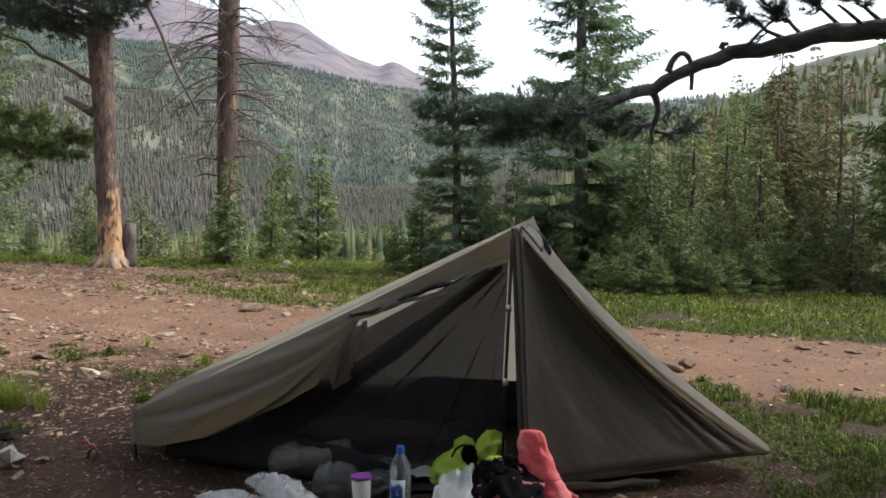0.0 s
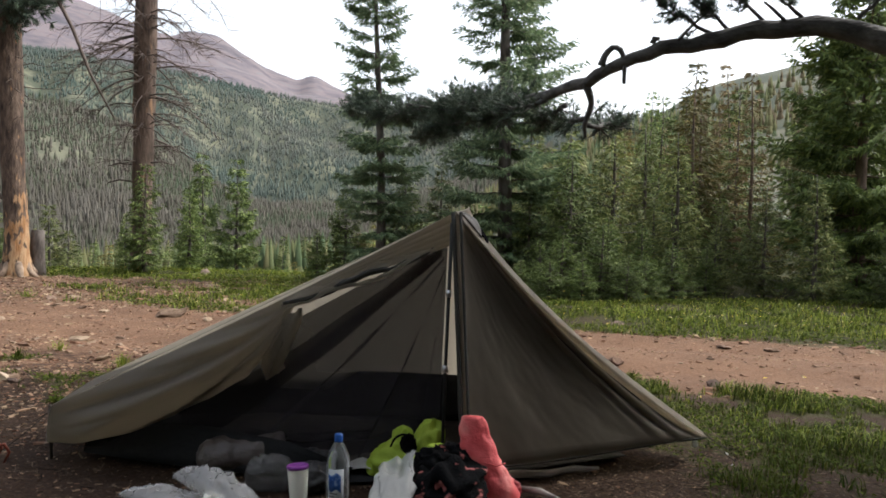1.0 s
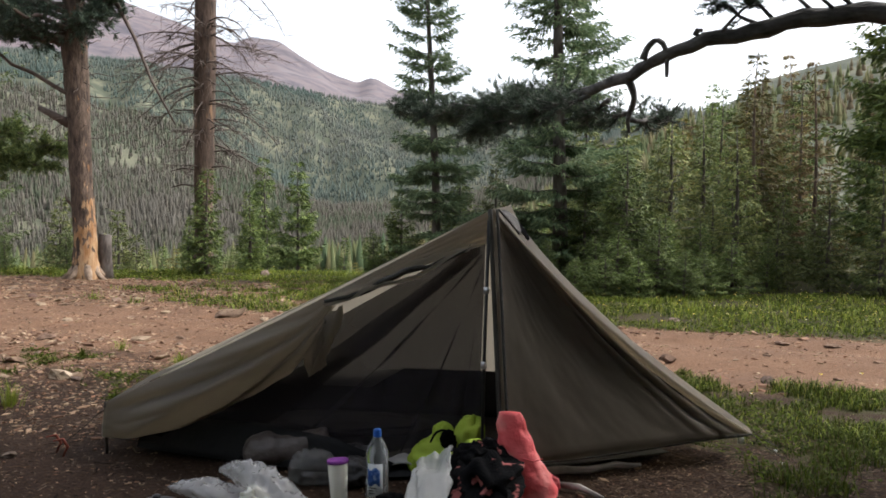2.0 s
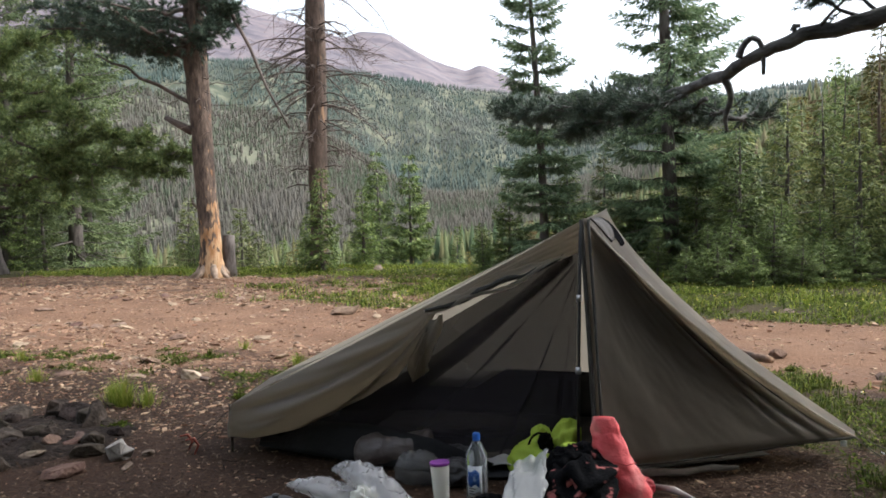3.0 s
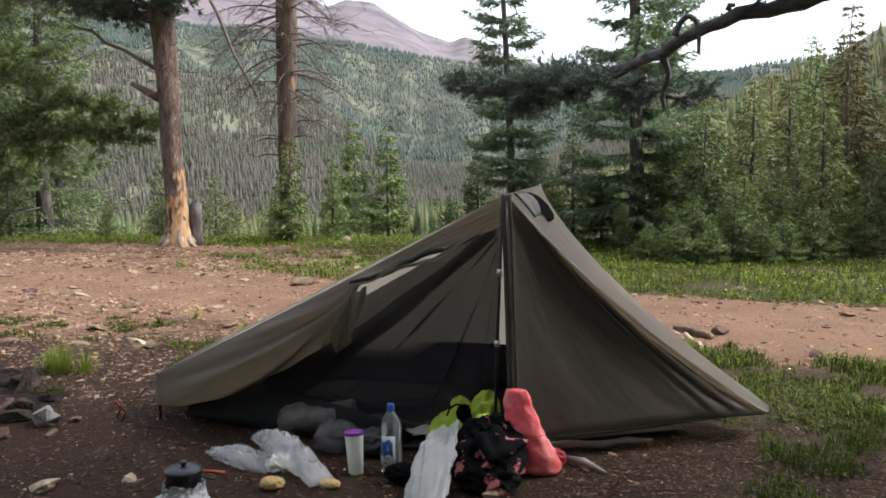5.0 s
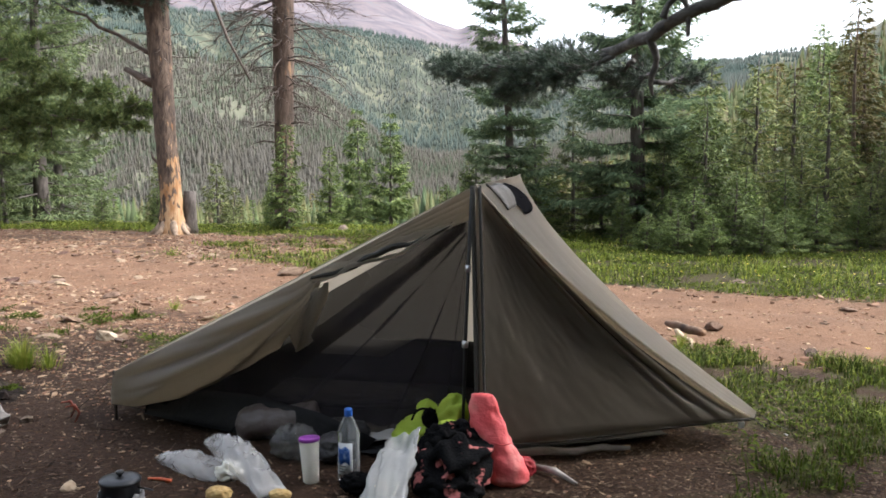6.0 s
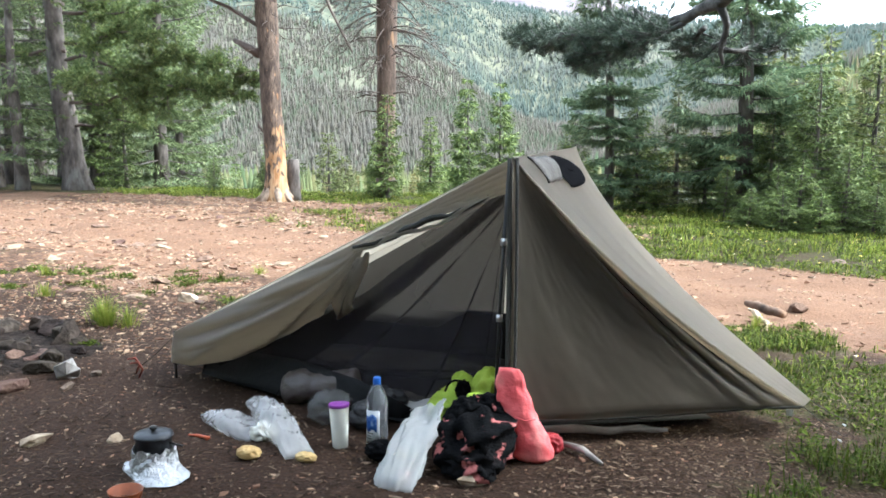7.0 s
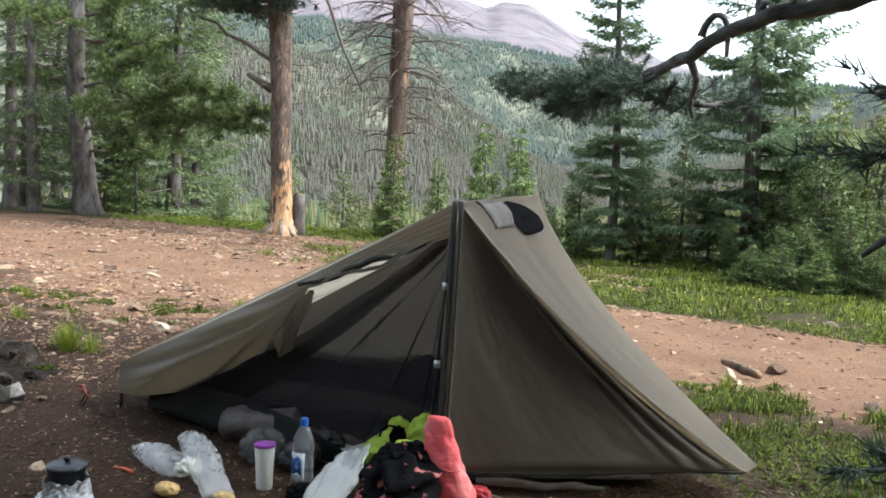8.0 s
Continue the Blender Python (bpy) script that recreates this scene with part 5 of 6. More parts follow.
    part("tub_wall", s, M_TUB, tent, thick=.003)
    s = Soup()
    s.grid([[f[0].lerp(b[0], k / 6) + V((.05 * i / 4, 0, .22 * i / 4)) for k in range(7)] for i in range(5)])
    part("tub_wall", s, M_TUB, tent, thick=.003)
    s = Soup()
    fr = [V((-1.81, .14, .02)), V((-1.5, .04, .02)), V((-1.2, -.05, .015)), V((-.8, -.13, .015)), V((-.5, -.18, .015))]
    s.grid([[p + V((.06 * i / 5, .05 * i / 5 + .01 * math.sin(p.x * 9 + i), h * i / 5)) for p, h in zip(fr, (.13, .17, .19, .15, .05))] for i in range(6)])
    part("tub_wall", s, M_TUB, tent, thick=.003)
    # mesh inner: rear sheet, foot sheet and the half-open door
    ra = V((-.02, .95, 1.16))
    s = Soup()
    s.grid([[(b[0] + V((0, .06, .27))).lerp(b[3] + V((0, .06, .27)), k / 24).lerp(ra, i / 14) + V((0, .012 * math.sin(k * 1.7 + i * .2) * (1 - i / 14), 0)) for k in range(25)] for i in range(15)])
    part("mesh_panel", s, M_MESH_FINE, tent, "see-through black insect mesh", thick=0)
    fa = V((-.035, .1, 1.12))
    s = Soup()
    lo = [V((-1.80, .15, .10)), V((-1.5, .10, .06)), V((-1.35, .07, .05)), V((-1.15, .03, .04)), V((-.85, .02, .04)), V((-.6, .04, .04)), V((-.38, .05, .04)), V((-.2, .05, .04)), V((-.06, .04, .04))]
    fine = [lo[i].lerp(lo[i + 1], k / 6) for i in range(8) for k in range(6)] + [lo[-1]]
    s.grid([[p.lerp(fa, i / 18) + V((0, .014 * math.sin(q * 1.9 + i * .2) * (1 - i / 18), -.03 * math.sin(math.pi * i / 18) + .045 * (1 - q / 48) ** 5 * math.sin(math.pi * i / 18))) for q, p in enumerate(fine)] for i in range(19)])
    part("mesh_door", s, M_MESH, tent, "slack black mesh door", thick=0)
    s = Soup()
    s.grid([[(b[3] + V((0, .05, .27))).lerp(b[4] + V((0, 0, .1)), k / 8).lerp(ra, i / 8) for k in range(9)] for i in range(9)])
    part("mesh_panel", s, M_MESH, tent, thick=0)
    # dark folds of gathered mesh that run up to the apex
    for j, (p, q, w) in enumerate(((V((-1.30, .05, .16)), V((-.07, .06, 1.07)), .06), (V((-1.28, .07, .12)), V((-.06, .08, 1.06)), .045), (V((-1.0, .06, .06)), V((-.05, .07, 1.03)), .010), (V((-.45, .06, .04)), V((-.045, .05, .98)), .010), (V((-.17, .05, .04)), V((-.045, .03, .96)), .014))):
        s = Soup()
        s.grid([[p.lerp(q, k / 14) + V((0, -.008 * math.sin(e * 2 + k), -.04 * math.sin(math.pi * k / 14) + (e - 1.5) * w * (1 - .75 * k / 14) + .006 * math.sin(k * 1.3 + e))) for e in range(4)] for k in range(15)])
        part("mesh_fold", s, M_MESH_THICK, tent, "gathered dark mesh", thick=0)
    # vent by the ridge: a sagging black mesh mouth under a stiff hood
    def mouth(k, w):
        c, d = math.cos(TAU * k / 24), math.sin(TAU * k / 24)
        c, d = math.copysign(abs(c) ** .7, c), math.copysign(abs(d) ** .7, d)
        return .074 + (.050 + .014 * c) * d * w - .014 * c * w, .36 + .23 * c * w
    s = Soup()
    s.grid([[head(*mouth(k, w)) + head_up * (.010 + .010 * (1 - w * w) + .004 * noise.noise(V((k * .8, w * 4, 2)))) for k in range(24)] for w in (1, .8, .6, .4, .2, .02)], closed=True)
    part("vent", s, M_VENT, tent, "black mesh vent", thick=.002)
    s = Soup()
    s.grid([[head(.050 + .040 * q, v) + head_up * (.007 + .030 * (1 - q * q) * math.sin(math.pi * min(1, (.82 - v) / .34)) ** .7) for q in (-1, -.7, -.4, -.1, .2, .5, .8, 1)] for v in [.82 - .23 * k / 12 for k in range(13)]])
    part("vent_hood", s, M_HOOD_LIT, tent, "vent hood in a lit, paler tone", thick=.003)
    s = Soup()
    s.tube([head(.006 + .085 * k / 12, .84 - .06 * math.sin(math.pi * k / 12)) + head_up * .006 for k in range(13)], .006, 6)
    part("vent_edge", s, M_FLY_SEAM, tent)
    s = Soup()
    s.grid([[HEAD_F + V((-.07 + .028 * i / 3, -.012 - .004 * math.sin(i), -.045 + .03 * j / 3)) for i in range(4)] for j in range(4)])
    part("tag", s, M_TAG, tent, "small white fabric tag", thick=.002)
    # corner struts, cords and pegs
    for p, lean in ((FOOT_F, 0), (FOOT_R, -.03)):
        s = Soup()
        s.tube([p + V((0, 0, .01)), V((p.x + .02 + lean, p.y - .02, .0))], .008, 6)
        part("corner_strut", s, M_STRAP, tent)
    for a, b2 in ((FOOT_F + V((0, 0, -.02)), V((-2.2, .06, .02))), (FOOT_R, V((-2.35, .7, .02))), (FOOT_F + V((.02, 0, -.17)), V((-1.7, .1, .06))), (HEAD_F, V((1.46, .36, .02))), (HEAD_R, V((1.5, .6, .02))), (FR, V((.09, -.36, .02)))):
        s = Soup()
        s.tube([a, a.lerp(b2, .5) - V((0, 0, .01)), b2], .0022, 5)
        part("cord", s, M_STRAP, tent)
    return tent


build_tent()


# ---- camp gear ----
def lump(soup, centre, size, seed, amp=.15, freq=2.5, turn=0.0, tilt=0.0, n=26, power=2.4, sit=True, lean=(0, 0)):
    """A soft, creased body: a rounded box shape with folds, resting on its underside."""
    rot = Matrix.Rotation(turn, 3, "Z") @ Matrix.Rotation(tilt, 3, "Y")
    rows = []
    for i in range(n + 1):
        b = math.pi * (.02 + .96 * i / n)
        row = []
        for j in range(2 * n):
            a = TAU * j / (2 * n)
            d = V((math.cos(a) * math.sin(b), math.sin(a) * math.sin(b), math.cos(b)))
            k = (abs(d.x) ** power + abs(d.y) ** power + abs(d.z) ** power) ** (-1 / power)
            q = d * freq + V((seed * 7.3, seed * 3.1, 0))
            f = 1 + amp * (1.2 * (1 - abs(noise.noise(q * .8) * 2.2)) - .8) + amp * .35 * noise.noise(q * 1.9)
            p = V((d.x * size[0], d.y * size[1], d.z * size[2])) * (k * f)
            p = rot @ p
            p += V((lean[0] * (p.z + size[2]), lean[1] * (p.z + size[2]), 0))
            if sit:
                p.z = max(p.z, -size[2] * .82)
            row.append(V(centre) + p)
        rows.append(row)
    soup.grid(rows, closed=True)
    k = len(soup.v)
    soup.f.append(tuple(range(k - 4 * n * (n + 1) // 2, k - 4 * n * (n + 1) // 2 + 2 * n))[::-1])
    soup.f.append(tuple(range(k - 2 * n, k)))


def film(name, tint, rough, clear):
    """Thin plastic: partly see-through, glossy and milky."""
    m = matter(name, [tint, tuple(min(1, c * 1.12) for c in tint)], 9, rough, .5, 18, through=.25, spec=.6)
    n, l = m.node_tree.nodes, m.node_tree.links
    t = n.new("ShaderNodeBsdfTransparent")
    x = n.new("ShaderNodeMixShader")
    x.inputs["Fac"].default_value = clear
    out = n["Material Output"].inputs["Surface"]
    l.new(out.links[0].from_socket, x.inputs[1])
    l.new(t.outputs[0], x.inputs[2])
    l.new(x.outputs[0], out)
    return m


def plain(name, colour, rough=.5, spec=.4, metal=0.0):
    return matter(name, [colour, tuple(c * 1.08 for c in colour)], 6, rough, .05, 60, spec=spec, metal=metal)


M_PET = bpy.data.materials.new("clear_bottle_plastic")
M_PET.use_nodes = True
for key, val in (("Base Color", (.9, .95, .97, 1)), ("Roughness", .08), ("Transmission Weight", .92), ("IOR", 1.2)):
    M_PET.node_tree.nodes["Principled BSDF"].inputs[key].default_value = val
M_BLUE = plain("blue_plastic", (.015, .09, .36), .35)
M_LABEL = matter("blue_white_label", [(.012, .045, .18), (.025, .09, .30), (.35, .45, .60)], 40, .4, 0)
M_LABEL_WHITE = matter("white_label", [(.52, .55, .58), (.66, .67, .68)], 30, .4, 0)
M_WHITE = plain("white_plastic", (.72, .70, .62), .45)
M_PURPLE = plain("purple_plastic", (.17, .03, .22), .4)
M_SACK = matter("grey_mauve_nylon", [(.066, .052, .049), (.122, .098, .092)], 7, .38, .6, 20, spec=.5)
M_SACK_DARK = matter("dark_grey_nylon", [(.022, .021, .022), (.05, .048, .05)], 9, .5, .4, 25)
M_SMOKE = film("smoky_plastic_bag", (.17, .165, .16), .08, .5)
M_ZIP = film("clear_zip_bag", (.64, .63, .63), .12, .62)
M_BAG = film("white_carrier_bag", (.56, .56, .55), .22, .46)
M_FOOD = matter("pale_yellow_food", [(.42, .26, .09), (.52, .37, .16)], 14, .6, .4, 40)
M_PACK = matter("black_floral_cloth", [(.0035, .0035, .004), (.006, .006, .0066), (.011, .010, .010)], 7, .9, .4, 90, second=((.42, .14, .13), 13, .60, .64), spec=.05)
M_BLACK = matter("black_webbing", [(.003, .003, .0033), (.006, .006, .0065)], 30, .9, .3, 120, spec=.05)
M_CORAL = matter("coral_nylon", [(.76, .10, .11), (.84, .19, .185)], 5, .5, .4, 35, through=.12, second=((.86, .34, .30), 5.2, .5, .65))
M_RED = plain("dark_red_cloth", (.25, .012, .018), .6)
M_LIME = matter("lime_jacket", [(.36, .50, .045), (.50, .62, .09)], 6, .6, .4, 40, through=.2)
M_PAPER = matter("grey_ground_sheet", [(.30, .29, .275), (.40, .385, .365)], 6, .55, .3, 30)
M_POT = matter("anodised_pot", [(.022, .023, .026), (.035, .036, .04)], 20, .38, .05, 80, metal=.4, spec=.5)
M_FOIL = matter("crumpled_foil", [(.42, .42, .43), (.62, .62, .63)], 20, .38, .9, 55, metal=.85)
M_CLAY = matter("orange_brown_cup", [(.20, .055, .02), (.28, .085, .03)], 12, .45, .1)
M_PEG = plain("dull_red_plastic", (.20, .045, .025), .6)
M_ORANGE = plain("orange_plastic", (.42, .085, .03), .45)
M_WOOD_GREY = matter("weathered_wood", [(.085, .075, .066), (.20, .18, .16), (.34, .31, .28)], 9, .75, .6, 30, squeeze=(.25, 1, 1))
M_WOOD_PALE = matter("split_pale_wood", [(.20, .14, .09), (.33, .25, .17), (.42, .34, .25)], 12, .85, .7, 30)


def thing(name, soup, material, label, category, shade=True, thick=0.0, place=(0, 0, 0)):
    ob = part(name, soup, material, None, "", shade, thick)
    ob.location = place
    return tagged(ob, label, category)


def water_bottle(x, y):
    z0 = on_land(x, y)
    top = empty("water_bottle", "clear plastic water bottle with blue cap and label", "bottle", (x, y, z0))
    s = Soup()
    prof = [(.0, .004), (.028, .0), (.037, .008), (.038, .03), (.036, .045), (.0375, .06), (.0375, .075), (.0365, .08), (.0365, .165), (.0375, .17), (.037, .19), (.034, .205), (.027, .225), (.019, .243), (.0135, .252), (.0135, .262)]
    def squared(r, z, g):
        """The shoulders and body are rounded squares, the neck is round."""
        k = 1.10 * r * (1 + .13 * smooth(.016, .034, r) * (1 - abs(math.cos(2 * g)) ** 1.5))
        return (k * math.cos(g + .9), k * math.sin(g + .9), z)
    s.grid([[squared(max(r, .001), z, TAU * k / 36) for k in range(36)] for r, z in prof], closed=True)
    part("body", s, M_PET, top, "ribbed clear body")
    s = Soup()
    s.grid([[(.0455 * math.cos(a), .0455 * math.sin(a), z) for a in [-2.35 + 1.45 * k / 12 for k in range(13)]] for z in (.040, .08, .12, .160)])
    label = part("label", s, M_LABEL_WHITE, top, "white label with a blue picture", thick=.0006)
    s = Soup()
    s.grid([[(.0462 * math.cos(a), .0462 * math.sin(a), z + .006 * math.sin(7 * a)) for a in [-2.30 + 1.15 * k / 12 for k in range(13)]] for z in (.082, .10, .12, .142)])
    part("print", s, M_LABEL, label, "blue mountain picture", thick=.0004)
    s = Soup()
    for z, a0, a1 in ((.070, -2.2, -1.5), (.060, -2.2, -1.7), (.050, -2.2, -1.6)):
        s.grid([[(.0462 * math.cos(a), .0462 * math.sin(a), z + h) for a in [a0 + (a1 - a0) * k / 6 for k in range(7)]] for h in (0, .004)])
    part("print", s, M_SACK_DARK, label, "small bars of printing", thick=.0003)
    s = Soup()
    s.lathe([(.0, .252), (.0158, .252), (.0162, .256), (.016, .276), (.014, .280), (.0, .281)], sides=24)
    part("cap", s, M_BLUE, top, "ribbed blue screw cap")
    return top


water_bottle(-.46, -.475).scale = (1.05, 1.05, 1.15)


def tumbler(x, y):
    top = empty("tumbler", "tall white plastic tumbler with a purple lid", "cup", (x, y, on_land(x, y) - .002))
    s = Soup()
    s.lathe([(.0, .002), (.029, .0), (.031, .004), (.034, .08), (.0395, .185), (.0395, .19), (.036, .19), (.0, .188)], sides=28)
    part("cup", s, M_WHITE, top)
    s = Soup()
    s.lathe([(.0405, .186), (.0425, .187), (.0425, .198), (.0405, .2005), (.036, .2005), (.034, .197), (.0, .197)], sides=28)
    part("lid", s, M_PURPLE, top, "purple snap lid")
    top.rotation_euler = (radians(-2), radians(-3), 0)
    return top


tumbler(-.61, -.53).scale = (1.08, 1.08, .97)


def cooking_pot(x, y):
    top = empty("cooking_pot", "black lidded camping pot inside a foil windscreen", "pot", (x, y, on_land(x, y)))
    s = Soup()
    s.lathe([(.0, .055), (.06, .055), (.068, .062), (.07, .075), (.07, .148), (.073, .150), (.073, .154), (.0, .153)], sides=32)
    part("pot_body", s, M_POT, top)
    s = Soup()
    s.lathe([(.076, .150), (.077, .156), (.074, .163), (.05, .170), (.02, .172), (.0, .172)], sides=32)
    lid = part("lid", s, M_POT, top)
    s = Soup()
    s.lathe([(.008, .170), (.009, .178), (.015, .182), (.015, .190), (.011, .193), (.0, .194)], sides=16)
    part("knob", s, M_POLE, lid)
    s = Soup()
    s.lathe([(.0, .0), (.035, .0), (.035, .04), (.03, .052), (.0, .052)], sides=16)
    part("burner", s, M_POT, top)
    rg = random.Random(5)
    s = Soup()
    rows = []
    for i in range(9):
        z = .001 + .108 * i / 8
        rows.append([V((math.cos(a), math.sin(a), 0)) * ((.086 - .006 * i / 8) + (.055 * (1 - i / 8) ** 3 * (1 + .8 * math.sin(a * 2 + 2.6))) + rg.uniform(-.006, .006)) + V((0, 0, z + (rg.uniform(-.012, .012) if i == 8 else rg.uniform(-.004, .004) if i else rg.uniform(0, .006)))) for a in [TAU * j / 40 for j in range(40)]])
    s.grid(rows, closed=True)
    part("windscreen", s, M_FOIL, top, "crumpled silver foil windscreen", shade=False, thick=.001)
    for sx in (1,):
        s = Soup()
        s.tube([(.07 * sx, .01, .13), (.10 * sx, .015, .125), (.125 * sx, .02, .12)], .004, 6)
        part("handle", s, M_POLE, top)


cooking_pot(-1.17, -1.06)
s = Soup()
s.lathe([(.0, .004), (.045, .0), (.052, .01), (.062, .055), (.064, .058), (.060, .058), (.05, .012), (.0, .010)], sides=32)
thing("bowl", s, M_CLAY, "orange-brown plastic bowl on the ground", "bowl", place=(-1.10, -1.31, on_land(-1.10, -1.31) - .012))
s = Soup()
s.tube([(-.05, 0, .006), (.0, .004, .008), (.03, .0, .008), (.06, -.01, .006)], [.005, .007, .007, .012], 6)
thing("spoon", s, M_ORANGE, "short orange camping spoon on the dirt", "spoon", place=(-1.24, -.68, on_land(-1.24, -.68)))


def soft(name, material, label, category, *args, **kw):
    s = Soup()
    lump(s, *args, **kw)
    return thing(name, s, material, label, category)


def rolled_sack():
    top = empty("stuff_sack", "mauve-grey nylon stuff sack lying on its side", "sack", (-1.0, -.02, on_land(-1.0, -.02) + .078))
    rows = []
    for i in range(31):
        t = i / 30
        r = float(np.interp(t, [0, .03, .1, .3, .7, .93, .97, 1], [.02, .055, .078, .084, .085, .083, .070, .01]))
        ring = []
        for j in range(40):
            g = TAU * j / 40
            q = V((t * 4, math.cos(g) * 1.6, math.sin(g) * 1.6))
            k = 1 + .16 * noise.noise(q * .9) + .16 * (.3 - abs(noise.noise(V((t * 4, math.cos(g) * 2.4, math.sin(g) * 2.4)))) - .5 * abs(noise.noise(V((t * 9, math.cos(g) * 4, math.sin(g) * 4))))) + .02 * math.sin(t * 30 + 3 * math.cos(g))
            ring.append(V((-.19 + .42 * t, r * k * math.cos(g), max(-.078, r * k * math.sin(g)) + .03 * t)))
        rows.append(ring)
    s = Soup()
    s.grid(rows, closed=True)
    part("sack", s, M_SACK, top)
    s = Soup()
    s.tube([(.205, .078 * math.cos(TAU * k / 24), .014 + .078 * math.sin(TAU * k / 24)) for k in range(25)], .004, 5)
    part("end_seam", s, M_SACK_DARK, top)
    s = Soup()
    s.tube([(-.17, 0, 0), (-.20, -.02, -.02), (-.22, -.05, -.06)], .003, 5)
    part("drawcord", s, M_BLACK, top)
    top.rotation_euler = (0, 0, .18)


rolled_sack()
soft("stuff_sack", M_SACK_DARK, "dark grey stuff sack beside the tent door", "sack", (-.64, -.02, .055), (.13, .10, .06), 7, .2, 3.4, turn=-.3)
soft("plastic_bag", M_SMOKE, "smoky clear plastic bag full of kit", "bag", (-.79, -.27, .07), (.105, .085, .08), 11, .3, 4.6)
soft("stuff_sack", M_SACK_DARK, "small dark pouch between bag and bottle", "sack", (-.60, -.26, .06), (.085, .09, .062), 13, .16, 2.6)
soft("glove", M_BLACK, "black glove lying by the bottle", "glove", (-.37, -.60, .035), (.08, .06, .04), 15, .25, 3.0)


def zip_bag(name, a, b, widths, h, seed, label):
    """A thin plastic bag between two ends, puffed in the middle and full of sharp creases."""
    a, b = V(a), V(b)
    run = b - a
    side = V((-run.y, run.x, 0)).normalized()
    rows = []
    for i in range(41):
        t = i / 40
        fat = max(.02, math.sin(math.pi * (.04 + .92 * t))) ** .7
        w = float(np.interp(t, [0, .15, .5, .85, 1], widths))
        ring = []
        for j in range(28):
            g = TAU * j / 28
            q = V((t * 4, 1.4 * math.cos(g), 1.4 * math.sin(g))) + V((seed * 5.1, 0, 0))
            ridge = .5 - abs(noise.noise(q * 1.6)) - .6 * abs(noise.noise(q * 3.4 + V((4, 2, 1))))
            cr = 1 + .10 * noise.noise(q * 1.2) + .75 * ridge * (.4 + .6 * abs(math.sin(g)))
            up = h * fat * cr * (1 + math.sin(g)) if math.sin(g) > 0 else h * fat * .5 * (1 + math.sin(g))
            ring.append(a.lerp(b, t) + side * (w * (1 + .12 * noise.noise(q * 2.3)) * math.cos(g)) + V((0, 0, up + .005)))
        rows.append(ring)
    s = Soup()
    s.grid(rows, closed=True)
    k = len(s.v)
    s.f.append(tuple(range(28))[::-1])
    s.f.append(tuple(range(k - 28, k)))
    return thing(name, s, M_ZIP, label, "bag")


zip_bag("zip_bag", (-1.39, -.44, .0), (-.97, -.60, 0), (.012, .045, .085, .09, .07), .030, 1, "clear zip bag lying flat with a bluish sheen")
zip_bag("zip_bag", (-1.17, -.36, .06), (-.70, -.73, 0), (.028, .040, .074, .062, .066), .050, 2, "puffed clear zip bag with food inside")
soft("food_packet", M_WHITE, "white wrapped food lump in a clear bag", "food", (-.95, -.60, .038), (.058, .05, .042), 19, .3, 2.4)
soft("bread_piece", M_FOOD, "pale yellow piece of food on the dirt", "food", (-.90, -.80, .024), (.052, .04, .026), 20, .14, 2.6)
soft("bread_piece", M_FOOD, "tan piece of food beside the bag", "food", (-.66, -.745, .018), (.045, .03, .02), 22, .14, 2.6)


def carrier_bag():
    top = empty("carrier_bag", "white plastic carrier bag leaning on the backpack", "bag", (-.24, -.72, on_land(-.24, -.72)))
    rows = []
    for i in range(25):
        t = i / 24
        ring = []
        for j in range(64):
            g = TAU * j / 64
            q = V((math.cos(g) * 1.5, math.sin(g) * 1.5, t * 3.2))
            cr = 1 + .12 * noise.noise(q * 1.3 + V((3, 1, 2))) + .50 * (.34 - abs(noise.noise(V((q.x * 1.5 + t * 1.6, q.y * 1.5, t * 2.6 + q.x)))) - .55 * abs(noise.noise(V((q.x * 2.8 + t * 3, q.y * 2.8 - t, t * 6)))))
            w = np.interp(t, [0, .1, .45, .8, 1], [.080, .086, .082, .076, .070])
            d = np.interp(t, [0, .12, .5, .85, 1], [.05, .07, .045, .02, .014])
            p = V((w * math.cos(g) * cr + .015 + .012 * t, d * math.sin(g) * cr + .36 * t, .245 * t ** .9 * (1 - .12 * t) + max(0, t - .74) * (.16 * math.cos(g - .5) - .13 * math.exp(-((math.cos(g) - .25) / .22) ** 2)) + (.008 * math.sin(5 * g + 1) if i > 20 else 0)))
            ring.append(p + V((0, -.12, 0)))
        rows.append(ring)
    s = Soup()
    s.grid(rows, closed=True)
    s.f.append(tuple(range(64))[::-1])
    part("bag", s, M_BAG, top)
    inner = (((-.035, -.10, .05), (.045, .035, .04), (.40, .42, .36), "white packet"), ((.035, -.11, .04), (.04, .03, .035), (.55, .22, .22), "pink packet"), ((.0, -.06, .09), (.045, .03, .035), (.55, .50, .30), "yellow packet"), ((.04, -.03, .10), (.03, .03, .03), (.22, .36, .16), "green packet"), ((-.04, -.02, .10), (.035, .03, .035), (.42, .34, .30), "white packet"))
    for i, (c, size, col, lab) in enumerate(inner):
        s = Soup()
        lump(s, (c[0], c[1] + .045, c[2] - .012), [.72 * k for k in size], 31 + i, .14, 2.6)
        part("food_packet", s, matter("packet_print", [col, (.42, .38, .34), col, (.5, .2, .15)], 55, .4, .1), top, lab)


carrier_bag()


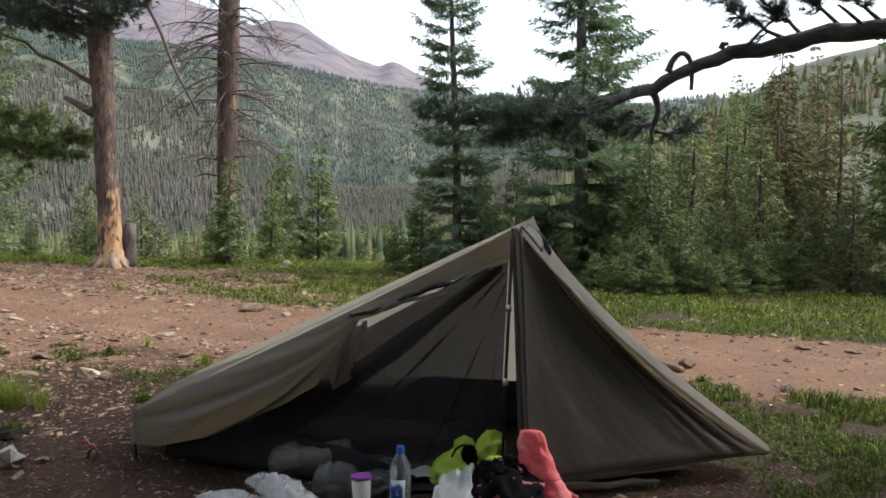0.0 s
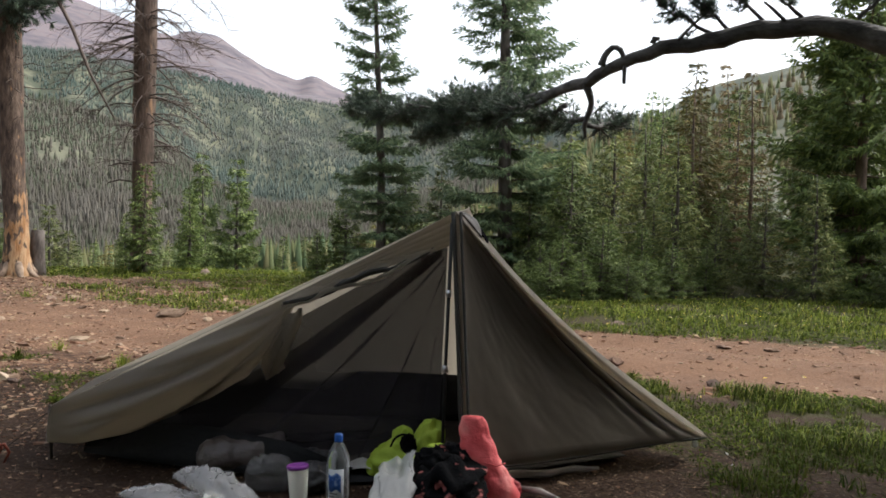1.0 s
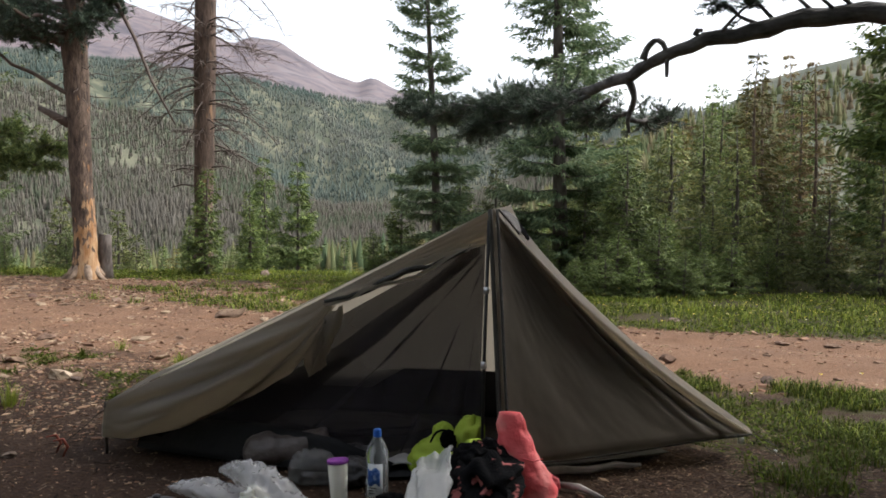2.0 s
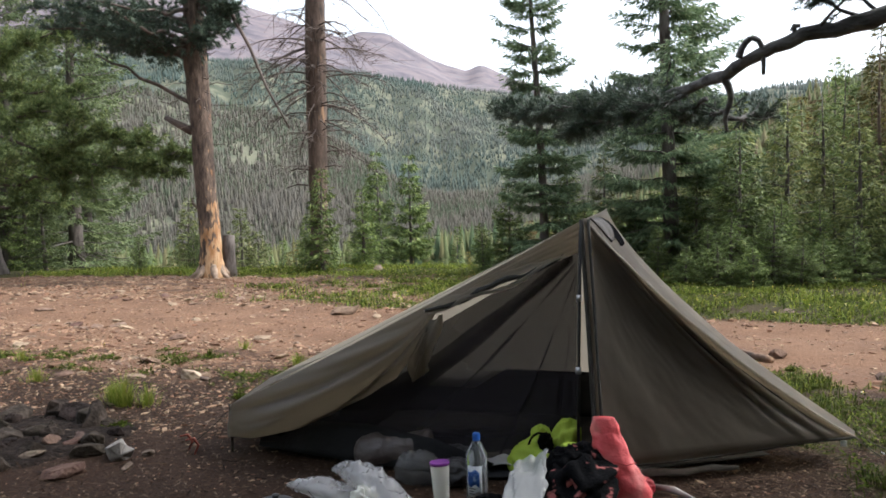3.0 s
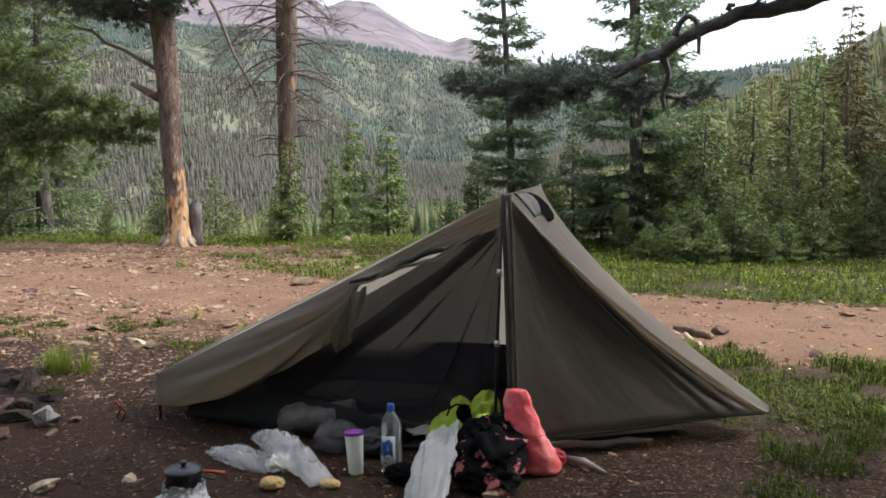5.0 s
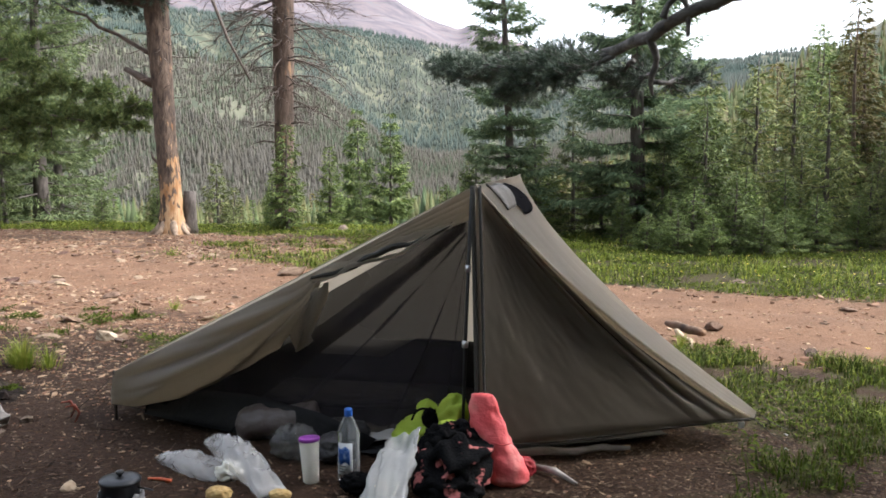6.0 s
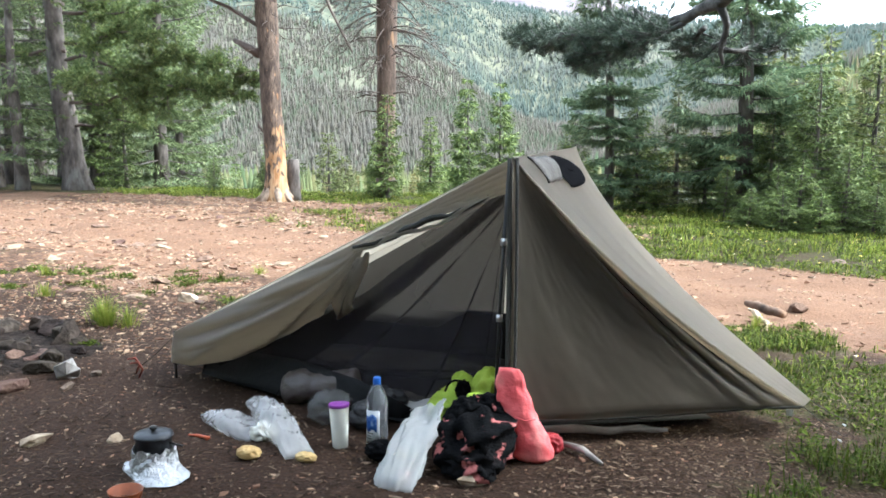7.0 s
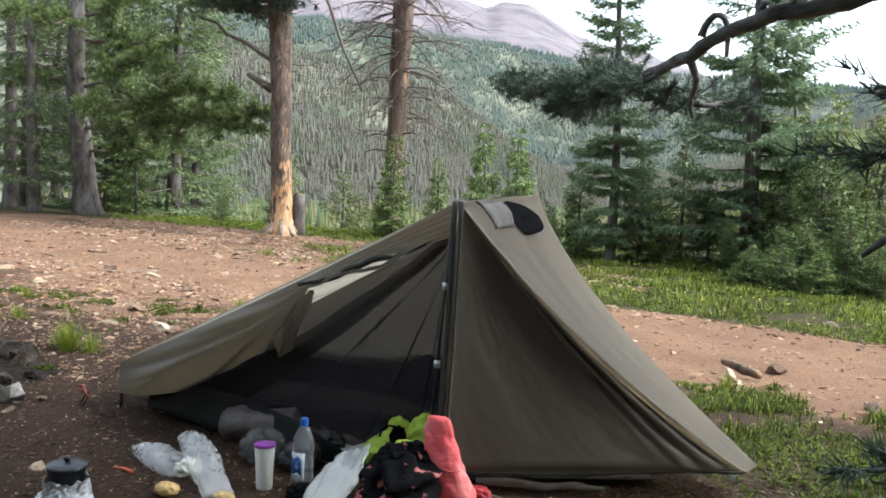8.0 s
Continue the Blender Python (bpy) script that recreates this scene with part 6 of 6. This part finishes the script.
def backpack():
    top = empty("backpack", "black backpack with a pink floral print lying down", "backpack", (.0, -.50, on_land(0, -.5)))
    s = Soup()
    lump(s, (-.02, -.02, .11), (.15, .195, .115), 41, .34, 2.2, turn=.2, power=3.0, lean=(.12, .45))
    part("body", s, M_PACK, top)
    s = Soup()
    lump(s, (.01, .13, .19), (.09, .075, .07), 43, .25, 2.8)
    part("lid", s, M_PACK, top)
    s = Soup()
    lump(s, (.02, -.17, .06), (.12, .07, .06), 47, .3, 2.2, lean=(0, .5))
    part("front_pocket", s, M_PACK, top)
    s = Soup()
    lump(s, (-.06, .05, .20), (.075, .10, .055), 49, .3, 2.4, turn=.5, lean=(.1, .3))
    part("shoulder_strap", s, M_BLACK, top, "folded black shoulder strap")
    s = Soup()
    lump(s, (-.05, .16, .235), (.045, .03, .02), 48, .1, 2)
    part("lime_tag", s, M_LIME, top, "lime green patch")


backpack()


def coral_sack():
    top = empty("dry_sack", "tall coral-pink nylon sack leaning on the tent", "sack", (.17, -.40, on_land(.17, -.4)))
    rows = []
    for i in range(37):
        t = i / 36
        ring = []
        for j in range(32):
            g = TAU * j / 32
            w = np.interp(t, [0, .06, .2, .45, .7, .9, 1], [.06, .095, .105, .082, .074, .062, .045])
            d = np.interp(t, [0, .06, .2, .6, 1], [.03, .05, .055, .04, .022])
            q = V((math.cos(g) * 1.2, math.sin(g) * 1.2, t * 5))
            cr = 1 + .10 * noise.noise(q * 1.2 + V((9, 2, 4))) + .24 * (.30 - abs(noise.noise(V((math.cos(g) * 1.6, math.sin(g) * 1.6, t * 6 + math.cos(g))))) - .5 * abs(noise.noise(V((math.cos(g) * 3, math.sin(g) * 3, t * 13)))))
            x = np.interp(t, [0, .15, .4, .7, 1], [.045, .035, -.01, -.05, -.075])
            ring.append(V((x + w * math.cos(g) * cr, d * math.sin(g) * cr + .05 * t, .37 * t)))
        rows.append(ring)
    s = Soup()
    s.grid(rows, closed=True)
    s.f.append(tuple(range(32))[::-1])
    s.f.append(tuple(range(36 * 32, 37 * 32)))
    part("sack", s, M_CORAL, top)
    s = Soup()
    s.tube([(-.02, -.055, .20), (.03, -.06, .19), (.07, -.05, .2)], .003, 5)
    part("seam", s, M_CORAL, top)


coral_sack()
soft("red_pouch", M_RED, "dark red cloth pouch by the tent", "pouch", (.26, -.27, .035), (.06, .05, .045), 51, .2, 2.5)


def lime_jacket():
    top = empty("jacket", "crumpled lime-green jacket with black straps in the doorway", "jacket", (-.22, -.06, .02))
    s = Soup()
    lump(s, (-.07, -.01, .075), (.12, .09, .085), 61, .20, 1.7, lean=(.5, .2))
    lump(s, (.09, .03, .130), (.075, .06, .120), 63, .22, 1.8, lean=(.2, 0))
    lump(s, (-.0, .03, .125), (.06, .05, .095), 67, .2, 2.0)
    part("cloth", s, M_LIME, top)
    s = Soup()
    lump(s, (.03, -.045, .145), (.036, .030, .055), 69, .35, 2.4)
    lump(s, (.10, -.045, .05), (.060, .035, .045), 70, .35, 2.4)
    part("lining", s, M_BLACK, top, "black lining turned outward")
    s = Soup()
    s.tube(*rounded([V(p) for p in ((-.05, -.07, .150), (-.03, -.08, .195), (.01, -.08, .215), (.05, -.07, .19))], [.005, .006, .006, .005]), 6)
    part("strap", s, M_BLACK, top)


lime_jacket()
s = Soup()
s.grid([[(-.62 + .42 * i / 12, -.10 + .24 * j / 8, .05 + .02 * noise.noise(V((i * .5, j * .5, 3))) + .01 * math.sin(i * 1.3)) for j in range(9)] for i in range(13)])
thing("ground_mat", s, M_PAPER, "crumpled light grey sheet inside the tent door", "mat", thick=.006)
soft("sleeping_bag", M_SACK_DARK, "dark quilted bedding inside the tent", "bedding", (-.85, .62, .06), (.5, .2, .05), 71, .12, 3.0)

# weathered wood by the tent, track and pegs
s = Soup()
rg = random.Random(8)
s.tube(crooked((.18, -.06, .025), (.72, .10, .035), 9, rg, .012), [.012, .018, .02, .02, .018, .019, .016, .018, .014, .008], 9, wob=.15, rng=rg)
thing("driftwood", s, M_WOOD_GREY, "weathered grey branch under the tent edge", "wood")
s = Soup()
s.tube([(.30, -.2, .02), (.40, -.27, .03), (.50, -.36, .015)], [.012, .016, .008], 7, wob=.15, rng=rg)
thing("stick", s, M_WOOD_GREY, "short stick in front of the tent", "wood")
s = Soup()
s.tube(crooked((1.08, 2.98, .07), (1.17, 2.50, .02), 7, rg, .035), [.006, .02, .026, .016, .021, .013, .016, .004], 7, wob=.45, rng=rg)
thing("wood_piece", s, M_WOOD_PALE, "pale split piece of wood by the track", "wood")
s = Soup()
s.tube(crooked((1.02, 3.36, .05), (1.30, 3.04, .035), 7, rg, .008), [.022, .032, .036, .034, .036, .033, .034, .026], 10, wob=.12, rng=rg)
thing("log", s, M_BARK, "short brown log by the track", "wood")
for x, y in ((-2.2, .06), (-2.13, .0)):
    s = Soup()
    s.tube([(0, 0, .0), (.02, .01, .05), (.0, .0, .09), (-.04, -.02, .085)], [.005, .007, .008, .004], 6)
    thing("tent_peg", s, M_PEG, "dull red tent peg with a cord loop", "peg", place=(x, y, on_land(x, y)))
for x, y in ((1.46, .36), (1.5, .6), (.09, -.36)):
    s = Soup()
    s.tube([(0, 0, -.06), (-.004, 0, .008), (-.016, 0, .012)], [.004, .004, .003], 6)
    thing("tent_peg", s, M_SILVER, "bent silver tent peg in the grass", "peg", place=(x, y, on_land(x, y)))

# ---- rocks of the fire ring and single stones ----
rg = random.Random(31)


def rock(x, y, size, material, label, seed, flat=.6, name="rock", category="rock", group=""):
    r = random.Random(seed)
    s = Soup()
    s.blob((0, 0, 0), (size * r.uniform(.8, 1.5), size * r.uniform(.6, 1.0), size * flat * r.uniform(.7, 1.2)), r, .36, 4, 6)
    ob = thing(name, s, material, label, category, shade=False, place=(x, y, on_land(x, y) + size * flat * .3))
    ob.rotation_euler = (r.uniform(-.35, .35), r.uniform(-.35, .35), r.uniform(0, 6))
    if group:
        ob["group"] = group
    b = ob.modifiers.new("worn_edges", "BEVEL")
    b.width, b.segments, b.limit_method = size * .05, 1, "NONE"
    return ob


s = Soup()
rows = []
for i in range(13):
    ring = []
    for j in range(36):
        a = TAU * j / 36
        d = .72 * (i + .01) / 12 * (1 + .16 * noise.noise(V((math.cos(a) * 1.5, math.sin(a) * 1.5, 3))))
        x, y = -3.38 + d * 1.05 * math.cos(a), .12 + d * .9 * math.sin(a)
        ring.append(V((x, y, on_land(x, y) + .03 * (1 - (i / 12) ** 2) + .016 * noise.noise(V((x * 9, y * 9, 1))) - (.02 if i == 12 else 0))))
    rows.append(ring)
s.grid(rows, closed=True)
thing("ash_bed", s, matter("ash_and_charcoal", [(.007, .005, .004), (.017, .012, .0095), (.038, .028, .022)], 22, .98, .9, 60, spec=.08), "dark ash and charcoal inside the fire ring", "ash")
for k in range(90):
    a = TAU * k / 17 + rg.uniform(-.15, .15)
    rad = rg.uniform(.52, .78) if k < 17 else rg.uniform(.1, .6)
    x, y = -3.38 + rad * math.cos(a) * 1.05, .12 + rad * math.sin(a) * .85
    red = rg.random()
    rock(x, y, rg.uniform(.05, .125) if k < 34 else rg.uniform(.02, .055), M_CHAR if red < .86 else M_ROCK_RED if red < .95 else M_ROCK, "soot-blackened rock of the fire ring" if red < .86 else "reddish flat rock of the fire ring" if red < .95 else "grey angular rock of the fire ring", 100 + k, rg.uniform(.45, .75), "fire_ring_rock", "rock", "rocks of the fire ring")
for x, y, sz, m, lab, fl in ((-2.5, -.13, .085, M_WOOD_GREY, "pale grey stone on the brown soil", .8), (-2.38, -.05, .045, M_ROCK, "small pale grey stone on soil", .5), (-1.89, -.96, .085, M_WOOD_PALE, "flat tan stone on the camp floor", .45), (-2.62, -.42, .12, M_ROCK_RED, "flat reddish slab by the fire ring", .3), (-2.35, -.3, .04, M_ROCK, "small grey stone on the soil", .6), (.07, -.68, .06, M_WOOD_PALE, "tan stone under the backpack", .6), (-1.55, -.85, .04, M_WOOD_PALE, "small tan stone on the soil", .5),
                             (1.42, 3.56, .075, M_ROCK_RED, "brown rock on the dirt track", .6), (-3.46, 6.13, .24, M_ROCK_RED, "flat reddish slab on the track", .25), (-3.25, 1.98, .12, M_WOOD_PALE, "pale flat stone among weeds", .3), (-3.1, 1.88, .07, M_ROCK, "grey stone among weeds", .4), (-5.2, 13.2, .12, M_ROCK, "pale stone on the grassy bank", .5), (-2.05, .5, .05, M_ROCK, "small grey stone on the soil", .5), (1.95, 6.3, .09, M_ROCK, "grey stone in the verge", .5), (2.0, 2.55, .06, M_ROCK, "white stone by the track", .6)):
    rock(x, y, sz, m, lab, int(x * 100) + 900, fl)

M_SLAB = matter("tan_slab", [(0.13, 0.088, 0.062), (0.20, 0.142, 0.10), (0.27, 0.20, 0.145)], 14, 0.9, 0.8, 45, "object", 0.3, spec=.1)
slabs = []
for k in range(6):
    r = random.Random(500 + k)
    s = Soup()
    s.blob((0, 0, 0), (.075 * r.uniform(.8, 1.5), .06 * r.uniform(.7, 1.1), .018 * r.uniform(.8, 1.5)), r, .2, 5, 8)
    slabs.append(s.mesh("flat_stone", M_SLAB if k < 4 else M_ROCK_RED, False))
made = 0
while made < 190:
    x, y = rg.uniform(-11, 3.5), rg.uniform(1.4, 11.5)
    if gravel_here(x, y) * (1.0 if x < 0 else .25) < rg.random() or (abs(y - road_mid(x)) < .9 and rg.random() < .7):
        continue
    ob = new("flat_stone", rg.choice(slabs))
    k = rg.uniform(.5, 1.5)
    ob.scale = (k, k, k)
    ob.rotation_euler = (rg.uniform(-.15, .15), rg.uniform(-.15, .15), rg.uniform(0, 6))
    ob.location = (x, y, on_land(x, y) + .006)
    tagged(ob, "flat reddish-grey stone lying on the earth", "stone", "stones on the track")
    made += 1


def shard(s, x, y, k, r):
    """A flat angular chip of stone."""
    n, a, b = 4, k * r.uniform(1.0, 2.2), k * r.uniform(.6, 1.2)
    t, h = r.uniform(0, TAU), k * r.uniform(.15, .55)
    tx, ty, z = r.uniform(-.25, .25), r.uniform(-.25, .25), on_land(x, y)
    base = len(s.v)
    for q, up in ((1.0, -.2), (.86, 1.0)):
        for j in range(n):
            g = TAU * j / n + r.uniform(-.4, .4)
            u, v = a * q * math.cos(g), b * q * math.sin(g)
            s.v.append((x + u * math.cos(t) - v * math.sin(t), y + u * math.sin(t) + v * math.cos(t), z + h * up + (u * tx + v * ty) * (up > 0)))
    for j in range(n):
        i = (j + 1) % n
        s.f.append((base + j, base + i, base + n + i, base + n + j))
    s.f.append(tuple(range(base + n, base + 2 * n)))


def gravel():
    r = random.Random(41)
    s = Soup()
    n = 0
    while n < 27000:
        if r.random() < .82:
            x, y = r.uniform(-13, 4.5), r.uniform(1.2, 12.5)
            if gravel_here(x, y) * r.uniform(.3, 1) < .35:
                continue
            if abs(y - road_mid(x)) < 1.1 and r.random() < .35 or x > -.6 and r.random() < .45:
                continue
            k = r.uniform(.007, .019) * (1 + 1.6 * r.random() ** 5) * (.72 if abs(y - road_mid(x)) < 1.2 else 1.1)
        elif r.random() < .6:
            x, y = r.uniform(-6, -1.4), r.uniform(.3, 3.0)
            k = r.uniform(.005, .011) * (1 + 1.5 * r.random() ** 5)
        else:
            x, y = r.uniform(-4.5, 1.2), r.uniform(-2.6, 1.5)
            k = r.uniform(.003, .007) * (1 + 1.8 * r.random() ** 8)
        shard(s, x, y, k, r)
        n += 1
    tagged(part("gravel", s, M_STONE, shade=False), "scattered red and grey gravel", "gravel", kind="stuff")


gravel()


def litter():
    r = random.Random(43)
    s = Soup()
    for _ in range(46000):
        x, y = r.uniform(-5, 1.8), r.uniform(-3.0, 2.2)
        z = on_land(x, y) + .004
        L, w = r.uniform(.003, .012) * (1 + 3.0 * r.random() ** 9), r.uniform(.0012, .0045)
        a, t = r.uniform(0, TAU), r.uniform(-.2, .2)
        d, o = V((math.cos(a), math.sin(a), t)) * L, V((-math.sin(a), math.cos(a), r.uniform(-.4, .4))) * w
        p = V((x, y, z + abs(t) * L))
        s.face(p - d - o, p + d - o, p + d + o, p - d + o)
    for _ in range(12000):
        x, y = r.uniform(.3, 2.6), r.uniform(-1.9, .9)
        z, a, L, w = on_land(x, y) + .004, r.uniform(0, TAU), r.uniform(.004, .015), r.uniform(.002, .005)
        d, o, p = V((math.cos(a), math.sin(a), r.uniform(-.2, .2))) * L, V((-math.sin(a), math.cos(a), r.uniform(-.3, .3))) * w, V((x, y, z))
        s.face(p - d - o, p + d - o, p + d + o, p - d + o)
    for _ in range(9000):
        x, y = r.uniform(-9, 6), r.uniform(-9, -2.4)
        z, a, L, w = on_land(x, y) + .004, r.uniform(0, TAU), r.uniform(.006, .02), r.uniform(.002, .006)
        d, o, p = V((math.cos(a), math.sin(a), 0)) * L, V((-math.sin(a), math.cos(a), 0)) * w, V((x, y, z))
        s.face(p - d - o, p + d - o, p + d + o, p - d + o)
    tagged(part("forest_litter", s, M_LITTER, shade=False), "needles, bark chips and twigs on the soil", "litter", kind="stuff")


litter()


def blade(s, p, a, h, w, bend, r):
    d = V((math.cos(a), math.sin(a), 0))
    o = V((-d.y, d.x, 0)) * w
    m, e = p + d * (bend * .35 * h) + V((0, 0, h * .6)), p + d * (bend * h) + V((0, 0, h * (1 - .35 * bend)))
    k = len(s.v)
    s.v.extend((tuple(p - o), tuple(p + o), tuple(m + o * .75), tuple(m - o * .75), tuple(e)))
    s.f.append((k, k + 1, k + 2, k + 3))
    s.f.append((k + 3, k + 2, k + 4))


def leafy(s, p, r, size):
    """A small broad-leaved weed."""
    for _ in range(r.randint(2, 4)):
        a = r.uniform(0, TAU)
        d, o = V((math.cos(a), math.sin(a), r.uniform(.1, .9))), V((-math.sin(a), math.cos(a), r.uniform(-.2, .2)))
        L, w = size * r.uniform(.6, 1.3), size * r.uniform(.2, .36)
        q = p + V((r.uniform(-.5, .5) * size, r.uniform(-.5, .5) * size, r.uniform(0, .8) * size))
        s.face(q, q + d * L * .45 - o * w, q + d * L - V((0, 0, .25 * L)), q + d * L * .5 + o * w)


def meadow():
    r = random.Random(47)
    g, w, f, tufts = Soup(), Soup(), Soup(), Soup()
    n = 0
    while n < 88000:
        k = r.random()
        if k < .30:
            x, y = r.uniform(.7, 4.2), r.uniform(-2.2, 2.6)
        elif k < .56:
            x, y = r.uniform(-7, 7), r.uniform(4.8, 10.5)
        elif k < .84:
            x, y = r.uniform(-13, 4), r.uniform(9.5, 14.6)
        else:
            x, y = r.uniform(-6, -.2), r.uniform(.6, 3.4)
        c = grass_here(x, y)
        if c * r.uniform(.5, 1) * (1.0 if y < 4 else .55 + .9 * patchy(x, y)) < .36:
            continue
        n += 1
        far = y > 4
        p = V((x, y, on_land(x, y) - .005))
        tall = tall_here(x, y)
        if k >= .84 and r.random() < .72:
            leafy(w, p, r, r.uniform(.015, .04))
        elif not far and k < .30 and r.random() < .14:
            leafy(w, p, r, r.uniform(.015, .045))
        elif far and r.random() < .38:
            leafy(w, p, r, r.uniform(.03, .06))
        else:
            h = (r.uniform(.025, .085) if not far else r.uniform(.03, .12)) * tall
            # most far blades take the bright tone, near ones mostly the shade-darkened one
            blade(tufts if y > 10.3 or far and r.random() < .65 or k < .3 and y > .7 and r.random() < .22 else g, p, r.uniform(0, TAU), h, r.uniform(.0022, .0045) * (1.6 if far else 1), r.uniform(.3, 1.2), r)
        if r.random() < (.012 if far else .0006):
            q = p + V((0, 0, r.uniform(.08, .2)))
            for _ in range(4):
                a = r.uniform(0, TAU)
                f.face(q, q + V((math.cos(a), math.sin(a), .4)) * .018, q + V((math.cos(a + .8), math.sin(a + .8), .4)) * .018)
    # single tufts among the stones
    for x, y, h, m in ((-3.2, .95, .27, 170), (-3.05, 1.0, .18, 70), (-3.32, 1.0, .18, 70), (-2.6, 2.6, .16, 70), (-3.6, 2.9, .12, 50), (-2.0, 1.9, .13, 80), (-1.7, 2.0, .15, 80), (-2.9, .45, .08, 50), (-2.5, 1.3, .09, 60), (-2.2, 1.2, .1, 60), (-4.4, 1.6, .16, 60), (-5.2, 2.4, .15, 50), (-1.3, 2.4, .14, 50), (-3.5, 3.4, .13, 40), (1.1, 2.55, .14, 60), (1.4, 2.75, .1, 40)):
        for _ in range(int(m * 1.7)):
            a, d = r.uniform(0, TAU), r.gauss(0, .042)
            px, py = x + d * math.cos(a) * 1.15, y + d * math.sin(a)
            p = V((px, py, on_land(px, py)))
            if h < .12 and r.random() < .6:
                leafy(w, p, r, .03)
            else:
                blade(tufts if h > .125 else g, p, a + r.uniform(-.6, .6) + (math.pi if d < 0 else 0), h * r.uniform(.3, 1.15) * (1 - min(.7, abs(d) * 5)), .0022, min(1.3, r.uniform(.05, .6) + abs(d) * 6), r)
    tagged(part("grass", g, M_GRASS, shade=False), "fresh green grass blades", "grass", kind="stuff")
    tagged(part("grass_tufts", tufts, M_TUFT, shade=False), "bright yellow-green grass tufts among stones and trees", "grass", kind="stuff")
    tagged(part("weeds", w, M_WEED, shade=False), "low broad-leaved green weeds", "weeds", kind="stuff")
    tagged(part("wildflowers", f, M_FLOWER, shade=False), "small yellow wildflowers in the grass", "flowers", kind="stuff")


meadow()
